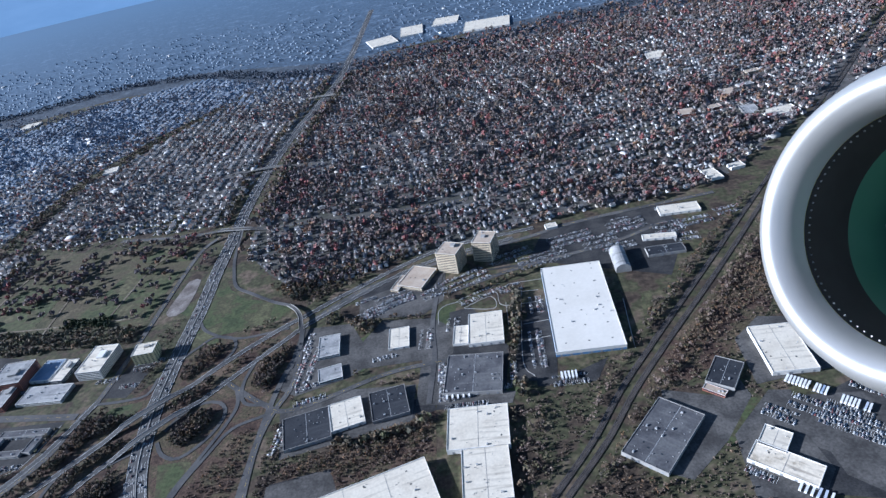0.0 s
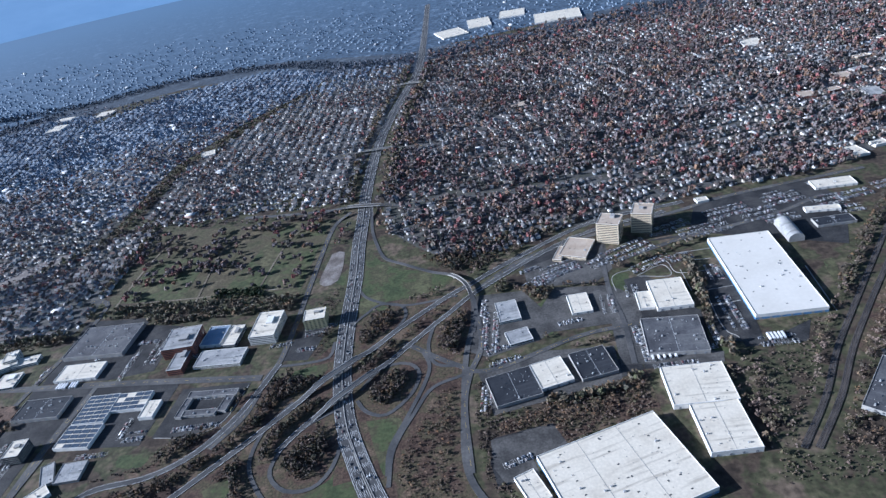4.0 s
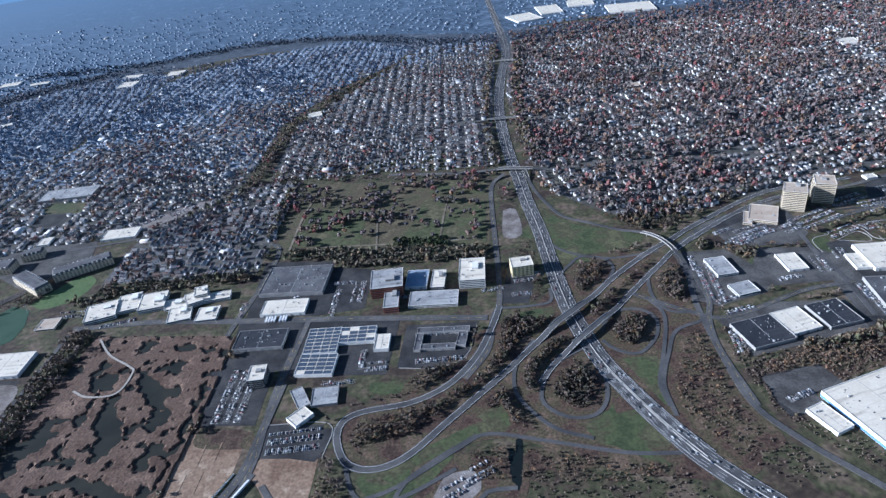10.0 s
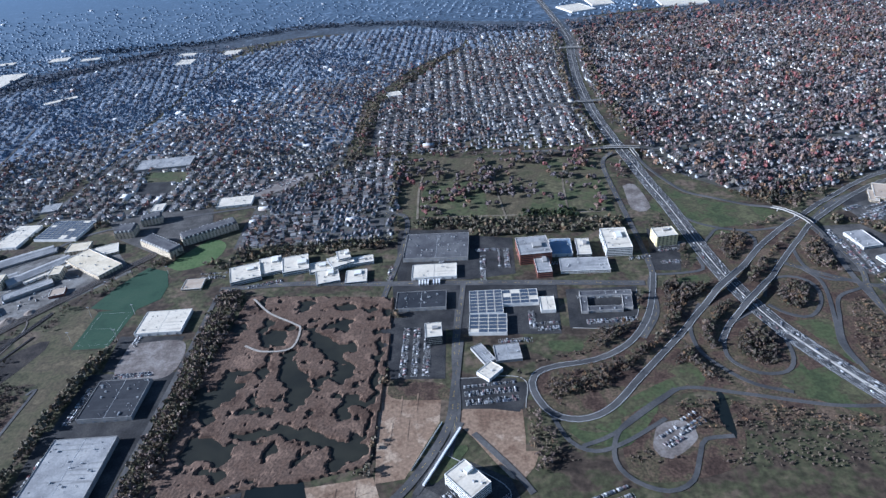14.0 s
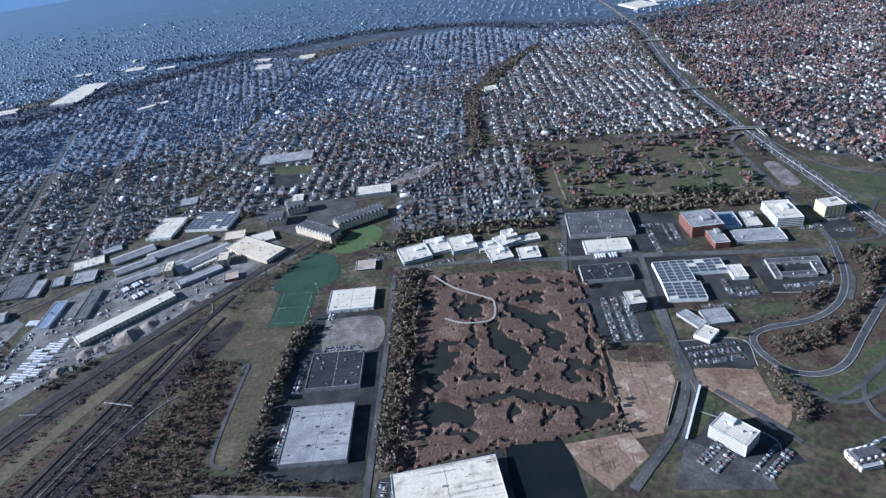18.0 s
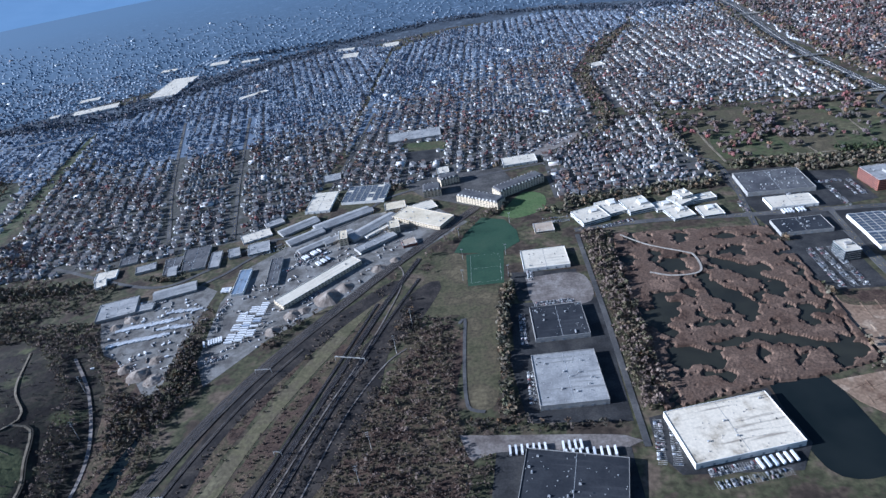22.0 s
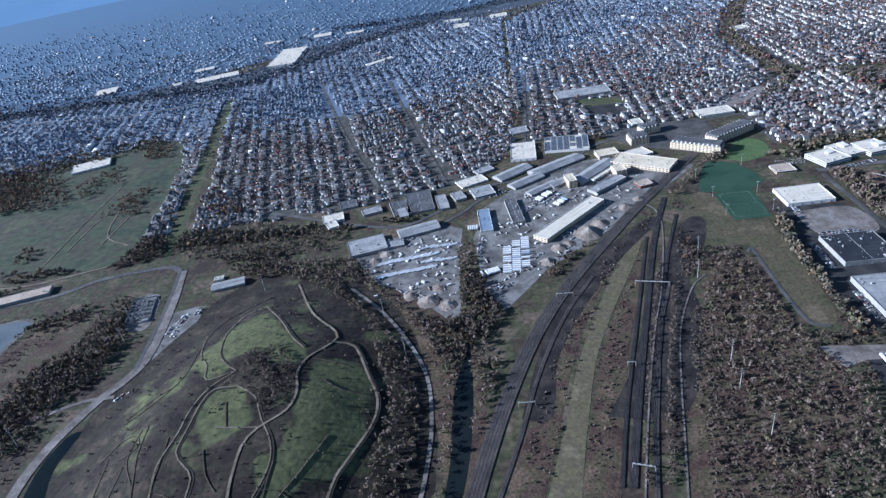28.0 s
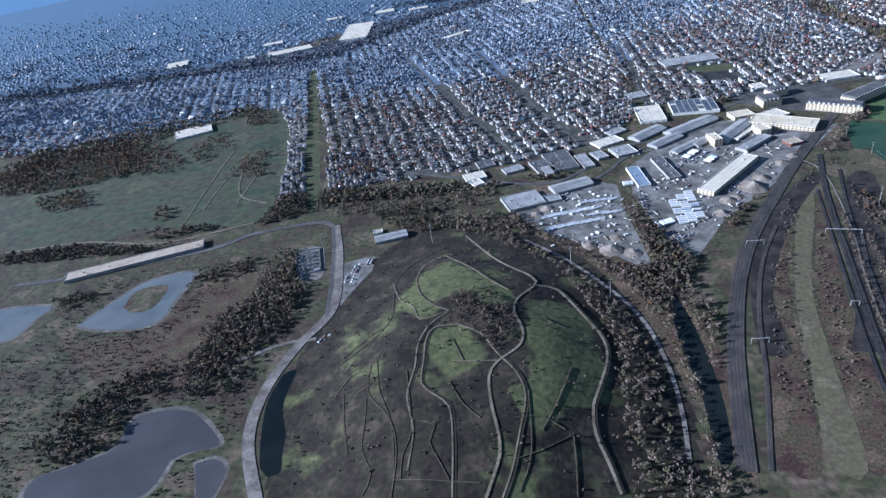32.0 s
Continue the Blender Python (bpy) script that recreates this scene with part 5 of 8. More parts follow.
# ---- buildings ----
STYLE = {  # roof, wall, label, category, has windows, dock doors, rooftop units per 1000 m2
    "white_big": ("roof_white", "wall_white", "huge white flat-roofed warehouse with a blue wall stripe", "warehouse", 0, 1, 0.7),
    "white_new": ("roof_new", "wall_white", "huge white flat-roofed warehouse with a blue wall stripe", "warehouse", 0, 1, 0.7),
    "white": ("roof_white", "wall_white", "white flat-roofed commercial building", "warehouse", 0, 1, 1.5),
    "white_old": ("roof_stained", "wall_white", "large warehouse with a stained white roof", "warehouse", 0, 1, 0.8),
    "dark": ("roof_dark", "wall_grey", "grey-walled building with a dark flat roof", "warehouse", 0, 1, 2.5),
    "black": ("roof_black", "wall_grey", "low building with a black membrane roof", "warehouse", 0, 1, 3.0),
    "grey": ("roof_grey", "wall_grey", "warehouse with a grey gravel roof", "warehouse", 0, 1, 2.5),
    "tan": ("roof_tan", "wall_cream", "low tan-roofed office building", "office building", 1, 0, 2.0),
    "barrel": ("roof_grey", "wall_grey", "grey hall with a rounded barrel roof", "hall", 0, 0, 0),
    "brick_low": ("roof_tan", "wall_brick", "low red brick building with a flat roof", "building", 1, 0, 1.0),
    "brick": ("roof_grey", "wall_brick", "stepped red brick office block with window bands", "office building", 1, 0, 2.0),
    "blueroof": ("roof_blue", "wall_white", "building with a blue-grey metal roof", "building", 0, 1, 1.0),
    "glass": ("roof_white", "glass", "dark glass office block with a white roof", "office building", 1, 0, 3.0),
    "office": ("roof_white", "wall_white", "white office block with dark window bands", "office building", 1, 0, 3.0),
    "office_low": ("roof_grey", "wall_white", "low white office building with window strips", "office building", 1, 0, 3.0),
    "hotel": ("roof_white", "wall_yellow", "cream hotel block with rows of windows", "hotel", 1, 0, 3.0),
    "solar": ("roof_white", "wall_white", "flat white roof covered with dark solar panels", "warehouse", 0, 0, 0),
    "hospital": ("roof_white", "wall_white", "bright white wing of a stepped laboratory complex", "laboratory", 1, 0, 4.0),
    "mill_white": ("roof_white", "wall_cream", "long low mill building with a white roof", "mill", 1, 0, 0.5),
    "mill_yellow": ("roof_yellow", "wall_cream", "cream coloured old factory building", "factory", 1, 0, 1.5),
    "shed": ("roof_grey", "wall_grey", "long grey industrial shed with a pitched roof", "shed", 0, 1, 0),
    "apart": ("roof_dark", "wall_cream", "cream apartment house with dark mansard roof and dormers", "apartment house", 1, 0, 0),
    "long": ("roof_tan", "wall_grey", "very long low warehouse with a pale tan roof", "warehouse", 0, 1, 0.8),
    "tower": ("roof_tan", "wall_cream", "tall cream office tower with dark window bands", "office tower", 1, 0, 2.0),
}
unit_mesh = Geo().box(-1.6, 1.6, -1.1, 1.1, 0, 0.3).box(-1.4, 1.4, -0.95, 0.95, 0.3, 1.7).cyl(-0.6, 0, 1.7, 2.0, 0.55).cyl(0.7, 0, 1.7, 2.0, 0.55).mesh("rooftop_unit", M["metal_unit"])
vent_mesh = Geo().cyl(0, 0, 0, 0.9, 0.45, n=8).cyl(0, 0, 0.9, 1.2, 0.75, 0.6, n=8).mesh("roof_vent", M["metal_unit"])
sky_mesh = Geo().box(-1.2, 1.2, -0.7, 0.7, 0, 0.35).mesh("skylight", M["glass"])
dock_mesh = Geo().box(-1.6, 1.6, -0.12, 0.12, 0.4, 4.0).mesh("dock_door", M["door"])


def building(style, h, cx, cy, w, d, turn):
    roof, wall, label, category, windows, docks, units = STYLE[style]
    z = gz(cx, cy)
    ob = thing(category.replace(" ", "_"), pose(cx, cy, z, 0, 0, turn), label, category)
    a, b, t = w / 2, d / 2, 0.4
    c, s = math.cos(radians(turn)), math.sin(radians(turn))
    claim_poly([(cx + (x * c - y * s) * 1.02, cy + (x * s + y * c) * 1.02) for x, y in ((-a - 6, -b - 6), (a + 6, -b - 6), (a + 6, b + 6), (-a - 6, b + 6))])
    for x0, x1, y0, y1 in ((-a, a, -b, -b + t), (-a, a, b - t, b), (-a, -a + t, -b + t, b - t), (a - t, a, -b + t, b - t)):
        part("wall", Geo().box(x0, x1, y0, y1, -0.5, h).mesh("wall", M[wall]), ob)
    pitched = style in ("shed", "apart", "barrel")
    if style == "barrel":
        g = Geo()
        n = 10
        arc = [(-a * math.cos(math.pi * i / n), h + 0.8 * a * math.sin(math.pi * i / n)) for i in range(n + 1)]
        for (x0, z0), (x1, z1) in zip(arc, arc[1:]):
            g.face([(x0, -b, z0), (x1, -b, z1), (x1, b, z1), (x0, b, z0)])
        for y in (-b, b):
            g.face([(x, y, zz) for x, zz in (arc if y > 0 else arc[::-1])])
        part("roof", g.mesh("roof", M[roof]), ob)
    elif style == "shed":
        g, e, r = Geo(), 0.6, h + min(w, d) * 0.14
        g.face([(-a - e, -b - e, h), (a + e, -b - e, h), (a + e, 0, r), (-a - e, 0, r)])
        g.face([(a + e, b + e, h), (-a - e, b + e, h), (-a - e, 0, r), (a + e, 0, r)])
        g.face([(-a, b, h - 0.05), (-a, -b, h - 0.05), (-a, 0, r - 0.05)])
        g.face([(a, -b, h - 0.05), (a, b, h - 0.05), (a, 0, r - 0.05)])
        part("roof", g.mesh("roof", M[roof]), ob)
    elif style == "apart":
        g, e, r = Geo(), 3.0, h + 4.0
        for p in ([(-a, -b), (a, -b)], [(a, -b), (a, b)], [(a, b), (-a, b)], [(-a, b), (-a, -b)]):
            (x0, y0), (x1, y1) = p
            q = lambda x, y: (x - math.copysign(e, x), y - math.copysign(e, y), r)
            g.face([(x0, y0, h), (x1, y1, h), q(x1, y1), q(x0, y0)])
        g.face([(-a + e, -b + e, r), (a - e, -b + e, r), (a - e, b - e, r), (-a + e, b - e, r)])
        part("roof", g.mesh("roof", M[roof]), ob, "dark mansard roof")
        for i in range(int(w / 9)):
            x = -a + 5 + i * 9
            for sy in (-1, 1):
                y = sy * (b - 1.4)
                part("dormer", Geo().box(x - 1.4, x + 1.4, y - 1.2, y + 1.2, h, h + 3.2).mesh("dormer", M["wall_white"]), ob, "white dormer")
    else:
        part("roof", Geo().box(-a + t, a - t, -b + t, b - t, h - 1.1, h - 0.6).mesh("roof", M[roof]), ob)
        g = Geo()
        for x0, x1, y0, y1 in ((-a - 0.1, a + 0.1, -b - 0.1, -b + t + 0.1), (-a - 0.1, a + 0.1, b - t - 0.1, b + 0.1), (-a - 0.1, -a + t + 0.1, -b + t + 0.1, b - t - 0.1), (a - t - 0.1, a + 0.1, -b + t + 0.1, b - t - 0.1)):
            g.box(x0, x1, y0, y1, h, h + 0.25)
        part("coping", g.mesh("coping", M["wall_white" if wall != "wall_grey" else "wall_grey"]), ob)
    if style == "solar":
        nx, ny = max(1, int(w / 13)), max(1, int(d / 9))
        me = Geo().box(-w / nx / 2 + 1.0, w / nx / 2 - 1.0, -d / ny / 2 + 0.9, d / ny / 2 - 0.9, 0, 0.5).mesh("solar_panel", M["panel"])
        for i in range(nx):
            for j in range(ny):
                if random.random() < 0.9:
                    part("solar_panel", me, ob, at=Matrix.Translation((-a + (i + 0.5) * w / nx, -b + (j + 0.5) * d / ny, h - 0.6)))
    if style in ("white_big", "white_new"):
        for x0, x1, y0, y1 in ((-a, a, -b - 0.12, -b), (-a - 0.12, -a, -b, b), (a, a + 0.12, -b, b)):
            part("wall_stripe", Geo().box(x0, x1, y0, y1, 0.3, h * 0.42).mesh("wall_stripe", M["wall_blue"]), ob, "blue wall stripe")
        for i in range(3):
            for j in range(6):
                part("skylight", sky_mesh, ob, at=Matrix.Translation((-a + (i + 0.5) * w / 3, -b + (j + 0.5) * d / 6, h - 0.6)))
    if windows:
        floors = max(1, round(h / 3.7))
        fh = h / floors
        rows = [("y", -b), ("y", b), ("x", -a), ("x", a)]
        for k in range(floors):
            z0, z1 = k * fh + fh * 0.35, k * fh + fh * 0.78
            if style == "glass":
                z0, z1 = k * fh + fh * 0.9, k * fh + fh
            for axis, e in rows:
                half = (a if axis == "y" else b) - 0.8
                s1 = math.copysign(0.1, e)
                lo, hi = min(e - s1 * 0.3, e + s1), max(e - s1 * 0.3, e + s1)
                n = max(1, int(half * 2 / (7 if style in ("apart", "hotel", "mill_yellow", "mill_white") else 24)))
                single = style in ("apart", "hotel", "mill_yellow", "mill_white")
                gap = 1.9 if single else 0.5
                wide = 2 * half / n - 2 * gap
                deep = abs(hi - lo)
                me = (Geo().box(-wide / 2, wide / 2, -deep / 2, deep / 2, 0, z1 - z0) if axis == "y" else Geo().box(-deep / 2, deep / 2, -wide / 2, wide / 2, 0, z1 - z0)).mesh("window", M["wall_white" if style == "glass" else "glass"])
                for q in range(n):
                    c0 = -half + 2 * half * (q + 0.5) / n
                    part("window" if single else "window_band", me, ob, at=Matrix.Translation((c0, (lo + hi) / 2, z0) if axis == "y" else ((lo + hi) / 2, c0, z0)))
    if docks and w > 30:
        n = min(10, int(w / 14))
        for i in range(n):
            part("dock_door", dock_mesh, ob, at=Matrix.Translation((-a + (i + 0.5) * w / n, -b - 0.1, 0)))
    if units and not pitched:
        n = min(24, max(2, int(w * d / 1000 * units)))
        for i in range(n):
            x, y = random.uniform(-a + 4, a - 4), random.uniform(-b + 4, b - 4)
            kind = random.choice((("rooftop_unit", unit_mesh), ("rooftop_unit", unit_mesh), ("roof_vent", vent_mesh), ("skylight", sky_mesh)))
            part(kind[0], kind[1], ob, at=pose(x, y, h - 0.6, 0, 0, random.choice((0, 90))))
    if style in ("white", "white_big", "white_old", "dark", "black", "grey", "long", "blueroof") and w * d > 700:
        g = Geo()
        for i in range(min(60, int(w * d / 240))):
            x, y, r = random.uniform(-a + 2, a - 2), random.uniform(-b + 2, b - 2), random.uniform(0.3, 0.6)
            g.box(x - r, x + r, y - r * 0.8, y + r * 0.8, h - 0.62, h - 0.62 + random.uniform(0.5, 1.0))
        for i in range(1, max(2, int(w / 45))):
            x = -a + w * i / max(2, int(w / 45))
            g.box(x - 0.25, x + 0.25, -b + 0.5, b - 0.5, h - 0.62, h - 0.45)
        tagged(part("roof_vents", g.mesh("roof_vents", M["metal_unit" if style in ("dark", "black", "grey") else "wall_grey"]), ob, "small vents and seams on the roof"), kind="stuff")
    if style in ("tower", "office", "hotel", "glass", "hospital", "brick") and min(w, d) > 20:
        px, py = random.uniform(-0.35, 0.2), random.uniform(-0.35, 0.2)
        part("penthouse", Geo().box(a * px, a * (px + random.uniform(0.3, 0.7)), b * py, b * (py + random.uniform(0.3, 0.7)), h - 0.6, h + random.uniform(1.8, 3.6)).mesh("penthouse", M["wall_white" if style in ("hospital", "office") else "wall_grey"]), ob, "plant room on the roof")
    return ob



# ---- the buildings: style, height, centre, width, depth, turn ----
building("white_new", 9.5, 99, 826, 103, 225, -1)
building("white", 7, -56, 800, 56, 76, -1)
building("white", 4.5, -97, 792, 24, 45, -3)
building("dark", 7, -78, 698, 85, 81, -5)
building("white", 8.5, -76, 592, 83, 72, -1)
building("white", 8.5, -68, 516, 61, 79, 1)
building("white_big", 10, -204, 462, 165, 129, 19)
building("white", 6, -312, 455, 27, 46, 24)
building("black", 6, -322, 629, 68, 61, 14)
building("white", 6, -266, 648, 49, 54, 15)
building("black", 6, -204, 659, 54, 58, 12)
building("office_low", 5, -306, 740, 38, 32, 13)
building("office_low", 6, -319, 808, 36, 54, 7)
building("white", 4.5, -200, 806, 34, 51, 3)
building("tan", 6.5, -177, 976, 51, 65, -25)
building("tan", 4.5, -210, 967, 16, 47, -23)
building("tower", 42, -110, 1002, 41, 41, -24)
building("tower", 42, -44, 1024, 37, 42, -20)
building("barrel", 6, 189, 938, 26, 64, -1)
building("white", 5, 334, 1086, 76, 32, -2)
building("white", 4.5, 273, 998, 59, 16, -6)
building("black", 5, 271, 952, 65, 27, 0)
building("white", 7, 348, 671, 59, 94, -2)
building("dark", 6.5, 154, 547, 60, 105, -40)
building("white", 6, 276, 521, 31, 33, -37)
building("white_old", 6, 273, 486, 74, 32, -39)
building("black", 6, 260, 638, 37, 53, -33)
building("brick_low", 4.5, 238, 610, 29, 11, -40)
building("dark", 8.5, -1085, 876, 122, 90, -3)
building("white", 6, -1089, 792, 81, 42, -1)
building("brick", 22, -905, 832, 58, 61, 3)
building("brick", 12, -894, 783, 26, 56, 1)
building("blueroof", 6.5, -852, 847, 40, 55, -4)
building("glass", 10, -812, 836, 25, 56, -4)
building("office", 18, -750, 846, 47, 72, -2)
building("office_low", 6, -820, 782, 86, 42, -3)
building("hotel", 22, -660, 850, 39, 32, 5)
building("black", 6.5, -1110, 704, 85, 48, -1)
building("solar", 6.5, -1001, 687, 55, 63, -1)
building("solar", 6.5, -1001, 629, 60, 47, -4)
building("solar", 6.5, -944, 696, 60, 39, -1)
building("white", 6.5, -901, 672, 24, 37, -2)
building("glass", 18, -1087, 606, 26, 34, 4)
building("grey", 4.5, -976, 560, 39, 36, 4)
building("grey", 4.5, -1013, 560, 19, 43, 28)
building("white", 6, -1005, 521, 31, 24, 46)
building("hospital", 8.5, -1446, 823, 56, 53, 18)
building("hospital", 6.5, -1403, 848, 42, 56, 16)
building("hospital", 8.5, -1354, 844, 49, 54, 12)
building("hospital", 5, -1301, 832, 47, 32, 9)
building("hospital", 9.5, -1268, 843, 43, 37, 27)
building("hospital", 14.5, -1263, 855, 24, 30, 17)
building("hospital", 6.5, -1229, 845, 47, 24, 9)
building("hospital", 5, -1286, 798, 42, 43, 13)
building("hospital", 5, -1232, 792, 39, 40, 4)
building("white", 6.5, -1550, 687, 79, 61, 1)
building("tan", 4.5, -1538, 800, 37, 33, 2)
building("black", 8, -1551, 504, 79, 78, 1)
building("grey", 8.5, -1556, 380, 87, 99, 1)
building("white_old", 8.5, -1385, 272, 128, 81, 9)
building("black", 8, -1577, 204, 116, 99, -13)
building("office", 18, -1043, 326, 32, 46, 41)
building("office_low", 6.5, -916, 282, 26, 27, 9)
building("mill_white", 8.5, -1955, 692, 173, 30, 46)
building("mill_yellow", 9, -1775, 897, 123, 51, -34)
building("mill_yellow", 9, -1838, 963, 45, 35, 9)
building("shed", 6, -1880, 884, 120, 30, 46)
building("shed", 4.5, -1951, 938, 127, 34, 32)
building("shed", 4.5, -2045, 926, 87, 32, 37)
building("shed", 4.5, -2020, 876, 79, 27, 35)
building("mill_yellow", 16, -1933, 841, 17, 36, 10)
building("mill_yellow", 14, -1832, 866, 22, 33, 10)
building("grey", 6, -1865, 817, 87, 24, 38)
building("brick_low", 6, -1798, 801, 27, 25, 16)
building("apart", 15, -1759, 1019, 40, 37, 5)
building("apart", 15, -1723, 1068, 44, 26, 20)
building("apart", 15, -1653, 944, 103, 30, -35)
building("apart", 15, -1569, 994, 115, 31, 31)
building("white", 6, -2014, 1034, 57, 96, -3)
building("solar", 6, -1913, 1050, 99, 82, -6)
building("dark", 5, -2243, 834, 54, 92, 10)
building("grey", 5, -2195, 820, 22, 65, 11)
building("blueroof", 5, -2110, 722, 23, 85, 4)
building("dark", 5, -2053, 748, 23, 97, 7)
building("grey", 6, -2331, 673, 70, 58, 16)
building("shed", 5, -2237, 715, 78, 34, 19)
building("office_low", 5, -2112, 848, 44, 44, 16)
building("white", 7, -2913, 2387, 293, 116, -89)
building("white", 6.5, -3160, 2181, 176, 73, 20)
building("white", 6.5, -307, 3122, 108, 192, 3)
building("white", 6.5, -441, 3002, 124, 163, 18)
building("white", 6.5, -141, 3206, 124, 147, -5)
building("white", 6.5, 50, 2977, 208, 185, -4)
building("grey", 7, -1822, 1402, 147, 68, 5)
building("white", 6, -1555, 1138, 80, 46, 5)
building("white", 6, -1235, 1864, 45, 45, 18)
building("shed", 5, -2572, 589, 58, 23, 15)
building("long", 6.5, -3060, 596, 251, 31, 18)
building("white", 3.5, -2599, 614, 17, 12, 13)
building("white", 6, -3227, 1311, 103, 73, 24)
building("grey", 5, -2341, 817, 40, 28, 19)
building("white", 5, -2417, 774, 22, 31, 27)
building("grey", 5, -2162, 840, 24, 38, 20)
building("dark", 5, -802, 693, 85, 13, -3)
building("dark", 5, -811, 652, 56, 12, -3)
building("dark", 5, -842, 666, 11, 41, -6)
building("dark", 5, -772, 667, 15, 34, -9)
building("grey", 6.5, 525, 1889, 34, 26, 10)
building("brick_low", 6.5, 564, 1562, 34, 24, 10)
building("grey", 6.5, 688, 1682, 40, 22, 10)
building("grey", 6.5, 597, 1880, 26, 20, 10)
building("white", 6.5, 494, 1225, 30, 20, 10)
building("tan", 6.5, 743, 1776, 38, 22, 10)
building("white", 6.5, 870, 1910, 26, 26, 10)
building("white", 6, 559, 2077, 58, 70, -6)
building("brick_low", 7, 495, 1555, 36, 39, -3)
building("grey", 6.5, 632, 1506, 37, 60, -4)
building("white", 6, 689, 1471, 77, 42, 9)
building("brick_low", 8.5, 629, 1644, 38, 42, 3)
building("white", 5, 438, 1205, 28, 46, 8)
building("tan", 5, -220, 1844, 54, 38, 4)
building("white", 5, 88, 1093, 23, 17, 7)
building("grey", 5, 262, 1261, 19, 21, 2)
building("grey", 5, -2014, 1172, 43, 42, 11)
building("white", 4.5, -1737, 1135, 28, 36, 6)
building("shed", 4.5, -2274, 792, 17, 37, 16)
building("shed", 4.5, -1991, 833, 73, 20, 36)
building("shed", 4.5, -1947, 856, 67, 21, 37)
building("white", 5, -1786, 921, 38, 24, 13)
building("white", 3.5, -1225, 789, 21, 15, 3)
building("white", 6.5, -3646, 2200, 86, 101, 18)
building("white", 6.5, -3320, 2150, 42, 41, 17)
building("white", 6.5, -2834, 2746, 87, 69, 10)
building("white", 6, -3081, 2740, 76, 48, 6)
building("white", 6, -2167, 2520, 71, 78, 0)
building("white", 6, -2207, 2656, 81, 41, -3)
building("white", 6, -1998, 2629, 72, 77, 4)
building("white", 6, -2671, 2708, 85, 44, 10)
building("white", 4.5, -2477, 2087, 110, 31, 39)
building("white", 6, -3280, 2360, 84, 52, 17)
building("white", 4.5, -1858, 883, 100, 23, 44)
building("shed", 4.5, -1970, 925, 95, 23, 42)
building("shed", 4.5, -1922, 957, 70, 20, 19)
building("mill_white", 5, -1785, 946, 71, 41, 23)
building("white", 3.5, -2134, 907, 62, 37, 26)
building("grey", 4.5, -2107, 957, 41, 27, 31)
building("dark", 5, -2281, 815, 37, 65, 16)
building("grey", 4.5, -2283, 669, 43, 23, 10)
building("white", 4.5, -2420, 804, 43, 34, 15)
building("dark", 4.5, -2397, 860, 36, 36, 16)
building("apart", 9, -913, 284, 36, 18, 11)
building("apart", 9, -883, 275, 17, 27, -19)

# ---- houses ----
def house_arrays(xs, ys, turn, wide, deep, eaves, ridge):
    """Gabled houses as quads: four walls with gables, two roof slopes with eaves."""
    n = len(xs)
    a, b, e = wide / 2, deep / 2, 0.5
    zero = np.zeros(n)
    local = [(-a, -b, zero), (a, -b, zero), (a, b, zero), (-a, b, zero), (-a, -b, eaves), (a, -b, eaves), (a, b, eaves), (-a, b, eaves), (zero, -b, ridge), (zero, b, ridge),
             (-a - e, -b - e, eaves - 0.3), (zero, -b - e, ridge + 0.12), (zero, b + e, ridge + 0.12), (-a - e, b + e, eaves - 0.3), (a + e, -b - e, eaves - 0.3), (a + e, b + e, eaves - 0.3), (-a / 2, -b, (eaves + ridge) / 2), (a / 2, b, (eaves + ridge) / 2)]
    c, s = np.cos(turn), np.sin(turn)
    v = np.stack([np.stack([xs + x * c - y * s, ys + x * s + y * c, z + zero], 1) for x, y, z in local], 1)
    f = np.array([(1, 2, 6, 5), (3, 0, 4, 7), (0, 1, 5, 4), (2, 3, 7, 6), (4, 5, 8, 16), (6, 7, 9, 17), (10, 11, 12, 13), (11, 14, 15, 12)])
    return v, f


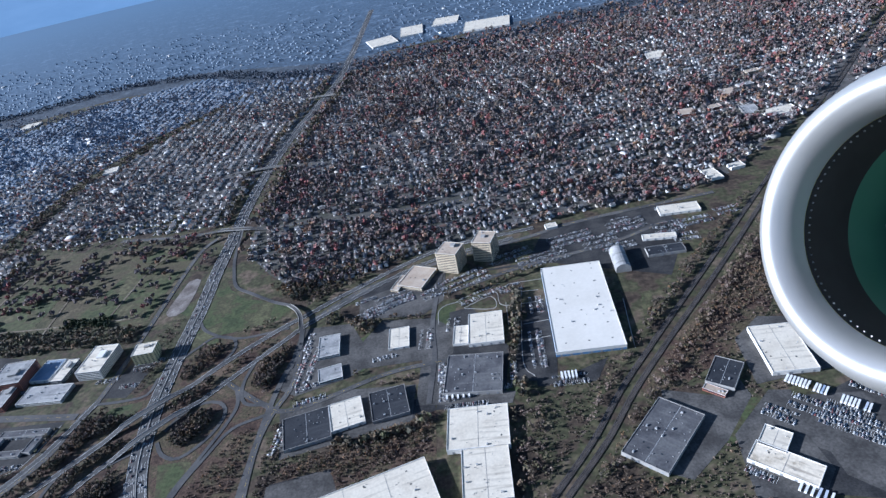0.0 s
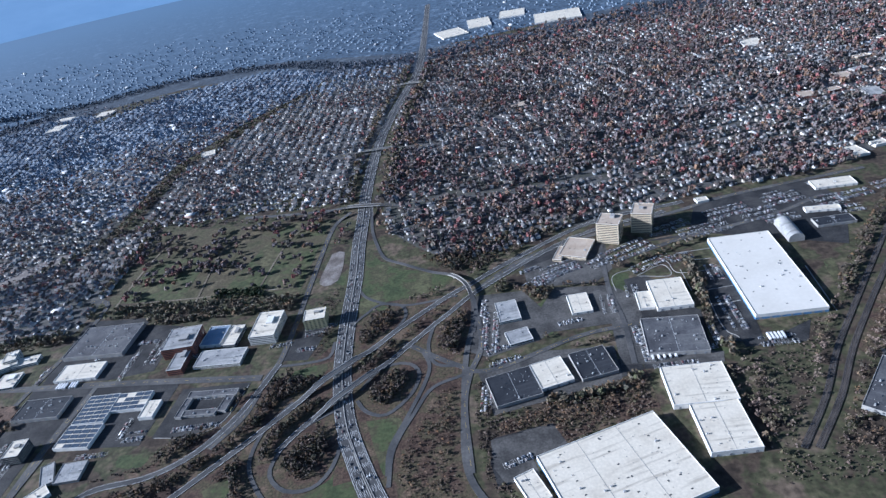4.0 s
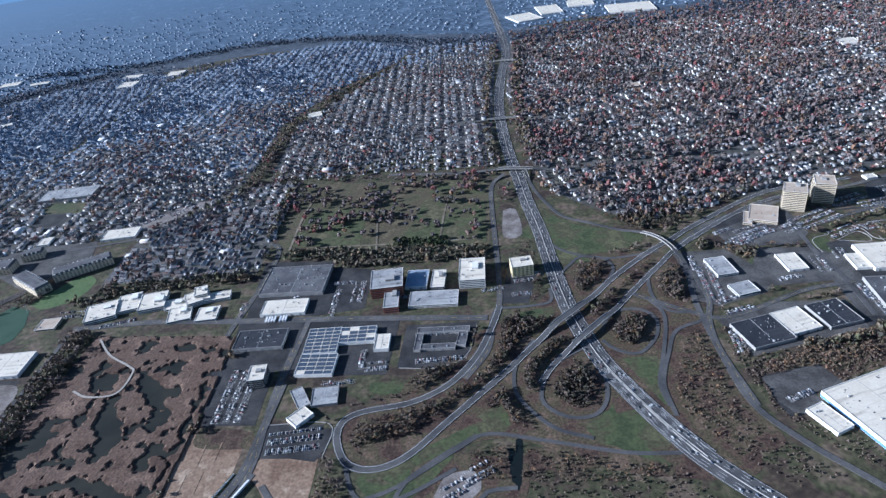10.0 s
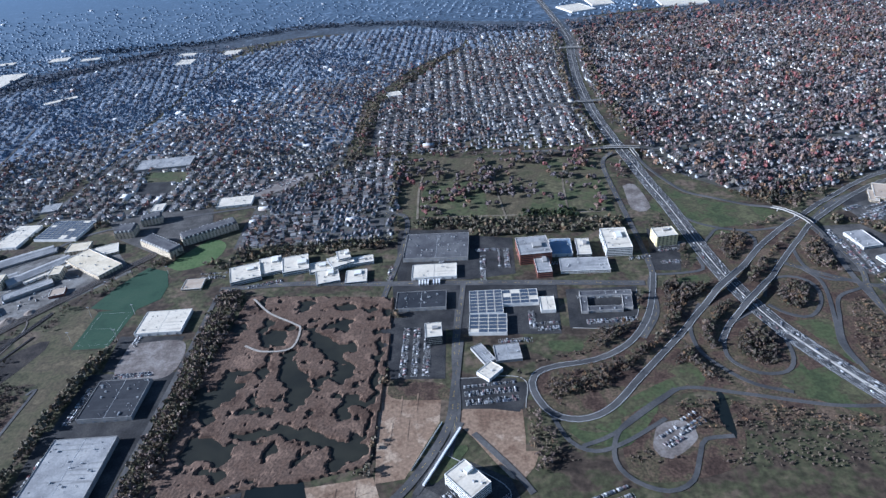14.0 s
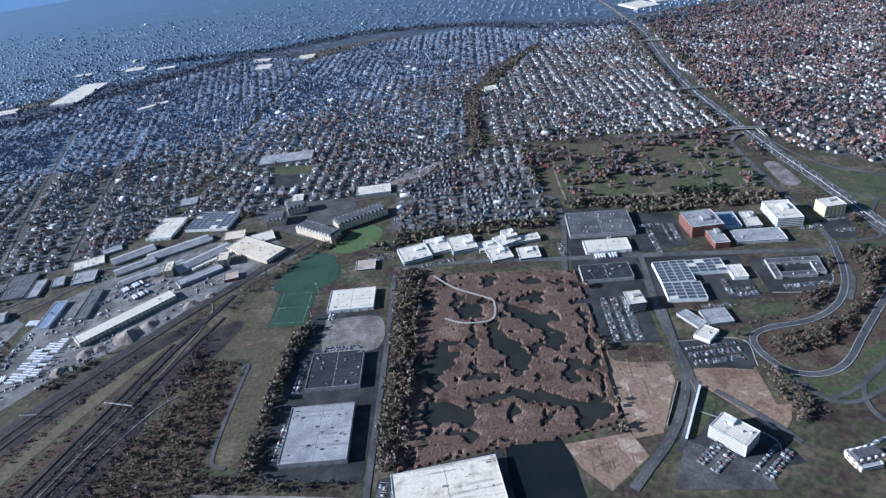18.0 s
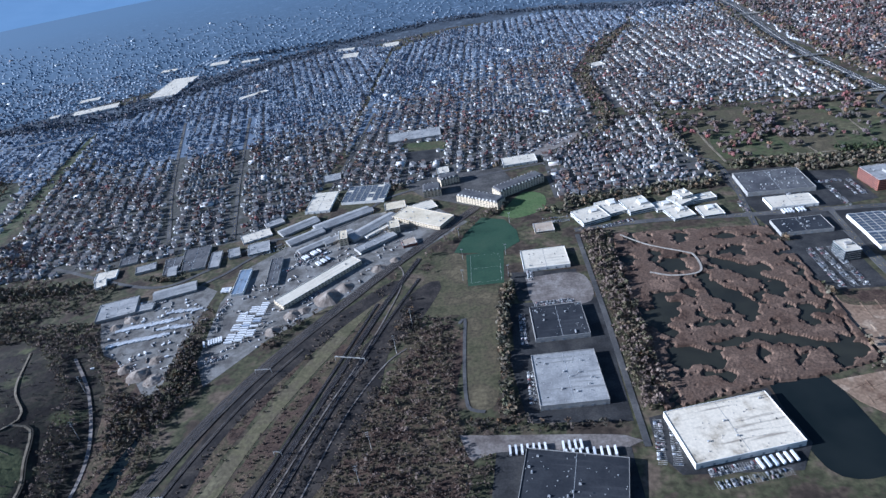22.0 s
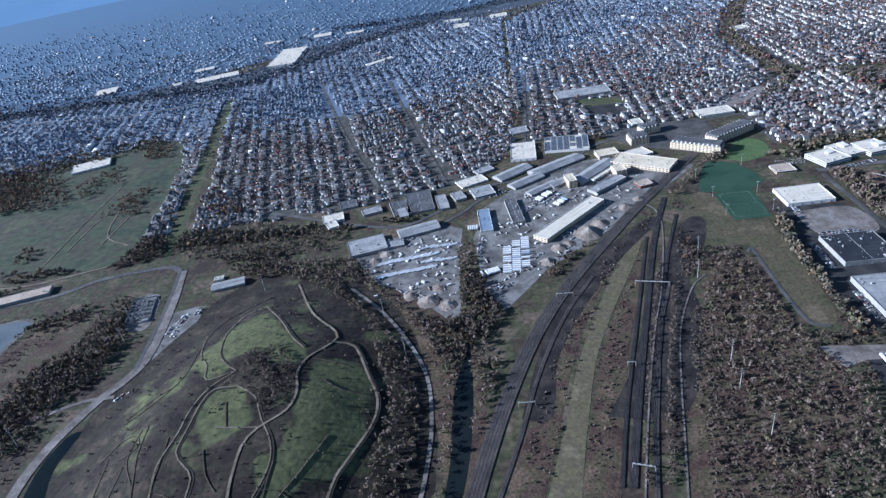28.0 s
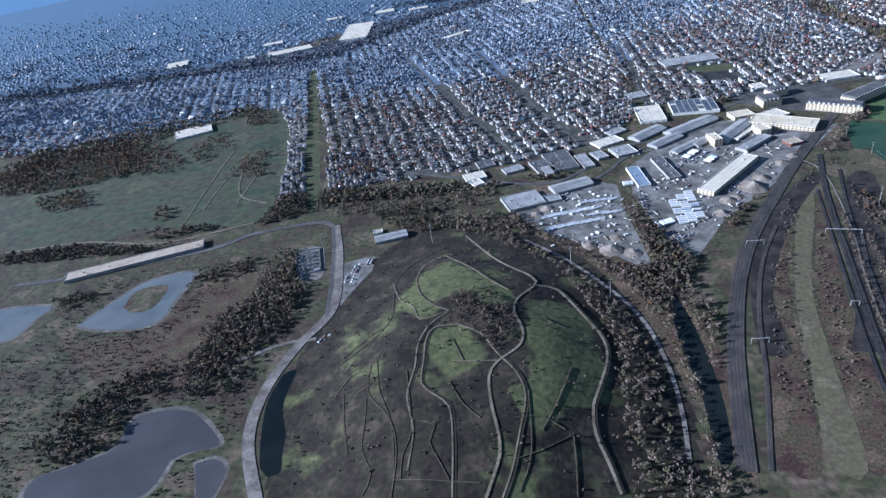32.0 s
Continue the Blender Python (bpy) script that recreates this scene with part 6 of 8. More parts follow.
DISTRICTS = [  # outline, street angle, block length, block depth, trees
    ([(-585, 1300), (-578, 1230), (-545, 1140), (-490, 1070), (-430, 1010), (-340, 1000), (-120, 1065), (100, 1120), (430, 1165), (740, 1450), (1190, 2010), (1500, 2640), (300, 2660), (-540, 2600), (-610, 1900)], 12.0, 190.0, 62.0, 0.85),
    ([(-680, 1330), (-1270, 1370), (-1270, 1800), (-1060, 2250), (-900, 2660), (-600, 2600), (-650, 1900)], 91.0, 220.0, 58.0, 0.7),
    ([(-1500, 925), (-1175, 920), (-1175, 1340), (-1330, 1340), (-1500, 1120)], 2.0, 150.0, 48.0, 0.5),
    ([(-1330, 1380), (-1500, 1140), (-1700, 1110), (-1850, 1075), (-2005, 1090), (-2010, 1400), (-1975, 2500), (-1750, 2770), (-1250, 2900), (-960, 2660), (-1000, 2450), (-1200, 2150), (-1330, 1800)], 88.0, 210.0, 58.0, 0.7),
    ([(-2030, 1070), (-2150, 895), (-2400, 835), (-2738, 815), (-2955, 1790), (-2900, 2020), (-2600, 2420), (-2250, 2700), (-1990, 2620)], 105.0, 210.0, 57.0, 0.65),
    ([(-2788, 830), (-2848, 790), (-3006, 1430), (-3030, 1800), (-2998, 1800)], 103.0, 220.0, 30.0, 0.12),
    ([(-3020, 1450), (-3400, 1330), (-4400, 1250), (-4900, 1700), (-4300, 1920), (-3400, 1970), (-2920, 1980), (-2900, 1830)], 105.0, 210.0, 64.0, 0.6),
    ([(560, 1110), (1250, 2000), (1540, 2600), (1900, 2600), (1300, 1500), (900, 1100)], 52.0, 190.0, 66.0, 0.7),
    ([(-4900, 2120), (-3300, 2180), (-2700, 2600), (-2300, 2960), (-1300, 3120), (-650, 2860), (-650, 4600), (-8000, 4600), (-8000, 2250)], 80.0, 220.0, 84.0, 0.7),
    ([(-500, 2820), (200, 2950), (1400, 3000), (1400, 4600), (-500, 4600)], 12.0, 220.0, 84.0, 0.9),
]


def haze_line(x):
    """How far out the plainly coloured part of the town reaches before the haze-tinted colours start, for an x of the
    plan.
    """
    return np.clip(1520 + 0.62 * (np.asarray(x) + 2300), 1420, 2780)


lots, sheds, yard_trees, street_lines, kerb_cars, shops = [], [], [], [], [], []


def turned_block(p, base, which):
    """Superblocks of the grid whose streets run the other way."""
    a, b = np.array([math.cos(base), math.sin(base)]), np.array([-math.sin(base), math.cos(base)])
    p = p + 45 * np.sin(p[:, ::-1] / 130.0)
    cell = np.floor(p @ a / 420.0) * 7 + np.floor(p @ b / 290.0) * 13
    return (np.mod(cell, 5) < 2.0) == which


for (outline, ang0, length, depth, leafy), which in [(d, w) for d in DISTRICTS for w in (False, True)]:
    ang, base0 = ang0 + 90 * which, radians(ang0)
    t = radians(ang)
    u, v = np.array([math.cos(t), math.sin(t)]), np.array([-math.sin(t), math.cos(t)])
    pts = np.array(outline, float)
    pu, pv = pts @ u, pts @ v
    far_off = pts[:, 1].mean() > 2600
    for r in np.arange(pv.min(), pv.max(), depth):
        bend = rng.uniform(-5, 5)
        start = pu.min() + rng.uniform(0, length) * 0.3
        su = np.arange(pu.min(), pu.max(), 10.0)
        q = su[:, None] * u + (r + bend) * v
        blocked = rng.random(int((pu.max() - pu.min()) / length) + 2) < 0.12      # blocks with no street of their own
        block = ((su - pu.min()) / length).astype(int)
        ok = turned_block(q, base0, which) & in_poly(q[:, 0], q[:, 1], outline) & free(q[:, 0], q[:, 1]) & ~blocked[block]
        street_lines.append((q, ok, v, 3.9))
        pitch = 24.0 if far_off else 11.5 if depth < 60 else 13.5
        for side in (-1, 1):
            hu = np.arange(pu.min() + 5, pu.max(), pitch)
            hu = hu + rng.uniform(-2.5, 2.5, len(hu))
            hb = ((hu - pu.min()) / length).astype(int)
            hv = r + bend + side * (depth * 0.25 + rng.uniform(-4.5, 6, len(hu)))
            p = hu[:, None] * u + hv[:, None] * v
            thin = np.clip(0.75 - (p[:, 1] - 2700) / 2200, 0.0, 1.0) if far_off else np.ones(len(hu))
            keep = (rng.random(len(hu)) < thin) & (np.mod(hu - pu.min(), length) > 9) & (rng.random(len(hu)) < 0.87) & turned_block(p, base0, which) & in_poly(p[:, 0], p[:, 1], outline) & free(p[:, 0], p[:, 1])
            big = keep & (rng.random(len(hu)) < 0.009)
            shops.append(np.stack([p[big, 0], p[big, 1], np.full(int(big.sum()), t)], 1))
            keep &= ~big
            k = int(keep.sum())
            lots.append(np.stack([p[keep, 0], p[keep, 1], np.full(k, t + (0 if side < 0 else math.pi)) + np.where(rng.random(k) < 0.16, math.pi / 2, 0) + rng.uniform(-0.05, 0.05, k)], 1))
            if not far_off:
                gk = keep & (rng.random(len(hu)) < 0.55)
                gp = p[gk] + u * 3.5 + v * side * depth * 0.17
                sheds.append(np.stack([gp[:, 0], gp[:, 1], np.full(len(gp), t)], 1))
                ck = turned_block(p, base0, which) & in_poly(p[:, 0], p[:, 1], outline) & free(p[:, 0], p[:, 1]) & (rng.random(len(hu)) < 0.28)
                cp = hu[ck][:, None] * u + (r + bend + side * 2.4) * v + u * rng.uniform(-4, 4, int(ck.sum()))[:, None]
                kerb_cars.append(np.stack([cp[:, 0], cp[:, 1], np.full(len(cp), t)], 1))
            for back in (0.42, 0.10):
                tu = np.arange(pu.min(), pu.max(), 20.0 if far_off else 6.8 if leafy > 0.8 else 9.0)
                tu = tu + rng.uniform(-4, 4, len(tu))
                tv = r + bend + side * (depth * back + rng.uniform(-9, 9, len(tu)))
                tq = tu[:, None] * u + tv[:, None] * v
                clump = 0.5 + 0.5 * np.sin(tq[:, 0] * 0.011 + 2 * np.sin(tq[:, 1] * 0.006)) * np.cos(tq[:, 1] * 0.013)
                chance = leafy * (0.25 + 1.1 * clump ** 1.5) * (1.0 if back > 0.3 else 0.5)
                chance = chance * np.clip(1.2 - (tq[:, 1] - 2700) / 1500, 0.0, 1.0) if far_off else chance
                tk = (rng.random(len(tu)) < chance) & turned_block(tq, base0, which) & in_poly(tq[:, 0], tq[:, 1], outline) & free(tq[:, 0], tq[:, 1])
                yard_trees.append(tq[tk])
    for cu in np.arange(pu.min(), pu.max(), length):
        sv = np.arange(pv.min(), pv.max(), 10.0)
        q = cu * u + sv[:, None] * v
        ok = turned_block(q, base0, which) & in_poly(q[:, 0], q[:, 1], outline) & free(q[:, 0], q[:, 1])
        street_lines.append((q, ok, u, 4.2))
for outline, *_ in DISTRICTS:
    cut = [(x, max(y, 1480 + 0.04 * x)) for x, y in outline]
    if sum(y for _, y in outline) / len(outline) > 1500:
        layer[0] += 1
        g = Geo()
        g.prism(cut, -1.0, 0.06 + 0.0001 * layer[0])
        solid("residential_ground", g.mesh("residential_ground", M["leafy_yards" if max(x for x, _ in outline) > -700 and min(y for _, y in outline) < 1400 else "hazed_yards"]), "grey yards and paving between far houses, some with painted blue haze", "ground", kind="structure")
for outline in ([(-585, 1300), (-578, 1230), (-545, 1140), (-490, 1070), (-430, 1010), (-120, 1075), (100, 1130), (430, 1175), (740, 1450), (760, 1530), (-600, 1500)], [(-1500, 925), (-1175, 920), (-1175, 1340), (-1330, 1340), (-1330, 1470), (-1990, 1480), (-2005, 1095), (-1850, 1080), (-1500, 1125)],
                [(-2030, 1075), (-2150, 900), (-2400, 840), (-2690, 835), (-2830, 1480), (-2020, 1480)]):
    layer[0] += 1
    solid("residential_ground", Geo().prism(outline, -1.0, 0.06 + 0.0001 * layer[0]).mesh("residential_ground", M["yards"]), "grey green yards and driveways between the houses", "ground", kind="structure")
sv_ = []
for k, (q, ok, side, half) in enumerate(street_lines):
    z = 0.12 if half < 4.1 else 0.18
    good = np.nonzero(ok[:-1] & ok[1:])[0]
    base = len(sv_) * 4
    for i in good:
        a, b, o = q[i], q[i + 1], side * half
        sv_.append([(a[0] - o[0], a[1] - o[1], z), (b[0] - o[0], b[1] - o[1], z), (b[0] + o[0], b[1] + o[1], z), (a[0] + o[0], a[1] + o[1], z)])
sv_ = np.array(sv_)
# all strips face upwards
d1, d2 = sv_[:, 1] - sv_[:, 0], sv_[:, 3] - sv_[:, 0]
down = d1[:, 0] * d2[:, 1] - d1[:, 1] * d2[:, 0] < 0
sv_[down] = sv_[down][:, ::-1]
stuff("residential_streets", sv_.reshape(-1, 3), np.arange(len(sv_) * 4).reshape(-1, 4), [M["street"]], None, np.zeros(len(sv_)), "grid of narrow grey residential streets", "street")
lots = np.concatenate(lots)
homes = np.zeros_like(taken)
hi_ = np.clip(((lots[:, 0] - MX) / CELL).astype(int), 1, NX - 2)
hj_ = np.clip(((lots[:, 1] - MY) / CELL).astype(int), 1, NY - 2)
for di in (-1, 0, 1):
    for dj in (-1, 0, 1):
        homes[hj_ + dj, hi_ + di] = 1
# the 260 houses of the near rows are things of their own
near = (lots[:, 0] > -1500) & (lots[:, 0] < -1170) & (lots[:, 1] < 1345)
order = np.argsort(np.where(near, lots[:, 1], 1e9))
chosen = np.zeros(len(lots), bool)
chosen[order[: min(260, int(near.sum()))]] = True


def gable_house(wide, deep, eaves, ridge, porch):
    ob = thing("house", pose(0, 0, 0), "small detached house with pale siding and a grey gabled roof", "house", "houses by the cemetery")
    a, b, e = wide / 2, deep / 2, 0.5
    g = Geo()
    g.face([(-a, -b, 0), (a, -b, 0), (a, -b, eaves), (0, -b, ridge), (-a, -b, eaves)])
    g.face([(a, b, 0), (-a, b, 0), (-a, b, eaves), (0, b, ridge), (a, b, eaves)])
    g.face([(a, -b, 0), (a, b, 0), (a, b, eaves), (a, -b, eaves)])
    g.face([(-a, b, 0), (-a, -b, 0), (-a, -b, eaves), (-a, b, eaves)])
    part("house_wall", g.mesh("house_wall", M["house_wall_one"]), ob)
    for s in (-1, 1):
        g = Geo()
        p = [(s * (a + e), -b - e, eaves - 0.3), (0, -b - e, ridge + 0.12), (0, b + e, ridge + 0.12), (s * (a + e), b + e, eaves - 0.3)]
        p = p if s < 0 else p[::-1]
        g.face(p)
        g.face([(x, y, z - 0.2) for x, y, z in p[::-1]])
        slope = part("roof_slope", g.mesh("roof_slope", M["house_roof_one"]), ob)
    part("chimney", Geo().box(a * 0.3, a * 0.3 + 0.9, 0.5, 1.4, eaves, ridge + 1.0).mesh("chimney", M["wall_brick"]), slope, "brick chimney")
    if porch:
        part("porch_roof", Geo().box(-a, a, -b - 2.2, -b, 2.6, 2.85).mesh("porch_roof", M["house_roof_one"]), ob)
    return ob


kinds = [gable_house(8.2, 11.5, 5.6, 8.6, True), gable_house(9.5, 10.5, 5.2, 8.4, False), gable_house(7.6, 13.0, 6.0, 9.0, True)]
first = [True, True, True]
for i in np.nonzero(chosen)[0]:
    k = int(rng.integers(3))
    m = Matrix.Translation((lots[i, 0], lots[i, 1], 0)) @ Matrix.Rotation(lots[i, 2], 4, "Z")
    if first[k]:
        kinds[k].matrix_basis, first[k] = m, False
    else:
        copy_thing(kinds[k], m)
for where, wall, roof, label in ((lots[:, 1] < haze_line(lots[:, 0]) + rng.uniform(-160, 160, len(lots)), "house_wall", "house_roof", "dense rows of small gabled houses along the streets"), (lots[:, 1] < 2850, "house_wall_far", "house_roof_far", "far rows of small houses with blue haze painted into their colours"),
                                 (lots[:, 1] >= 2850, "house_wall_deep", "house_roof_deep", "distant scattered houses, low in contrast and blue with painted haze")):
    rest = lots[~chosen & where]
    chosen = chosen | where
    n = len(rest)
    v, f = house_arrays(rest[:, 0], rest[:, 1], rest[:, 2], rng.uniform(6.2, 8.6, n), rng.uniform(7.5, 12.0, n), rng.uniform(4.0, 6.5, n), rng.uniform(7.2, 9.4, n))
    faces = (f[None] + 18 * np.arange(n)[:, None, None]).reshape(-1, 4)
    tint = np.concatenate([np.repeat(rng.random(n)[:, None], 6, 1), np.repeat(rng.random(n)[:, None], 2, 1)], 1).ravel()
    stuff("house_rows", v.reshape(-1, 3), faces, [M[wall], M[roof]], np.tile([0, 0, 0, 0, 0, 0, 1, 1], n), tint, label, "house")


def box_arrays(arr, w, d, h):
    n, zero = len(arr), np.zeros(len(arr))
    local = [(-w / 2, -d / 2, zero), (w / 2, -d / 2, zero), (w / 2, d / 2, zero), (-w / 2, d / 2, zero), (-w / 2, -d / 2, h), (w / 2, -d / 2, h), (w / 2, d / 2, h), (-w / 2, d / 2, h)]
    c, s = np.cos(arr[:, 2]), np.sin(arr[:, 2])
    v = np.stack([np.stack([arr[:, 0] + x * c - y * s, arr[:, 1] + x * s + y * c, z + zero], 1) for x, y, z in local], 1)
    f = np.array([(0, 1, 5, 4), (1, 2, 6, 5), (2, 3, 7, 6), (3, 0, 4, 7), (4, 5, 6, 7)])
    return v.reshape(-1, 3), (f[None] + 8 * np.arange(n)[:, None, None]).reshape(-1, 4), np.tile([0, 0, 0, 0, 1], n), np.repeat(rng.random(n), 5)


sheds = np.concatenate(sheds)
n = len(sheds)
stuff("garages", *box_arrays(sheds, rng.uniform(3.2, 5.5, n), rng.uniform(3.5, 6.5, n), rng.uniform(2.4, 3.4, n))[:2], [M["house_wall"], M["flat_roof"]], np.tile([0, 0, 0, 0, 1], n), np.repeat(rng.random(n), 5), "small garages and sheds behind the houses", "garage")
shops = np.concatenate(shops)
n = len(shops)
stuff("shops", *box_arrays(shops, rng.uniform(12, 34, n), rng.uniform(10, 22, n), rng.uniform(4, 9, n))[:2], [M["house_wall"], M["flat_roof"]], np.tile([0, 0, 0, 0, 1], n), np.repeat(rng.random(n), 5), "flat-roofed shops and schools among the houses", "building")

# ---- the marsh: reed beds round open pools ----
MARSH = [(-1419, 753), (-1160, 722), (-1156, 559), (-1164, 388), (-1167, 366), (-1243, 347), (-1320, 340), (-1449, 312), (-1445, 420), (-1434, 600)]
claim_poly(MARSH)
solid("marsh_water", Geo().prism(MARSH, -1.0, 0.2).mesh("marsh_water", M["marsh_water"]), "dark shallow water of the marsh", "marsh", kind="structure")
step = 2.6
mx, my = np.arange(-1452, -1150, step), np.arange(310, 756, step)
gx, gy = np.meshgrid(mx, my)
inside = in_poly(gx, gy, MARSH)
reed, wx, wy = np.zeros(gx.shape), gx.copy(), gy.copy()
for j in range(gx.shape[0]):
    for i in range(gx.shape[1]):
        if inside[j, i]:
            x, y = gx[j, i], gy[j, i]
            w1, w2 = 18 * noise.noise((x * 0.02, y * 0.02, 1)), 18 * noise.noise((x * 0.02, y * 0.02, 9))
            wx[j, i], wy[j, i] = x + 0.35 * w1 + 12 * noise.noise((x * 0.07, y * 0.07, 3)), y + 0.35 * w2 + 12 * noise.noise((x * 0.07, y * 0.07, 5))
            hole = noise.noise((x * 0.045, y * 0.05, 4)) + 0.3 * noise.noise((x * 0.13, y * 0.13, 2))
            reed[j, i] = 0.30 - max(0.0, hole - 0.17) * 1.6
wet = np.zeros(gx.shape)
for pool in POOLS:
    wet = np.maximum(wet, in_poly(wx, wy, pool) * 1.0)
for _ in range(2):
    wet = (wet + np.roll(wet, 1, 0) + np.roll(wet, -1, 0) + np.roll(wet, 1, 1) + np.roll(wet, -1, 1)) / 5
reed = np.minimum(reed, 0.62 - wet)
g = Geo()
for j in range(gx.shape[0]):
    for i in range(gx.shape[1]):
        h = reed[j, i]
        z = -0.4 if not inside[j, i] or h < 0 else min(2.8, 0.3 + h * 16) + 0.35 * noise.noise((gx[j, i] * 0.3, gy[j, i] * 0.3, 0))
        g.v.append((gx[j, i], gy[j, i], z))
nx = gx.shape[1]
for j in range(gx.shape[0] - 1):
    for i in range(nx - 1):
        q = (j * nx + i, j * nx + i + 1, (j + 1) * nx + i + 1, (j + 1) * nx + i)
        if max(g.v[k][2] for k in q) > 0:
            g.f.append(q)
            g.m.append(0)
tagged(solid("reed_beds", g.mesh("reed_beds", M["reed"]), "reddish brown reed beds cut by dark creeks", "reeds"), kind="stuff")
walk_line = glide([(-1408, 740), (-1370, 696), (-1321, 662), (-1307, 646), (-1313, 599), (-1357, 595), (-1389, 611)], 5)
boardwalk = solid("boardwalk", ribbon(Geo(), walk_line, -1.7, 1.7, lambda x, y: 3.7, 0.35).mesh("boardwalk", M["plank"]), "pale timber boardwalk over the reeds", "boardwalk")
for q in walk_line[::3]:
    part("post", Geo().cyl(q[0], q[1], -0.3, 3.4, 0.25, n=6).mesh("post", M["bark"]), boardwalk)

# ---- paths over the hill ----
HILL_PATHS = [
    [(-2437, 566), (-2386, 457), (-2337, 398), (-2335, 369), (-2361, 330), (-2367, 296), (-2359, 260), (-2364, 227), (-2393, 199), (-2404, 172), (-2402, 127), (-2397, 94), (-2396, 65), (-2406, 33), (-2412, 17)],
    [(-2335, 369), (-2304, 363), (-2277, 304), (-2259, 260), (-2260, 216), (-2279, 163), (-2290, 135), (-2294, 97), (-2286, 58), (-2281, 27)],
    [(-2468, 487), (-2495, 474), (-2510, 423), (-2497, 358), (-2475, 325), (-2455, 309)],
    [(-2468, 487), (-2429, 434), (-2395, 379), (-2372, 353)],
    [(-2455, 309), (-2480, 282), (-2493, 243), (-2494, 201), (-2500, 154), (-2489, 102), (-2492, 53)],
    [(-2550, 429), (-2532, 367), (-2507, 331), (-2493, 296), (-2455, 309)],
    [(-2443, 277), (-2413, 255), (-2393, 215), (-2371, 177), (-2364, 140), (-2374, 92), (-2385, 46), (-2396, 17)],
    [(-2443, 277), (-2473, 275), (-2483, 253), (-2484, 210), (-2484, 171), (-2467, 151), (-2450, 131), (-2445, 82), (-2445, 18)],
    [(-2448, 206), (-2421, 203), (-2393, 201)],
    [(-2603, 250), (-2573, 267), (-2538, 314), (-2545, 425), (-2524, 479), (-2470, 528)],
    [(-2587, 189), (-2577, 140), (-2565, 91)],
    [(-2554, 223), (-2550, 172), (-2517, 121), (-2506, 75), (-2508, 26)],
    [(-2449, 249), (-2434, 204)],
    [(-2598, 185), (-2580, 215), (-2556, 213), (-2545, 190), (-2566, 179)],
    [(-2331, 285), (-2304, 268), (-2276, 266)],
    [(-2350, 94), (-2326, 142), (-2307, 191)],
    [(-2552, 166), (-2548, 119), (-2548, 93), (-2533, 58), (-2540, 35)],
    [(-2546, 227), (-2536, 173), (-2517, 121), (-2509, 79), (-2507, 46)],
    [(-2504, 197), (-2495, 136), (-2491, 100), (-2499, 70), (-2499, 45)],
    [(-2487, 115), (-2465, 106), (-2470, 85), (-2456, 54), (-2448, 38)],
    [(-2504, 45), (-2451, 37), (-2417, 33)],
    [(-2385, 57), (-2352, 71), (-2318, 92)],
    [(-2318, 94), (-2320, 58), (-2324, 21)],
    [(-2360, 149), (-2364, 68), (-2379, 23)],
    [(-2302, 315), (-2328, 324), (-2354, 328)],
    [(-2451, 172), (-2434, 134), (-2415, 111)],
    [(-2538, 301), (-2569, 285), (-2597, 261)],
    [(-2379, 110), (-2348, 112), (-2326, 98)],
]
for k, p in enumerate(HILL_PATHS):
    road("track" if k < 9 else "trail", 3.2 if k < 2 else 1.8 if k < 9 else 1.4 if k < 16 else 1.0, p)
    if k in (1, 2, 3, 4, 6, 7):
        g = Geo()
        ribbon(g, glide(p, 8), 1.8, 4.2, lambda x, y: gz(x, y) + 0.35, 0.3)
        solid("ditch", g.mesh("ditch", M["ditch"]), "dark drainage ditch beside the hill path", "ditch", kind="structure")

# ---- lines on the sports fields ----
g = Geo()
x0, x1, y0, y1, z = -1680, -1628, 640, 728, 0.42
for a, b, c, d in ((x0, x1, y0, y0 + 0.14), (x0, x1, y1 - 0.14, y1), (x0, x0 + 0.14, y0, y1), (x1 - 0.14, x1, y0, y1), (x0, x1, (y0 + y1) / 2, (y0 + y1) / 2 + 0.14)):
    g.face([(a, c, z), (b, c, z), (b, d, z), (a, d, z)])
solid("field_marking", g.mesh("field_marking", M["paint"]), "white painted lines of the sports field", "field marking", kind="structure")


def flood_light(x, y):
    ob = thing("floodlight", pose(x, y, 0), "tall grey floodlight mast beside the sports field", "floodlight", "floodlights of the sports field")
    part("mast", Geo().cyl(0, 0, 0, 22, 0.3, 0.15, 8).mesh("mast", M["metal_unit"]), ob)
    part("lamp_bar", Geo().box(-2.2, 2.2, -0.3, 0.3, 21, 22.4).mesh("lamp_bar", M["metal_unit"]), ob)


for x, y in ((-1694, 650), (-1694, 720), (-1616, 650), (-1616, 720), (-1700, 800), (-1600, 840)):
    flood_light(x, y)


# ---- the island in the lagoon, and footings on the building sites ----
g = Geo()
n = 26
ring = glide([(-3015, 445), (-3014, 495), (-2968, 510), (-2951, 495), (-2955, 439), (-2985, 427), (-3015, 445)], 6)
n = len(ring)
g.v = [(-2981, 468, 2.0)] + [(x, y, 0.0) for x, y in ring]
g.f = [(0, 1 + i, 1 + (i + 1) % n) for i in range(n)]
solid("island", g.mesh("island", M["ground"]), "small scrubby island in the lagoon", "island", kind="structure")
for k in range(9):
    x, y = -1150 + 11 * (k % 5), 480 - 46 * (k // 5) - 3 * (k % 3)
    w, d = (2.0, 34.0) if k % 2 else (20.0, 2.0)
    ob = solid("footing", Geo().box(-w / 2, w / 2, -d / 2, d / 2, -0.2, 0.3).mesh("footing", M["dirt"]), "long earth footing on the building site", "footing", "footings on the building site")
    ob.matrix_basis = pose(x + 8, y - 10, 0.15, 0, 0, -2)
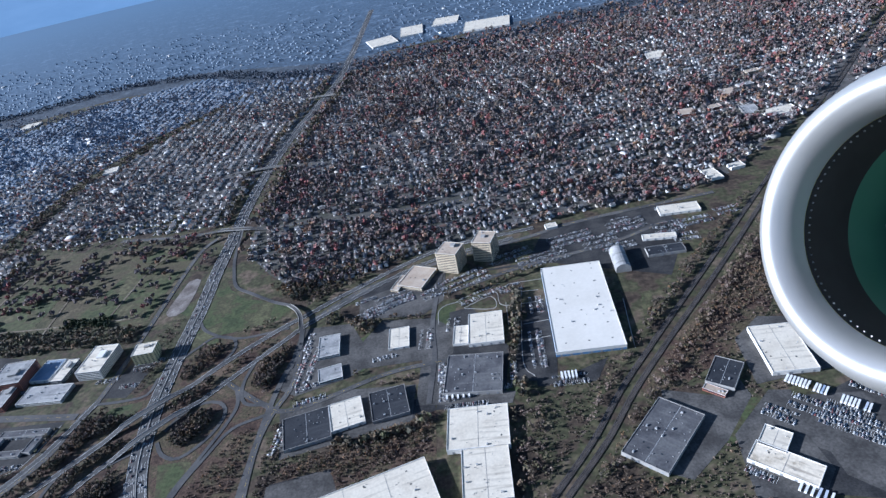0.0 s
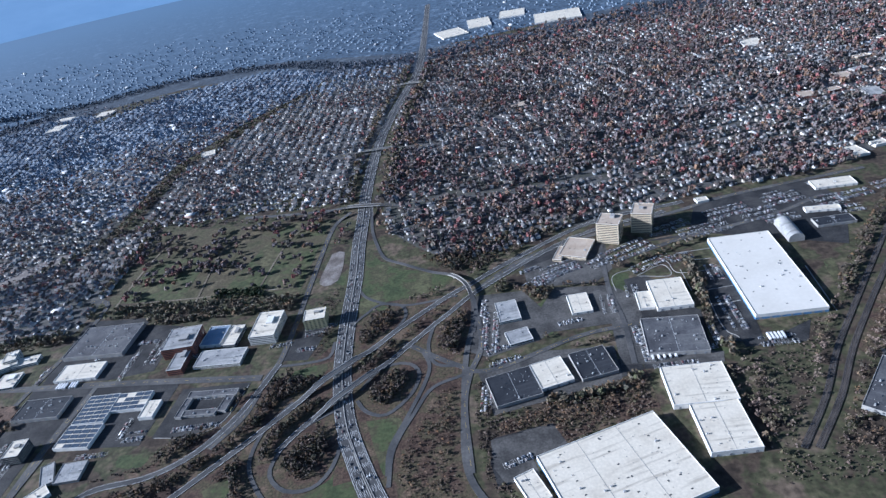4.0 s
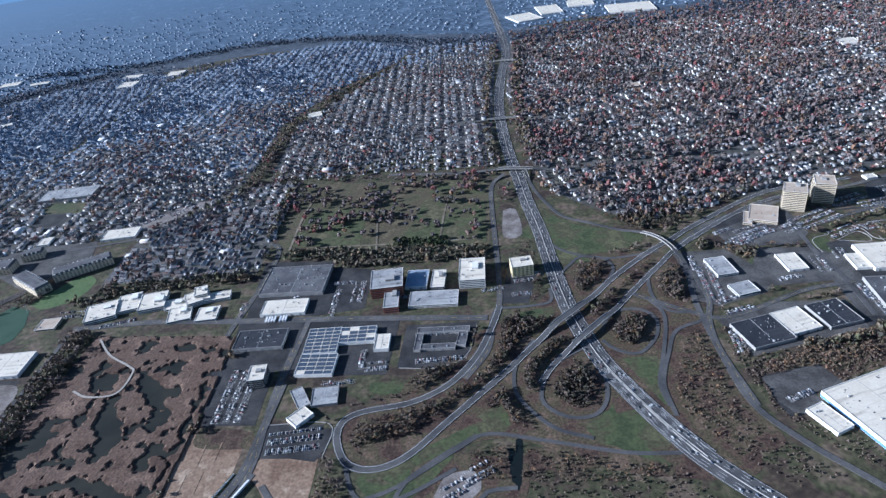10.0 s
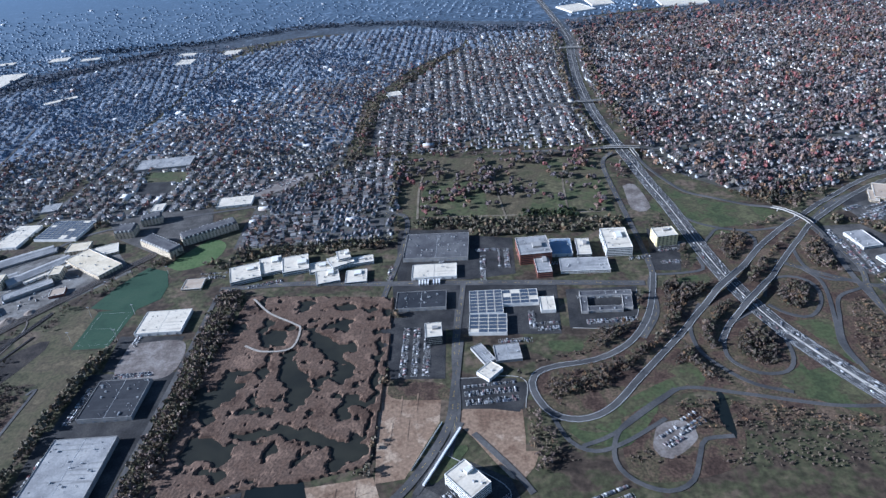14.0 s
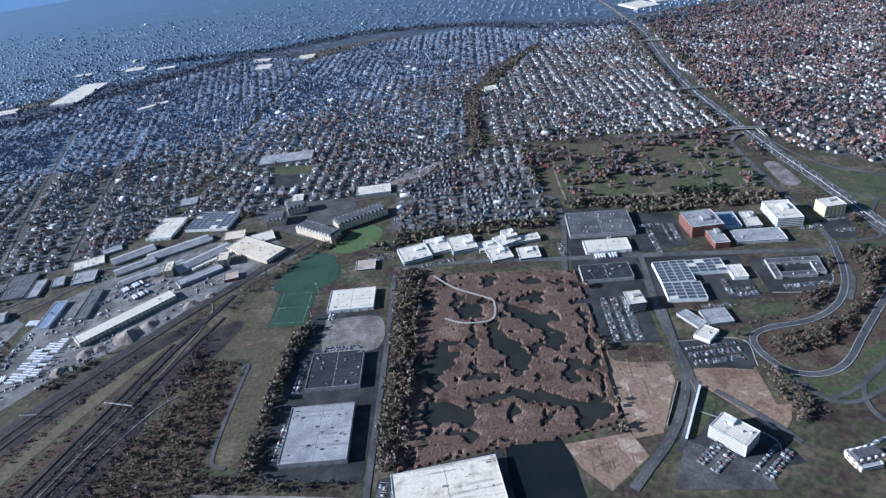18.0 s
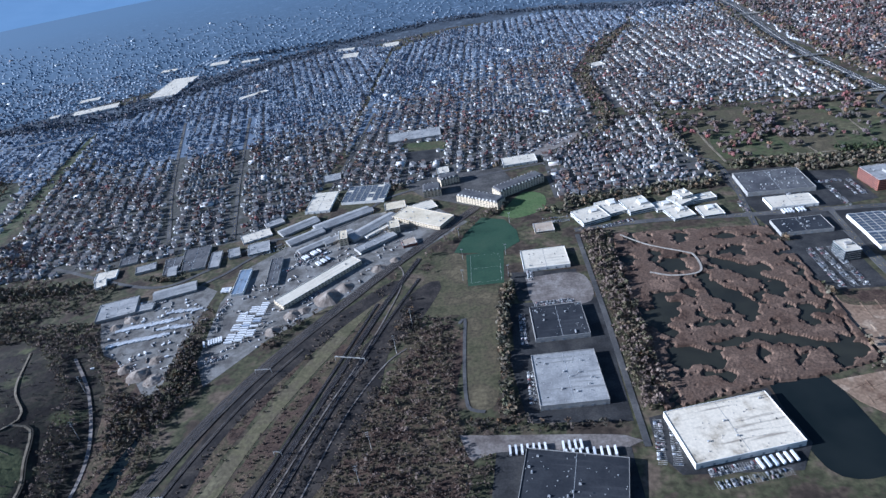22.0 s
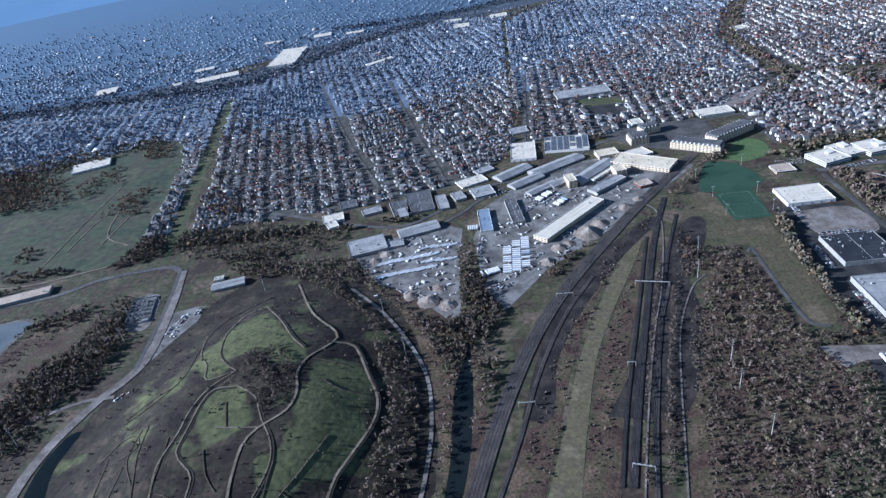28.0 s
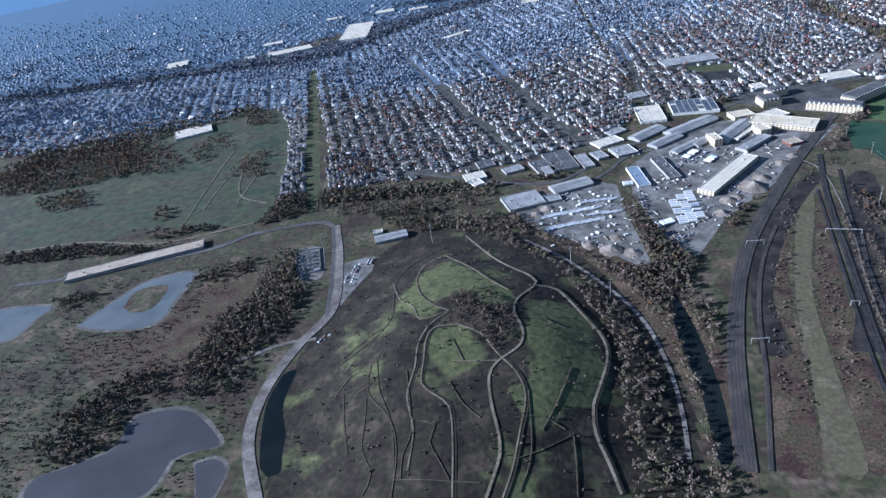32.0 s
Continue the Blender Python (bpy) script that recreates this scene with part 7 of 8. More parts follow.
for k in range(10):
    ob = solid("footing", Geo().box(-9, 9, -0.8, 0.8, -0.2, 0.3).mesh("footing", M["dirt"]), "long earth footing on the building site", "footing", "footings on the building site")
    ob.matrix_basis = pose(-1215 + 12 * (k % 5), 325 - 22 * (k // 5), 0.15, 0, 0, 20 + 70 * (k % 2))
for k in range(7):
    ob = solid("site_fence", Geo().box(-5.6, 5.6, -0.15, 0.15, 0, 2.4).mesh("site_fence", M["paint"]), "white panel fence beside the building site", "fence", "fence round the building site")
    ob.matrix_basis = pose(-1077 - 5.5 * k, 425 - 11 * k, 0.2, 0, 0, 63)

# ---- trees ----
def crown_quads(count, r, h0, h1, seed, leaf):
    """Small leaf clumps scattered through an uneven crown: an array of quads."""
    q = np.random.default_rng(seed)
    out = []
    lobes = [(q.uniform(-0.45, 0.45) * r, q.uniform(-0.45, 0.45) * r, h0 + (h1 - h0) * q.uniform(0.3, 0.75), r * q.uniform(0.5, 0.75)) for _ in range(5)]
    for k in range(count):
        lx, ly, lz, lr = lobes[k % 5]
        d = q.normal(size=3)
        d /= np.linalg.norm(d)
        c = np.array([lx, ly, lz]) + d * lr * q.uniform(0.5, 1.0) * np.array([1, 1, 0.75])
        n = d + q.normal(size=3) * 0.5
        n /= np.linalg.norm(n)
        a = np.cross(n, q.normal(size=3))
        a /= np.linalg.norm(a)
        b = np.cross(n, a)
        s = leaf * q.uniform(0.6, 1.25)
        out.append([c - a * s - b * s * 0.7, c + a * s - b * s * q.uniform(0.4, 1), c + a * s * q.uniform(0.5, 1) + b * s, c - a * s * 0.8 + b * s * 0.9])
    return np.array(out)


def trunk_geo(h, r):
    g = Geo()
    rings = [(0, 0, 0, r), (0.02, 0.05, h * 0.45, r * 0.7), (0.1, -0.05, h * 0.85, r * 0.25)]
    def tube(path, n=5):
        k = len(g.v)
        for x, y, z, q in path:
            g.v += [(x + q * math.cos(2 * math.pi * i / n), y + q * math.sin(2 * math.pi * i / n), z) for i in range(n)]
        for a in range(len(path) - 1):
            for i in range(n):
                j = (i + 1) % n
                g.f.append((k + a * n + i, k + a * n + j, k + (a + 1) * n + j, k + (a + 1) * n + i))
                g.m.append(0)
    tube(rings)
    for i in range(4):
        t = i * 1.7
        z = h * (0.35 + 0.1 * i)
        tube([(0, 0, z, r * 0.45), (math.cos(t) * h * 0.12, math.sin(t) * h * 0.12, z + h * 0.12, r * 0.3), (math.cos(t) * h * 0.26, math.sin(t) * h * 0.26, z + h * 0.28, r * 0.1)], 4)
    return g


def quad_mesh(name, quads, material):
    me = bpy.data.meshes.new(name)
    me.from_pydata([tuple(p) for p in quads.reshape(-1, 3)], [], [tuple(range(4 * i, 4 * i + 4)) for i in range(len(quads))])
    me.materials.append(material)
    return me


def tree_thing(seed, h, r):
    ob = thing("tree", pose(0, 0, 0), "autumn tree with rusty brown thinning leaves", "tree", "trees in the cemetery")
    part("trunk", trunk_geo(h, 0.35).mesh("trunk", M["bark"]), ob)
    part("crown", quad_mesh("crown", crown_quads(110, r, h * 0.25, h, seed, r * 0.24), M["leaf_one"]), ob)
    return ob


def tree_stuff(name, pts, size, leaf, count, material, label, trunk=True, squat=1.0):
    """Many trees joined: one of a few crown shapes for each, turned and scaled."""
    pts = np.asarray(pts, float)
    n = len(pts)
    if not n:
        return
    shapes = np.stack([crown_quads(count, 1.0, 0.5, 2.4 * squat, 100 + s, leaf) for s in range(8)])
    pick = rng.integers(8, size=n)
    turn, k = rng.uniform(0, 6.28, n), size * (0.45 + 1.05 * rng.random(n) ** 1.6)
    q = shapes[pick] * k[:, None, None, None]
    c, s = np.cos(turn)[:, None, None], np.sin(turn)[:, None, None]
    z0 = np.array([gz(x, y) for x, y in pts])
    v = np.stack([q[..., 0] * c - q[..., 1] * s + pts[:, 0, None, None], q[..., 0] * s + q[..., 1] * c + pts[:, 1, None, None], q[..., 2] + z0[:, None, None]], -1)
    v = v.reshape(-1, 4, 3)
    t = np.repeat(rng.random(n), count)
    stuff(name, v.reshape(-1, 3), np.arange(len(v) * 4).reshape(-1, 4), [material], None, np.clip(t + rng.uniform(-0.04, 0.04, len(t)), 0, 1), label, "tree")


def scatter(poly, area_each, claimed=True):
    xs, ys = [p[0] for p in poly], [p[1] for p in poly]
    n = int((max(xs) - min(xs)) * (max(ys) - min(ys)) / area_each)
    x, y = rng.uniform(min(xs), max(xs), n), rng.uniform(min(ys), max(ys), n)
    k = in_poly(x, y, poly)
    if claimed:
        k &= free(x, y)
    return np.stack([x[k], y[k]], 1)


def belt(line, half, area_each):
    line = glide(line, 30)
    a, b = offsets(line, half), offsets(line, -half)
    return scatter(a + b[::-1], area_each)


yard = np.concatenate(yard_trees)
# trees on the open ground between the districts
fx, fy = rng.uniform(-4900, 1500, 60000), rng.uniform(900, 2950, 60000)
open_land = (fy > 1000 - 0.12 * (fx + 1500) * (fx < -1500)) & (fy > 1130 + 0.75 * np.maximum(0, fx - 300)) & free(fx, fy)
open_land &= homes[np.clip(((fy - MY) / CELL).astype(int), 0, NY - 1), np.clip(((fx - MX) / CELL).astype(int), 0, NX - 1)] == 0
open_land &= ~in_poly(fx, fy, [(-1170, 950), (-1165, 1335), (-690, 1270), (-705, 940)])
for outline, *_ in DISTRICTS:
    open_land &= ~in_poly(fx, fy, outline) | (rng.random(len(fx)) < 0.12)
yard = np.concatenate([yard, np.stack([fx[open_land], fy[open_land]], 1)])
east, deep = yard[:, 0] > -600, yard[:, 1] > 2750
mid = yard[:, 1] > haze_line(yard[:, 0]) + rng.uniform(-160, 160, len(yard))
tree_stuff("yard_trees", yard[east & ~mid], 7.0, 0.29, 25, M["leaf"], "rusty brown autumn trees between the houses")
tree_stuff("yard_trees", yard[~east & ~mid], 4.8, 0.31, 20, M["leaf"], "brown autumn trees between the rows of houses")
tree_stuff("yard_trees", yard[mid & ~deep & (east | (rng.random(len(yard)) < 0.6))], 5.4, 0.46, 9, M["mid_leaf"], "autumn trees in the farther streets, blue grey with painted haze")
bare = [
    scatter([(-830, 560), (-700, 660), (-640, 720), (-600, 860), (-480, 900), (-400, 930), (-385, 700), (-440, 690), (-470, 560), (-560, 620), (-640, 470), (-720, 520), (-790, 500)], 75),
    scatter([(-300, 1000), (-120, 1045), (-110, 1060), (-330, 1000), (-420, 900), (-380, 890)], 50),
    scatter([(-1780, 540), (-1712, 520), (-1700, 320), (-1680, 180), (-1700, 60), (-1830, 60), (-1820, 330)], 150),
    scatter([(-1900, 70), (-1690, 70), (-1700, -40), (-1960, -40)], 45),
    scatter([(-2150, 60), (-2265, 20), (-2300, -40), (-2170, -40)], 45),
    scatter([(20, 480), (70, 480), (390, 890), (540, 1120), (480, 1110), (300, 900), (95, 650)], 50),
    scatter([(-30, 620), (15, 640), (10, 480), (-30, 460)], 45),
    scatter([(-2240, 570), (-2120, 480), (-2100, 250), (-2140, 60), (-2270, 20), (-2245, 260), (-2300, 440), (-2420, 570), (-2560, 650), (-2350, 640)], 34),
    scatter([(-2720, 560), (-2850, 430), (-2830, 230), (-2720, 300), (-2690, 420)], 60),
    scatter([(-2700, 700), (-2400, 660), (-2370, 760), (-2600, 820), (-2720, 790)], 50),
    scatter([(-3300, 690), (-2850, 740), (-2850, 790), (-3300, 720)], 40),
    scatter([(-2120, 640), (-2170, 640), (-2170, 480), (-2130, 440), (-2090, 430)], 40),
    scatter([(-1850, 640), (-1700, 800), (-1640, 860), (-1600, 900), (-1660, 900), (-1760, 760)], 60),
    scatter([(-1478, 765), (-1436, 765), (-1446, 320), (-1480, 300)], 26),
    scatter([(-960, 340), (-900, 380), (-930, 520), (-960, 500)], 35),
]
low = scatter([(-1790, 560), (-1700, 540), (-1690, 320), (-1660, 310), (-1672, 180), (-1700, 60), (-1900, 60), (-1850, 330)], 44)
hill_scrub = scatter([(-2452, 347), (-2404, 366), (-2370, 306), (-2364, 252), (-2398, 223), (-2426, 266), (-2458, 294)], 26, False)
between = np.concatenate([scatter(offsets(glide([(-1958, 109), (-1932, 219), (-1890, 358), (-1840, 519)], 20), 2.6) + offsets(glide([(-1958, 109), (-1932, 219), (-1890, 358), (-1840, 519)], 20), -2.6)[::-1], 14, False), scatter(offsets(glide([(-1935, 107), (-1906, 216), (-1872, 332), (-1833, 455)], 20), 4.5) + offsets(glide([(-1935, 107), (-1906, 216), (-1872, 332), (-1833, 455)], 20), -4.5)[::-1], 14, False)])
thicket = scatter([(-2791, 233), (-2826, 293), (-2786, 392), (-2786, 520), (-2775, 592), (-2737, 566), (-2712, 441), (-2736, 344), (-2736, 259), (-2754, 218)], 34, False)
tree_stuff("scrub_woods", np.concatenate([low, hill_scrub, between]), 2.8, 0.19, 22, M["twig_dark"], "low purple brown scrub woods beside the railway")
tree_stuff("bare_woods", np.concatenate(bare + [thicket]), 3.9, 0.2, 24, M["twig"], "grey brown bare autumn woods and scrub")
wild = [scatter([(-940, 360), (-640, 330), (-400, 330), (-330, 480), (-370, 860), (-580, 1060), (-680, 900), (-690, 640), (-770, 640), (-940, 540)], 34), scatter([(-30, 430), (260, 430), (330, 620), (500, 900), (560, 1120), (480, 1120), (200, 760), (10, 650)], 30),
        scatter([(-2110, 120), (-1800, 120), (-1740, 740), (-1790, 760), (-2000, 560)], 60), scatter([(-380, 370), (-130, 370), (-140, 600), (-320, 620), (-385, 600)], 30), scatter([(-3250, 40), (-2720, 40), (-2700, 560), (-3100, 560)], 70),
        scatter([(-2640, 20), (-2250, 20), (-2230, 420), (-2450, 580), (-2640, 450)], 420, False), scatter([(-1900, 80), (-1660, 80), (-1640, 560), (-1790, 600)], 30)]
tree_stuff("undergrowth", np.concatenate(wild), 1.3, 0.55, 7, M["twig_dark"], "dark brown undergrowth and brambles", squat=0.6)
shrub = [scatter([(-380, 380), (-140, 380), (-140, 600), (-320, 620), (-380, 600)], 60), scatter([(-2640, 80), (-2250, 60), (-2250, 420), (-2450, 560), (-2640, 420)], 900, False),
         scatter([(-1190, 330), (-1160, 330), (-1150, 720), (-1185, 730)], 60), scatter([(-2050, 160), (-1850, 160), (-1780, 640), (-1900, 640)], 220), scatter([(-3100, 40), (-2760, 40), (-2760, 420), (-3060, 420)], 160),
         scatter([(-90, 430), (260, 430), (330, 620), (480, 900), (420, 1000), (240, 700), (80, 500)], 110)]
tree_stuff("scrub", np.concatenate(shrub), 1.7, 0.42, 12, M["twig"], "low brown scrub on open ground", squat=0.6)
green = [belt([(-570, 1330), (-585, 1600), (-575, 1900), (-545, 2200), (-525, 2550)], 16, 40), belt([(-672, 1330), (-685, 1600), (-675, 1900), (-650, 2160), (-610, 2550)], 12, 60), belt([(-15, 640), (-10, 760), (0, 900)], 9, 26),
         belt([(-370, 900), (-270, 985), (-110, 1045), (40, 1085)], 10, 40), belt([(-120, 900), (20, 950), (60, 960)], 6, 26), belt([(-380, 640), (-330, 640), (-250, 590), (-140, 620)], 8, 30), belt([(-330, 850), (-250, 840), (-150, 850)], 9, 30),
         belt([(-590, 1060), (-540, 1000), (-430, 960)], 8, 50), belt([(-440, 950), (-360, 1030), (-120, 1080)], 14, 50), belt([(-330, 870), (-300, 990), (-200, 1010)], 9, 30), belt([(-1165, 960), (-1185, 1100), (-1185, 1330)], 8, 40), belt([(-730, 560), (-760, 620), (-740, 690)], 14, 40),
         belt([(-1640, 320), (-1632, 560), (-1610, 640)], 7, 24), belt([(-1170, 340), (-1160, 520), (-1150, 720)], 6, 26), belt([(-1480, 850), (-1600, 900), (-1640, 880)], 12, 50), belt([(-1180, 770), (-1470, 800)], 6, 50),scatter([(-1170, 915), (-700, 900), (-700, 945), (-1165, 1000)], 45),
         scatter([(-1490, 870), (-1170, 890), (-1170, 925), (-1490, 915)], 45), 
         belt([(-1440, 1180), (-1311, 1318), (-1302, 1551), (-1294, 1742), (-1262, 1845), (-1139, 2142), (-1017, 2348)], 13, 60),
         belt([(-2720, 770), (-2400, 760), (-2300, 760), (-2180, 810)], 16, 40), scatter([(-3700, 1080), (-3050, 1420), (-3100, 1500), (-3700, 1300)], 120, False), belt([(-1640, 460), (-1625, 560), (-1615, 620)], 10, 30),
         belt([(-2060, 1000), (-1800, 1080), (-1500, 1130)], 12, 60)]
tree_stuff("mixed_woods", np.concatenate(green), 4.4, 0.36, 18, M["hedge"], "mixed dark autumn woods along the valley")
roadside = scatter([(-1474, 765), (-1428, 765), (-1434, 330), (-1476, 305)], 30, False)
tree_stuff("roadside_trees", roadside, 4.8, 0.24, 24, M["twig"], "tall thinning trees beside the marsh road")
hedgerows = [belt([(-314, 884), (-238, 855), (-162, 854)], 7, 22), belt([(-289, 826), (-268, 776), (-263, 728)], 5, 24), belt([(-306, 700), (-233, 699), (-162, 713)], 4, 20), belt([(-157, 698), (-149, 606)], 5, 22), scatter([(-473, 855), (-407, 859), (-369, 825), (-353, 697), (-376, 680), (-422, 695)], 26)]
tree_stuff("hedgerows", np.concatenate(hedgerows), 3.0, 0.24, 22, M["twig"], "brown hedgerows and thickets between the properties")
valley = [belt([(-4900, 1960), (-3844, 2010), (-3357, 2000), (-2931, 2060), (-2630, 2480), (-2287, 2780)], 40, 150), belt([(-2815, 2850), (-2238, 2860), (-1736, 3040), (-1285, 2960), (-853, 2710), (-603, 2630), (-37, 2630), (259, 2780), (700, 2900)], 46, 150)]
tree_stuff("valley_woods", np.concatenate(valley), 4.6, 0.42, 14, M["valley_leaf"], "woods along the far river valley, blue grey with painted haze")
for kind, m, label, size, leaves, gap in (("dark", "wood_dark", "dark mixed woods and thickets", 3.8, 26, 1.0), ("rust", "wood_rust", "rusty brown autumn thickets", 2.3, 20, 0.7), ("park", "wood_rust", "autumn woods and clumps on the golf course", 4.6, 24, 1.2)):
    tree_stuff("thickets", np.concatenate([scatter(poly, each * gap, k != "park") for k, each, poly in WOODS if k == kind]), size, 0.22, leaves, M[m], label)
fir = [scatter([(-906, 1010), (-797, 994), (-794, 961), (-907, 977)], 22, False)]
tree_stuff("evergreens", np.concatenate(fir), 3.6, 0.34, 26, M["evergreen"], "dark evergreen row in the cemetery")
# single trees in the cemetery and on the lawns
models = [tree_thing(11, 13, 6.4), tree_thing(12, 10, 4.8), tree_thing(13, 15, 7.6), tree_thing(14, 12, 6.0)]
fresh = [True] * 4
GROVES = [  # outline, ground for each tree
    ([(-1183, 1177), (-705, 1160), (-743, 962), (-1166, 1020)], 2520),
    ([(-831, 1219), (-711, 1216), (-721, 1134), (-835, 1139)], 630),
    ([(-1175, 1281), (-1124, 1305), (-1104, 1184), (-1157, 1178)], 262),
    ([(-1115, 1290), (-1048, 1236), (-1057, 1176), (-1111, 1185)], 402),
    ([(-1059, 1207), (-911, 1221), (-912, 1152), (-1055, 1156)], 262),
    ([(-1001, 1269), (-841, 1286), (-844, 1222), (-992, 1210)], 367),
    ([(-1054, 1141), (-910, 1137), (-910, 1088), (-1050, 1083)], 210),
    ([(-771, 1294), (-729, 1299), (-726, 1200), (-772, 1202)], 245),
    ([(-857, 1296), (-770, 1300), (-775, 1251), (-859, 1243)], 262),
    ([(-897, 1141), (-854, 1142), (-858, 1068), (-898, 1075)], 367),
    ([(-808, 1163), (-776, 1158), (-783, 1083), (-813, 1088)], 455),
    ([(-1128, 1174), (-1085, 1166), (-1077, 1002), (-1109, 1007)], 455),
    ([(-745, 1152), (-713, 1147), (-742, 969), (-764, 973)], 455),
    ([(-1031, 1115), (-1011, 1112), (-1009, 1016), (-1025, 1018)], 455),
    ([(-963, 1112), (-944, 1109), (-947, 1007), (-961, 1009)], 525),
    ([(-1082, 1160), (-1053, 1155), (-1044, 1007), (-1071, 1011)], 735),
]
spots = np.concatenate([scatter(poly, each, False) for poly, each in GROVES])[:262]
for x, y in spots:
    k = int(rng.integers(4))
    m = pose(x, y, 0, 0, 0, rng.uniform(0, 360))
    if fresh[k]:
        models[k].matrix_basis, fresh[k] = m, False
    else:
        copy_thing(models[k], m)

# ---- vehicles ----
def car_arrays(xs, ys, turn, z=0.3, long=4.6, wide=1.9):
    n = len(xs)
    a, b = np.full(n, long / 2) * rng.uniform(0.92, 1.1, n), np.full(n, wide / 2)
    h1, h2 = rng.uniform(0.85, 1.05, n), rng.uniform(1.45, 1.95, n)
    zero = np.zeros(n)
    ring = lambda sx0, sx1, sy, h: [(a * sx0, -b * sy, h), (a * sx1, -b * sy, h), (a * sx1, b * sy, h), (a * sx0, b * sy, h)]
    local = ring(-1, 1, 1, zero + 0.25) + ring(-1, 0.98, 1, h1) + ring(-0.85, 0.45, 0.92, h1) + ring(-0.6, 0.15, 0.8, h2)
    c, s = np.cos(turn), np.sin(turn)
    v = np.stack([np.stack([xs + x * c - y * s, ys + x * s + y * c, q + zero + z], 1) for x, y, q in local], 1)
    f, idx = [], []
    for base, mi in ((0, 0), (8, 1)):
        for i in range(4):
            j = (i + 1) % 4
            f.append((base + i, base + j, base + 4 + j, base + 4 + i))
            idx.append(mi)
    f += [(4, 5, 6, 7), (12, 13, 14, 15)]
    idx += [0, 0]
    return v, np.array(f), idx


stalls = []


def lot(cx, cy, turn, rows, cols, row_gap=(5.4, 11.5), fill=0.7, pitch=2.8):
    """Rows of parked cars round a centre."""
    out = []
    t = radians(turn)
    y = 0.0
    span = []
    for r in range(rows):
        span.append(y)
        y += row_gap[r % 2]
    mid = span[-1] / 2
    for yy in span:
        for k in range(cols + 1):
            u, v = (k - cols / 2 - 0.5) * pitch, yy - mid
            stalls.append([(cx + (u + a) * math.cos(t) - (v + b) * math.sin(t), cy + (u + a) * math.sin(t) + (v + b) * math.cos(t), 0.52) for a, b in ((-0.12, -2.7), (0.12, -2.7), (0.12, 2.7), (-0.12, 2.7))])
        for k in range(cols):
            if random.random() < fill:
                u, v = (k - cols / 2) * pitch, yy - mid
                out.append((cx + u * math.cos(t) - v * math.sin(t), cy + u * math.sin(t) + v * math.cos(t), t + math.pi / 2 + random.uniform(-0.03, 0.03)))
    return out


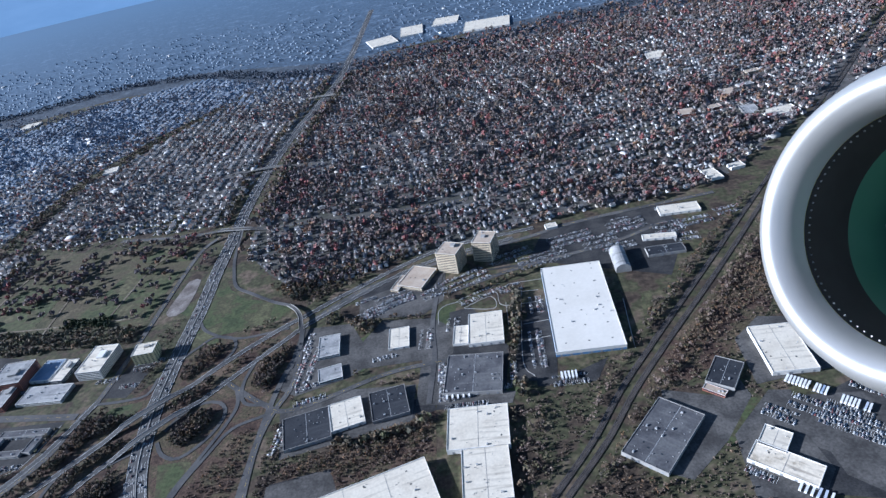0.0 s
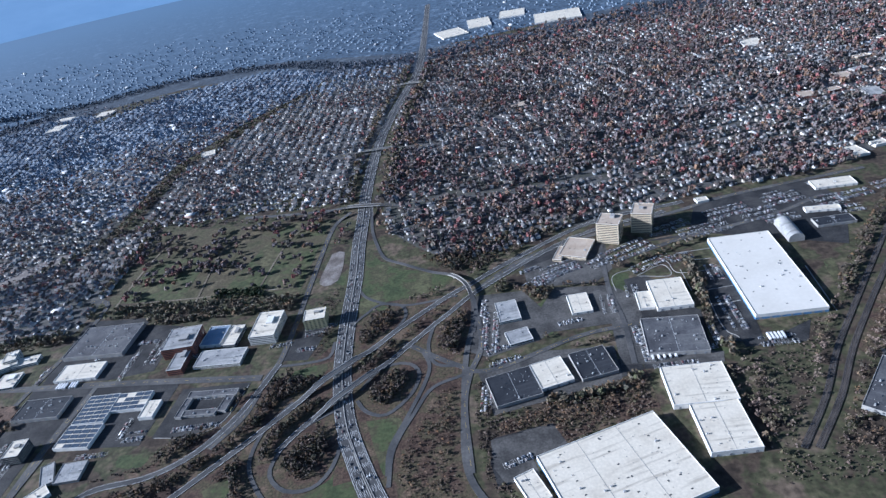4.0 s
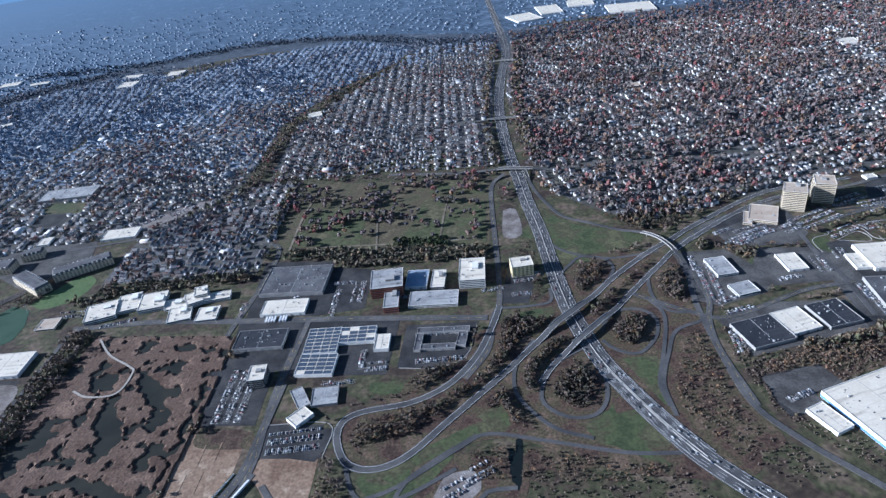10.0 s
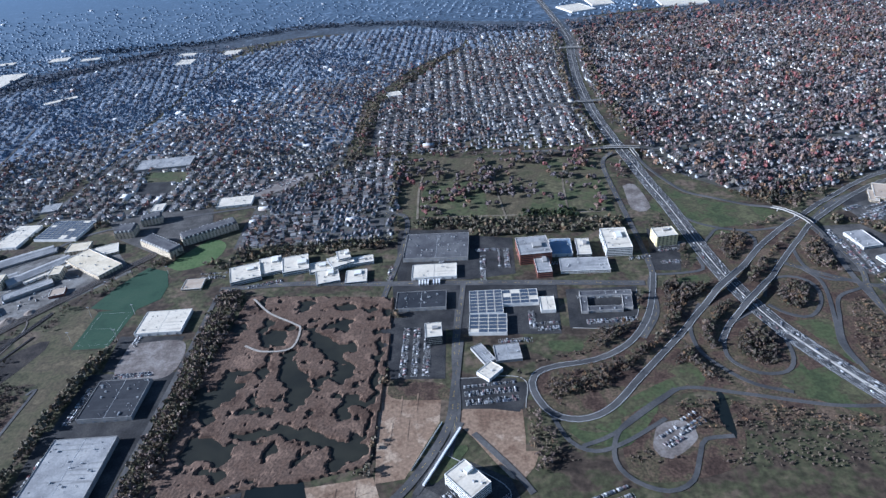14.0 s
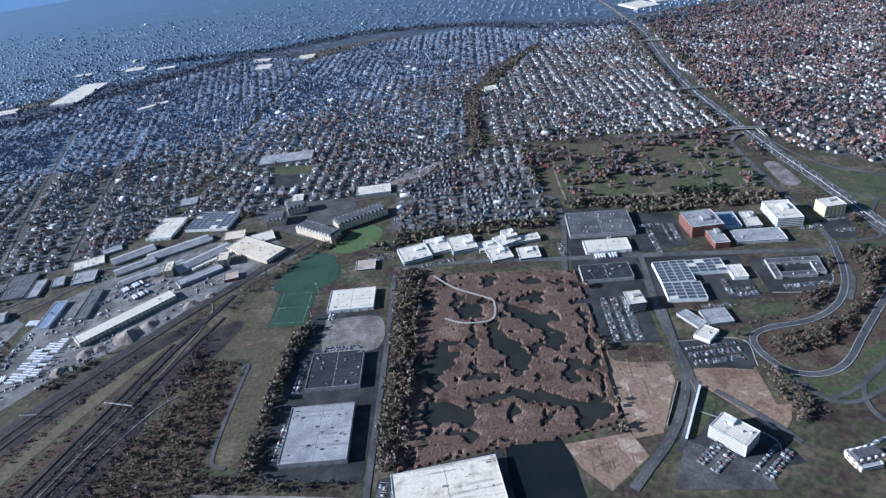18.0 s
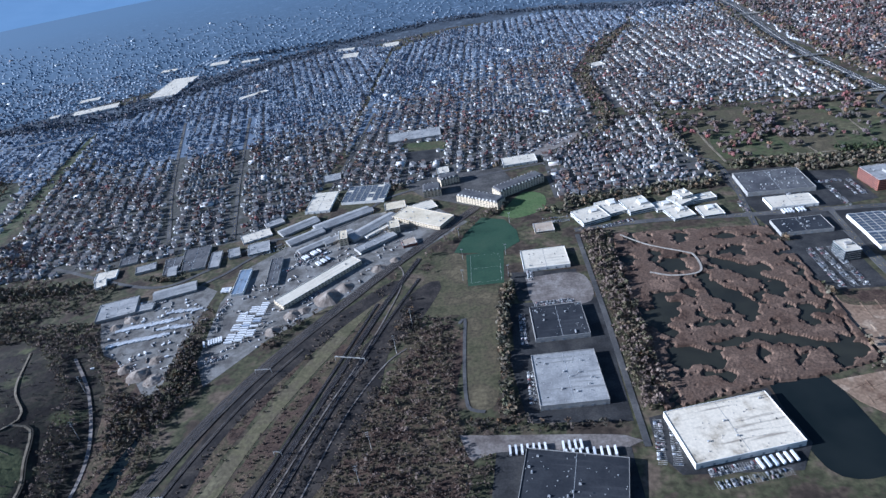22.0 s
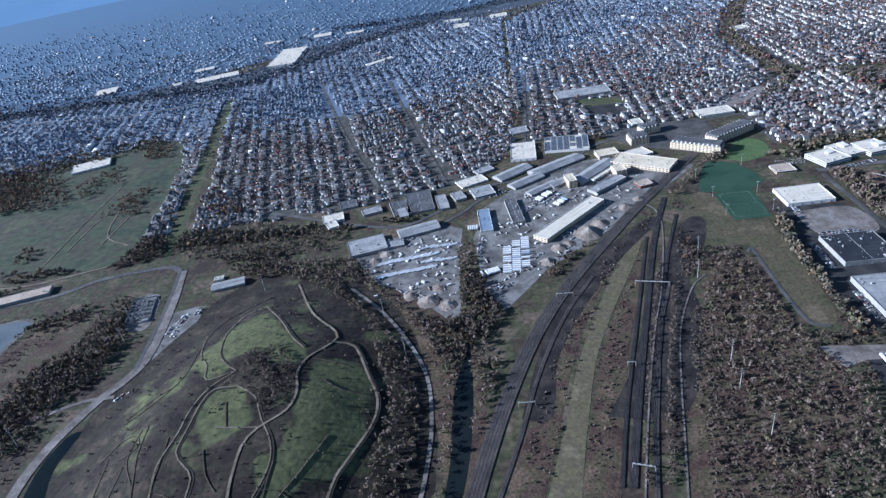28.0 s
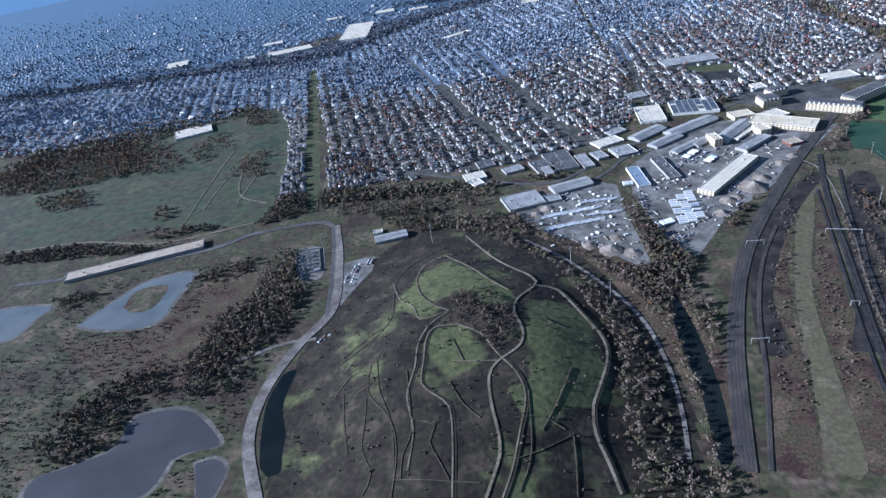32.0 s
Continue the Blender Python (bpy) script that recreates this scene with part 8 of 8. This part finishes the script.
LOTS = [(-1517, 1202, 42, 3, 26), (-1443, 1244, 42, 3, 26), (-1115, 580, 89, 6, 40), (-830, 655, 0, 2, 8), (-1000, 800, 88, 2, 30), (-960, 830, 88, 3, 24), (-930, 640, 88, 2, 16), (-60, 900, 25, 3, 30), (60, 985, 14, 5, 34), (170, 1015, 8, 6, 24), (300, 1030, 6, 5, 20), (320, 990, 0, 4, 16), (-20, 700, 88, 2, 20), (-155, 800, 88, 3, 18), (-240, 900, 20, 3, 20), (-270, 930, 20, 2, 14), (-1385, 210, 8, 3, 30), (-1005, 480, 4, 5, 26), (-805, 690, 0, 2, 30), (-805, 625, 2, 2, 28), (-960, 590, 0, 2, 18), (-905, 620, 0, 3, 12), (-990, 860, 0, 2, 14),
        (-1100, 925, 0, 2, 20), (-660, 830, 10, 4, 12), (-665, 780, 0, 2, 12), (-215, 920, 20, 5, 24), (-90, 950, 25, 6, 34), (0, 1010, 20, 4, 30), (120, 1040, 12, 5, 30), (230, 1060, 10, 5, 26),
        (200, 990, 5, 3, 22), (30, 850, 90, 3, 16), (20, 740, 90, 3, 30), (60, 665, 0, 3, 18), (-350, 770, 85, 4, 34), (-330, 690, 15, 2, 18), (-220, 765, 10, 2, 14), (-365, 620, 85, 2, 20),
        (-125, 690, 88, 2, 26), (-90, 640, 0, 2, 22), (-1605, 500, 88, 2, 26), (-1605, 375, 88, 2, 22), (-1550, 560, 2, 2, 22), (-1460, 265, 80, 4, 24), (-1380, 222, 8, 2, 34), (-1060, 310, 40, 4, 24),
        (-1010, 290, 40, 3, 20), (-1400, 790, 15, 2, 22), (-1510, 830, 0, 3, 18), (-1580, 650, 88, 2, 14), (-2080, 840, 25, 3, 18), (-1985, 790, 45, 4, 24), (-2010, 770, 45, 2, 22), (-2625, 470, 85, 3, 12),
        (370, 540, -40, 4, 26), (400, 500, -40, 3, 22), (300, 560, -40, 3, 14), (420, 580, -40, 2, 18), (-325, 500, 20, 2, 14), (-880, 300, 20, 3, 20), (-1075, 845, 88, 2, 16), (-1170, 800, 88, 2, 16), (-860, 800, 0, 2, 20), (-715, 800, 0, 2, 14), (-756, 409, 30, 3, 14), (-785, 386, 30, 3, 12), (-359, 832, 85, 2, 16), (-338, 719, 20, 2, 14), (-259, 885, 20, 3, 20), (-205, 918, 25, 3, 18), (-149, 923, 25, 4, 12), (-110, 827, 85, 3, 12), (-128, 713, 88, 2, 16), (-49, 665, 8, 2, 18), (-83, 657, 8, 1, 24), (-7, 906, 10, 3, 14), (-354, 624, 80, 1, 16), (24, 753, 88, 1, 22), (341, 566, -40, 4, 18), (369, 542, -40, 6, 18), (299, 563, -40, 2, 10), (244, 477, -40, 2, 12), (350, 1039, 8, 4, 24), (420, 1061, 8, 4, 18), (315, 1096, 8, 4, 14), (223, 1079, 10, 3, 12), (-635, 839, 0, 2, 10), (-784, 659, 8, 2, 10), (-2622, 500, 80, 2, 10), (-2600, 520, 80, 2, 9), (-2640, 320, 60, 2, 8), (-2740, 318, 60, 1, 3), (-2000, 805, 20, 4, 18), (-1960, 650, 45, 2, 16), (-2085, 500, 20, 2, 14), (-2120, 640, 85, 2, 24)]
parked = []
for cx, cy, turn, rows, cols in LOTS:
    parked += lot(cx, cy, turn, rows, cols, fill=random.uniform(0.3, 0.65))
stalls_v = np.array(stalls)
stuff("stall_lines", stalls_v.reshape(-1, 3), np.arange(len(stalls) * 4).reshape(-1, 4), [M["paint"]], None, np.zeros(len(stalls)), "white painted stall lines on the parking lots", "parking line")
moving = []
LANES = [([(-1981, 1662), (-1990, 1282), (-2013, 1041)], (-2.2, 2.2), 26, 0.3), ([(-634, 1867), (-639, 1387), (-621, 1114), (-605, 892), (-589, 695), (-569, 603), (-540, 529), (-508, 463), (-454, 375), (-400, 310)], (-11, -7, -3.4, 3.4, 7, 11), 26, 0.85)]
for pts, ds, gap, z in LANES:
    line = glide(pts, 3)
    for d in ds:
        off = offsets(line, d)
        k = random.randint(0, 9)
        while k < len(off) - 1:
            (x0, y0), (x1, y1) = off[k], off[k + 1]
            moving.append((x0, y0, math.atan2(y1 - y0, x1 - x0) + (math.pi if d > 0 else 0)))
            k += random.randint(5, 26)
cars = np.array(parked)
pick = rng.random(len(cars)) < 95 / len(cars)


def car_thing():
    ob = thing("car", pose(0, 0, 0), "parked passenger car on asphalt", "car", "cars in the parking lots")
    v, f, idx = car_arrays(np.zeros(1), np.zeros(1), np.zeros(1), 0.0)
    v = v[0]
    def sub(ids):
        g = Geo()
        for i in ids:
            g.face([v[k] for k in f[i]])
        return g
    body = part("body", sub([0, 1, 2, 3, 8]).mesh("body", M["car_one"]), ob)
    part("window_band", sub([4, 5, 6, 7]).mesh("window_band", M["glass"]), body, "dark car windows")
    part("car_roof", sub([9]).mesh("car_roof", M["car_one"]), body)
    wheel = Geo().cyl(0, 0, -0.11, 0.11, 0.33, n=10).mesh("wheel", M["tyre"])
    for x in (-1.4, 1.4):
        for y in (-0.86, 0.86):
            part("wheel", wheel, ob, at=pose(x, y, 0.33, 90, 0, 0))
    return ob


one = car_thing()
done = False
for x, y, t in cars[pick]:
    m = Matrix.Translation((x, y, 0.36)) @ Matrix.Rotation(t, 4, "Z")
    if done:
        copy_thing(one, m)
    else:
        one.matrix_basis, done = m, True
kerb = np.concatenate(kerb_cars)
for label, arr, z in (("cars parked along the residential streets", kerb, 0.05), ("rows of parked cars on the lots", cars[~pick], 0.35), ("cars in the highway lanes", np.array(moving), 0.95)):
    v, f, idx = car_arrays(arr[:, 0], arr[:, 1], arr[:, 2], z)
    n = len(arr)
    stuff("cars", v.reshape(-1, 3), (f[None] + 16 * np.arange(n)[:, None, None]).reshape(-1, 4), [M["car"], M["glass"]], np.tile(idx, n), np.repeat(rng.random(n), 10), label, "car")

# ---- the industrial yards: trailers, pipe stacks, heaps ----
def trailer_thing():
    ob = thing("trailer", pose(0, 0, 0), "white box trailer parked in the yard", "trailer", "trailers in the yards")
    part("box", Geo().box(-7, 7, -1.3, 1.3, 1.2, 4.1).mesh("box", M["trailer"]), ob)
    chassis = part("chassis", Geo().box(-6.8, 6.8, -0.5, 0.5, 0.8, 1.2).mesh("chassis", M["tyre"]), ob)
    wheel = Geo().cyl(0, 0, -0.15, 0.15, 0.5, n=10).mesh("wheel", M["tyre"])
    for x in (-5.6, -4.4):
        for y in (-1.1, 1.1):
            part("wheel", wheel, chassis, at=pose(x, y, 0.5, 90, 0, 0))
    return ob


trailer = trailer_thing()
rows = []
for cx, cy, turn, n, step, side in ((-2076, 580, 87, 13, 6.5, 0), (-2060, 590, 87, 15, 6.5, 0), (-2044, 600, 87, 15, 6.5, 0), (-2104, 545, 20, 8, 4.0, 0), (-1990, 800, 45, 10, 4.0, 0), (-1960, 770, 45, 8, 4.2, 0), (-2130, 700, 0, 6, 3.8, 0),
                                    (350, 600, -40, 12, 4.2, 0), (390, 560, -40, 8, 4.2, 0), (290, 445, -40, 6, 6, 0), (60, 672, 0, 5, 5, 0), (-1600, 268, 0, 14, 7, 0), (-1350, 225, 10, 6, 8, 0), (-1095, 760, 0, 8, 5, 0), (-1070, 380, 62, 7, 14, 1), (-1545, 255, 0, 8, 8, 0), (-95, 660, 0, 6, 8, 0)):
    for k in range(n):
        if random.random() < 0.85:
            t = radians(turn)
            d = (k - n / 2) * step
            rows.append((cx + d * math.cos(t), cy + d * math.sin(t), turn + (0 if side else 90) + random.uniform(-2, 2)))
for k, (x, y, turn) in enumerate(rows):
    m = pose(x, y, 0.36, 0, 0, turn)
    if k:
        copy_thing(trailer, m)
    else:
        trailer.matrix_basis = m


for k in range(70):
    x, y = (random.uniform(-2080, -1880), random.uniform(560, 900)) if k % 2 else (random.uniform(-2320, -2170), random.uniform(480, 690))
    if k % 2 and abs((x + 1980) - (y - 720) * 0.85) > 75:
        continue
    w, d, h = random.uniform(2.2, 7), random.uniform(2.2, 3.2), random.uniform(1.5, 3.2)
    ob = solid("container", Geo().box(-w / 2, w / 2, -d / 2, d / 2, 0, h).box(-w / 2 - 0.05, w / 2 + 0.05, -d / 2 - 0.05, d / 2 + 0.05, h, h + 0.12).mesh("container", M["trailer"]), "small storage container in the gravel yard", "container", "containers in the yards")
    ob.matrix_basis = pose(x, y, 0.33, 0, 0, random.choice((20, 45, 110, 135)) + random.uniform(-5, 5))


# pallets, crates and scrap strewn over the yards, in loose rows
crates = []
for yard_area in ([(-2330, 690), (-2170, 700), (-2120, 560), (-2170, 450), (-2250, 470)], [(-2120, 640), (-2030, 820), (-1900, 900), (-1780, 860), (-1900, 640), (-2040, 500), (-2100, 480)]):
    base = scatter(yard_area, 420, False)
    for x, y in base:
        t = radians(random.choice((20, 45, 110, 135)))
        for k in range(random.randint(1, 4)):
            crates.append((x + 3.2 * k * math.cos(t), y + 3.2 * k * math.sin(t), t + random.uniform(-0.1, 0.1)))
crates = np.array(crates)
cn = len(crates)
stuff("yard_clutter", *box_arrays(crates, rng.uniform(1.2, 5.0, cn), rng.uniform(1.0, 2.4, cn), rng.uniform(0.6, 2.6, cn))[:2], [M["clutter"], M["clutter"]], None, np.repeat(rng.random(cn), 5), "pallets crates and scrap on the yard", "crate")


def pipe_stack(x, y, turn, long, n):
    ob = thing("pipe_stack", pose(x, y, 0.32, 0, 0, turn), "stack of long pale concrete pipes on gravel", "pipe stack", "stacks in the yard")
    me = Geo().cyl(0, 0, -long / 2, long / 2, 0.8, n=8).mesh("pipe", M["pipe"])
    for k in range(n):
        part("pipe", me, ob, at=pose(0, (k - n / 2) * 1.65, 0.8, 0, 90, 0))


for k in range(16):
    pipe_stack(-2290 + 12 * (k % 8), 610 - 42 * (k // 8) + 2 * (k % 8), 22, random.uniform(18, 34), 5)
for k in range(10):
    pipe_stack(-2215 + 11 * (k % 5), 650 - 48 * (k // 5), 20, random.uniform(16, 28), 4)


def heap(x, y, r, h, seed, name="gravel_mound", label="pale heap of gravel in the yard"):
    g = Geo()
    n, rings = 22, 7
    g.v.append((0, 0, h))
    for a in range(1, rings + 1):
        for i in range(n):
            t = 2 * math.pi * i / n
            q = a / rings * r * (1 + 0.18 * noise.noise((math.cos(t) * 1.5, math.sin(t) * 1.5, seed)))
            z = h * (1 - a / rings) ** 1.1 + (0.5 * noise.noise((q * math.cos(t) * 0.3, q * math.sin(t) * 0.3, seed)) if a < rings else -0.3)
            g.v.append((q * math.cos(t), q * math.sin(t), z))
    for i in range(n):
        j = (i + 1) % n
        g.f.append((0, 1 + i, 1 + j))
        for a in range(rings - 1):
            g.f.append((1 + a * n + i, 1 + (a + 1) * n + i, 1 + (a + 1) * n + j, 1 + a * n + j))
    ob = solid(name, g.mesh(name, M["heap"]), label, "heap", "heaps in the yard")
    ob.location = (x, y, 0.3)


for k, (x, y, r, h) in enumerate(((-1930, 640, 26, 11), (-1905, 668, 18, 7), (-1985, 600, 16, 6), (-2010, 560, 14, 6), (-2205, 480, 20, 8), (-2175, 465, 16, 6), (-2235, 500, 14, 5), (-2290, 640, 14, 5), (-2310, 620, 12, 5), (-1850, 720, 15, 5), (-1820, 745, 12, 5), (-2190, 515, 13, 4), (-1968, 610, 12, 4))):
    heap(x, y, r, h, k)


# ---- signal gantries and power pylons over the tracks ----
def gantry(x, y, turn, span):
    ob = thing("signal_gantry", pose(x, y, 0, 0, 0, turn), "pale steel signal gantry spanning the tracks", "gantry", "gantries over the railway")
    for s in (-1, 1):
        part("post", Geo().box(s * span / 2 - 0.3, s * span / 2 + 0.3, -0.3, 0.3, 0, 8).mesh("post", M["concrete"]), ob)
    deck = part("walkway", Geo().box(-span / 2, span / 2, -0.9, 0.9, 8, 8.4).mesh("walkway", M["concrete"]), ob)
    for k in range(4):
        part("signal_box", Geo().box(-0.5 + (k - 1.5) * span / 4, 0.5 + (k - 1.5) * span / 4, -0.4, 0.4, 8.4, 10).mesh("signal_box", M["tyre"]), deck)


for x, y, turn, span in GANTRIES:
    gantry(x, y, turn, span)


def pylon(x, y, h):
    ob = thing("power_pole", pose(x, y, gz(x, y), 0, 0, 12), "slender pale steel power pole with short arms", "power pole", "poles of the power line")
    part("mast", Geo().cyl(0, 0, 0, h, 0.55, 0.22, 8).mesh("mast", M["concrete"]), ob)
    for k, z in enumerate((h * 0.76, h * 0.86, h * 0.96)):
        arm = part("cross_arm", Geo().box(-2.6, 2.6, -0.14, 0.14, z, z + 0.3).mesh("cross_arm", M["metal_unit"]), ob)
        for x0 in (-2.4, 2.4):
            part("insulator", Geo().cyl(x0, 0, z - 1.3, z, 0.16, 0.1, 6).mesh("insulator", M["tyre"]), arm)


for x, y in PYLONS:
    pylon(x, y, 34)


# ---- the substation beside the dirt road ----
def substation(x, y, turn):
    ob = thing("substation", pose(x, y, 0.3, 0, 0, turn), "fenced electrical substation with grey steel frames and transformers", "substation")
    part("gravel_pad", Geo().box(-21, 21, -40, 40, 0, 0.25).mesh("gravel_pad", M["gravel"]), ob)
    post = Geo().box(-0.25, 0.25, -0.25, 0.25, 0.25, 11).mesh("post", M["metal_unit"])
    beam = Geo().box(-15, 15, -0.25, 0.25, 10.6, 11.1).mesh("beam", M["metal_unit"])
    tank = Geo().box(-2.2, 2.2, -1.5, 1.5, 0.25, 4.0).box(-1.6, 1.6, -2.4, -1.5, 0.8, 3.4).box(-1.5, 1.5, -0.4, 0.4, 4.0, 5.0).mesh("transformer", M["roof_grey"])
    for k in range(6):
        yy = -33 + 13 * k
        for xx in (-15, -5, 5, 15):
            part("post", post, ob, at=pose(xx, yy, 0))
        part("beam", beam, ob, at=pose(0, yy, 0))
        if k < 5:
            for xx in (-10, 0, 10):
                part("transformer", tank, ob, at=pose(xx, yy + 6.5, 0, 0, 0, 90 * (k % 2)))
    hut = part("control_house", Geo().box(9, 19, -39.5, -34, 0.25, 4).mesh("control_house", M["wall_white"]), ob)
    part("roof", Geo().box(8.7, 19.3, -39.8, -33.7, 4, 4.3).mesh("roof", M["roof_grey"]), hut)
    rail_ = Geo()
    for s in (-1, 1):
        rail_.box(s * 21 - 0.05, s * 21 + 0.05, -40, 40, 0.25, 2.4).box(-21, 21, s * 40 - 0.05, s * 40 + 0.05, 0.25, 2.4)
    part("fence", rail_.mesh("fence", M["metal_unit"]), ob, "grey chain-link fence")


substation(-2713, 535, 14)

# ---- the aircraft's engine, where it hangs as the flight begins ----
def lathe(profile, n=64, closed=False):
    """A surface turned round the x axis from pairs of (along, radius)."""
    g = Geo()
    for s, r in profile:
        g.v += [(s, r * math.cos(2 * math.pi * i / n), r * math.sin(2 * math.pi * i / n)) for i in range(n)]
    for a in range(len(profile) - 1):
        for i in range(n):
            j = (i + 1) % n
            g.f.append((a * n + i, a * n + j, (a + 1) * n + j, (a + 1) * n + i))
            g.m.append(0)
    return g


def smooth_mesh(g, name, m):
    me = g.mesh(name, m)
    me.polygons.foreach_set("use_smooth", [True] * len(me.polygons))
    return me


eye0, aim0, roll0 = Vector(PATH[0][1]) / PLAN_SCALE, Vector(PATH[0][2]) / PLAN_SCALE, PATH[0][3]
seat = look(eye0, aim0, roll0)
middle, aft = Vector((3.2, 0.14, -4.4)), Vector((0.9, 0.0, -0.43)).normalized()
side = Vector((0, 1, 0)).cross(aft).normalized()
frame_m = Matrix((aft, side, aft.cross(side))).transposed().to_4x4()
engine = thing("jet_engine", seat @ Matrix.Translation(middle) @ frame_m, "jet engine nacelle with a polished inlet lip and yellow cowl", "jet engine")
part("inlet_lip", smooth_mesh(lathe([(0.62, 1.36), (0.40, 1.31), (0.22, 1.25), (0.10, 1.19), (0.03, 1.13), (0.0, 1.08), (0.03, 1.02), (0.10, 0.97), (0.20, 0.935), (0.30, 0.92)]), "inlet_lip", M["lip"]), engine, "polished metal inlet lip")
part("intake_liner", smooth_mesh(lathe([(0.30, 0.918), (0.55, 0.925), (0.95, 0.95)]), "intake_liner", M["liner"]), engine, "dark acoustic intake liner")
part("fan_case", smooth_mesh(lathe([(0.95, 0.95), (1.2, 0.96), (1.6, 0.96)]), "fan_case", M["fan_case"]), engine, "green fan case ring")
part("cowl", smooth_mesh(lathe([(0.62, 1.362), (0.9, 1.46), (1.4, 1.58), (2.2, 1.62), (3.4, 1.42)]), "cowl", M["cowl_yellow"]), engine, "yellow painted cowl")
disc = part("fan_disc", smooth_mesh(lathe([(1.6, 0.96), (1.62, 0.3), (1.62, 0.0)]), "fan_disc", M["liner"]), engine)
part("spinner", smooth_mesh(lathe([(1.6, 0.30), (1.35, 0.2), (1.15, 0.08), (1.1, 0.0)], 24), "spinner", M["liner"]), disc)
blade = Geo()
for k in range(6):
    r0, r1 = 0.28 + 0.11 * k, 0.28 + 0.11 * (k + 1)
    t0, t1 = 0.25 + 0.12 * k, 0.25 + 0.12 * (k + 1)
    blade.face([(1.58 - 0.16 * math.cos(t0), -0.11 * math.sin(t0), r0), (1.58, 0.11 * math.sin(t0), r0), (1.58, 0.11 * math.sin(t1), r1), (1.58 - 0.16 * math.cos(t1), -0.11 * math.sin(t1), r1)])
blade_me = blade.mesh("fan_blade", M["metal_unit"])
for k in range(20):
    part("fan_blade", blade_me, disc, at=pose(0, 0, 0, 18 * k, 0, 0))
rivets = Geo()
for k in range(90):
    a = 2 * math.pi * k / 90
    y, z = 0.916 * math.cos(a), 0.916 * math.sin(a)
    rivets.box(0.355, 0.367, y - 0.006, y + 0.006, z - 0.006, z + 0.006)
tagged(part("rivet_row", rivets.mesh("rivet_row", M["lip"]), engine, "row of pale rivets"), kind="stuff")

# ---- the plan's true metres brought down to half size ----
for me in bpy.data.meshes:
    me.transform(Matrix.Scale(PLAN_SCALE, 4))
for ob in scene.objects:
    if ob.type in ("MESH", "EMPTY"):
        ob.location = ob.location * PLAN_SCALE
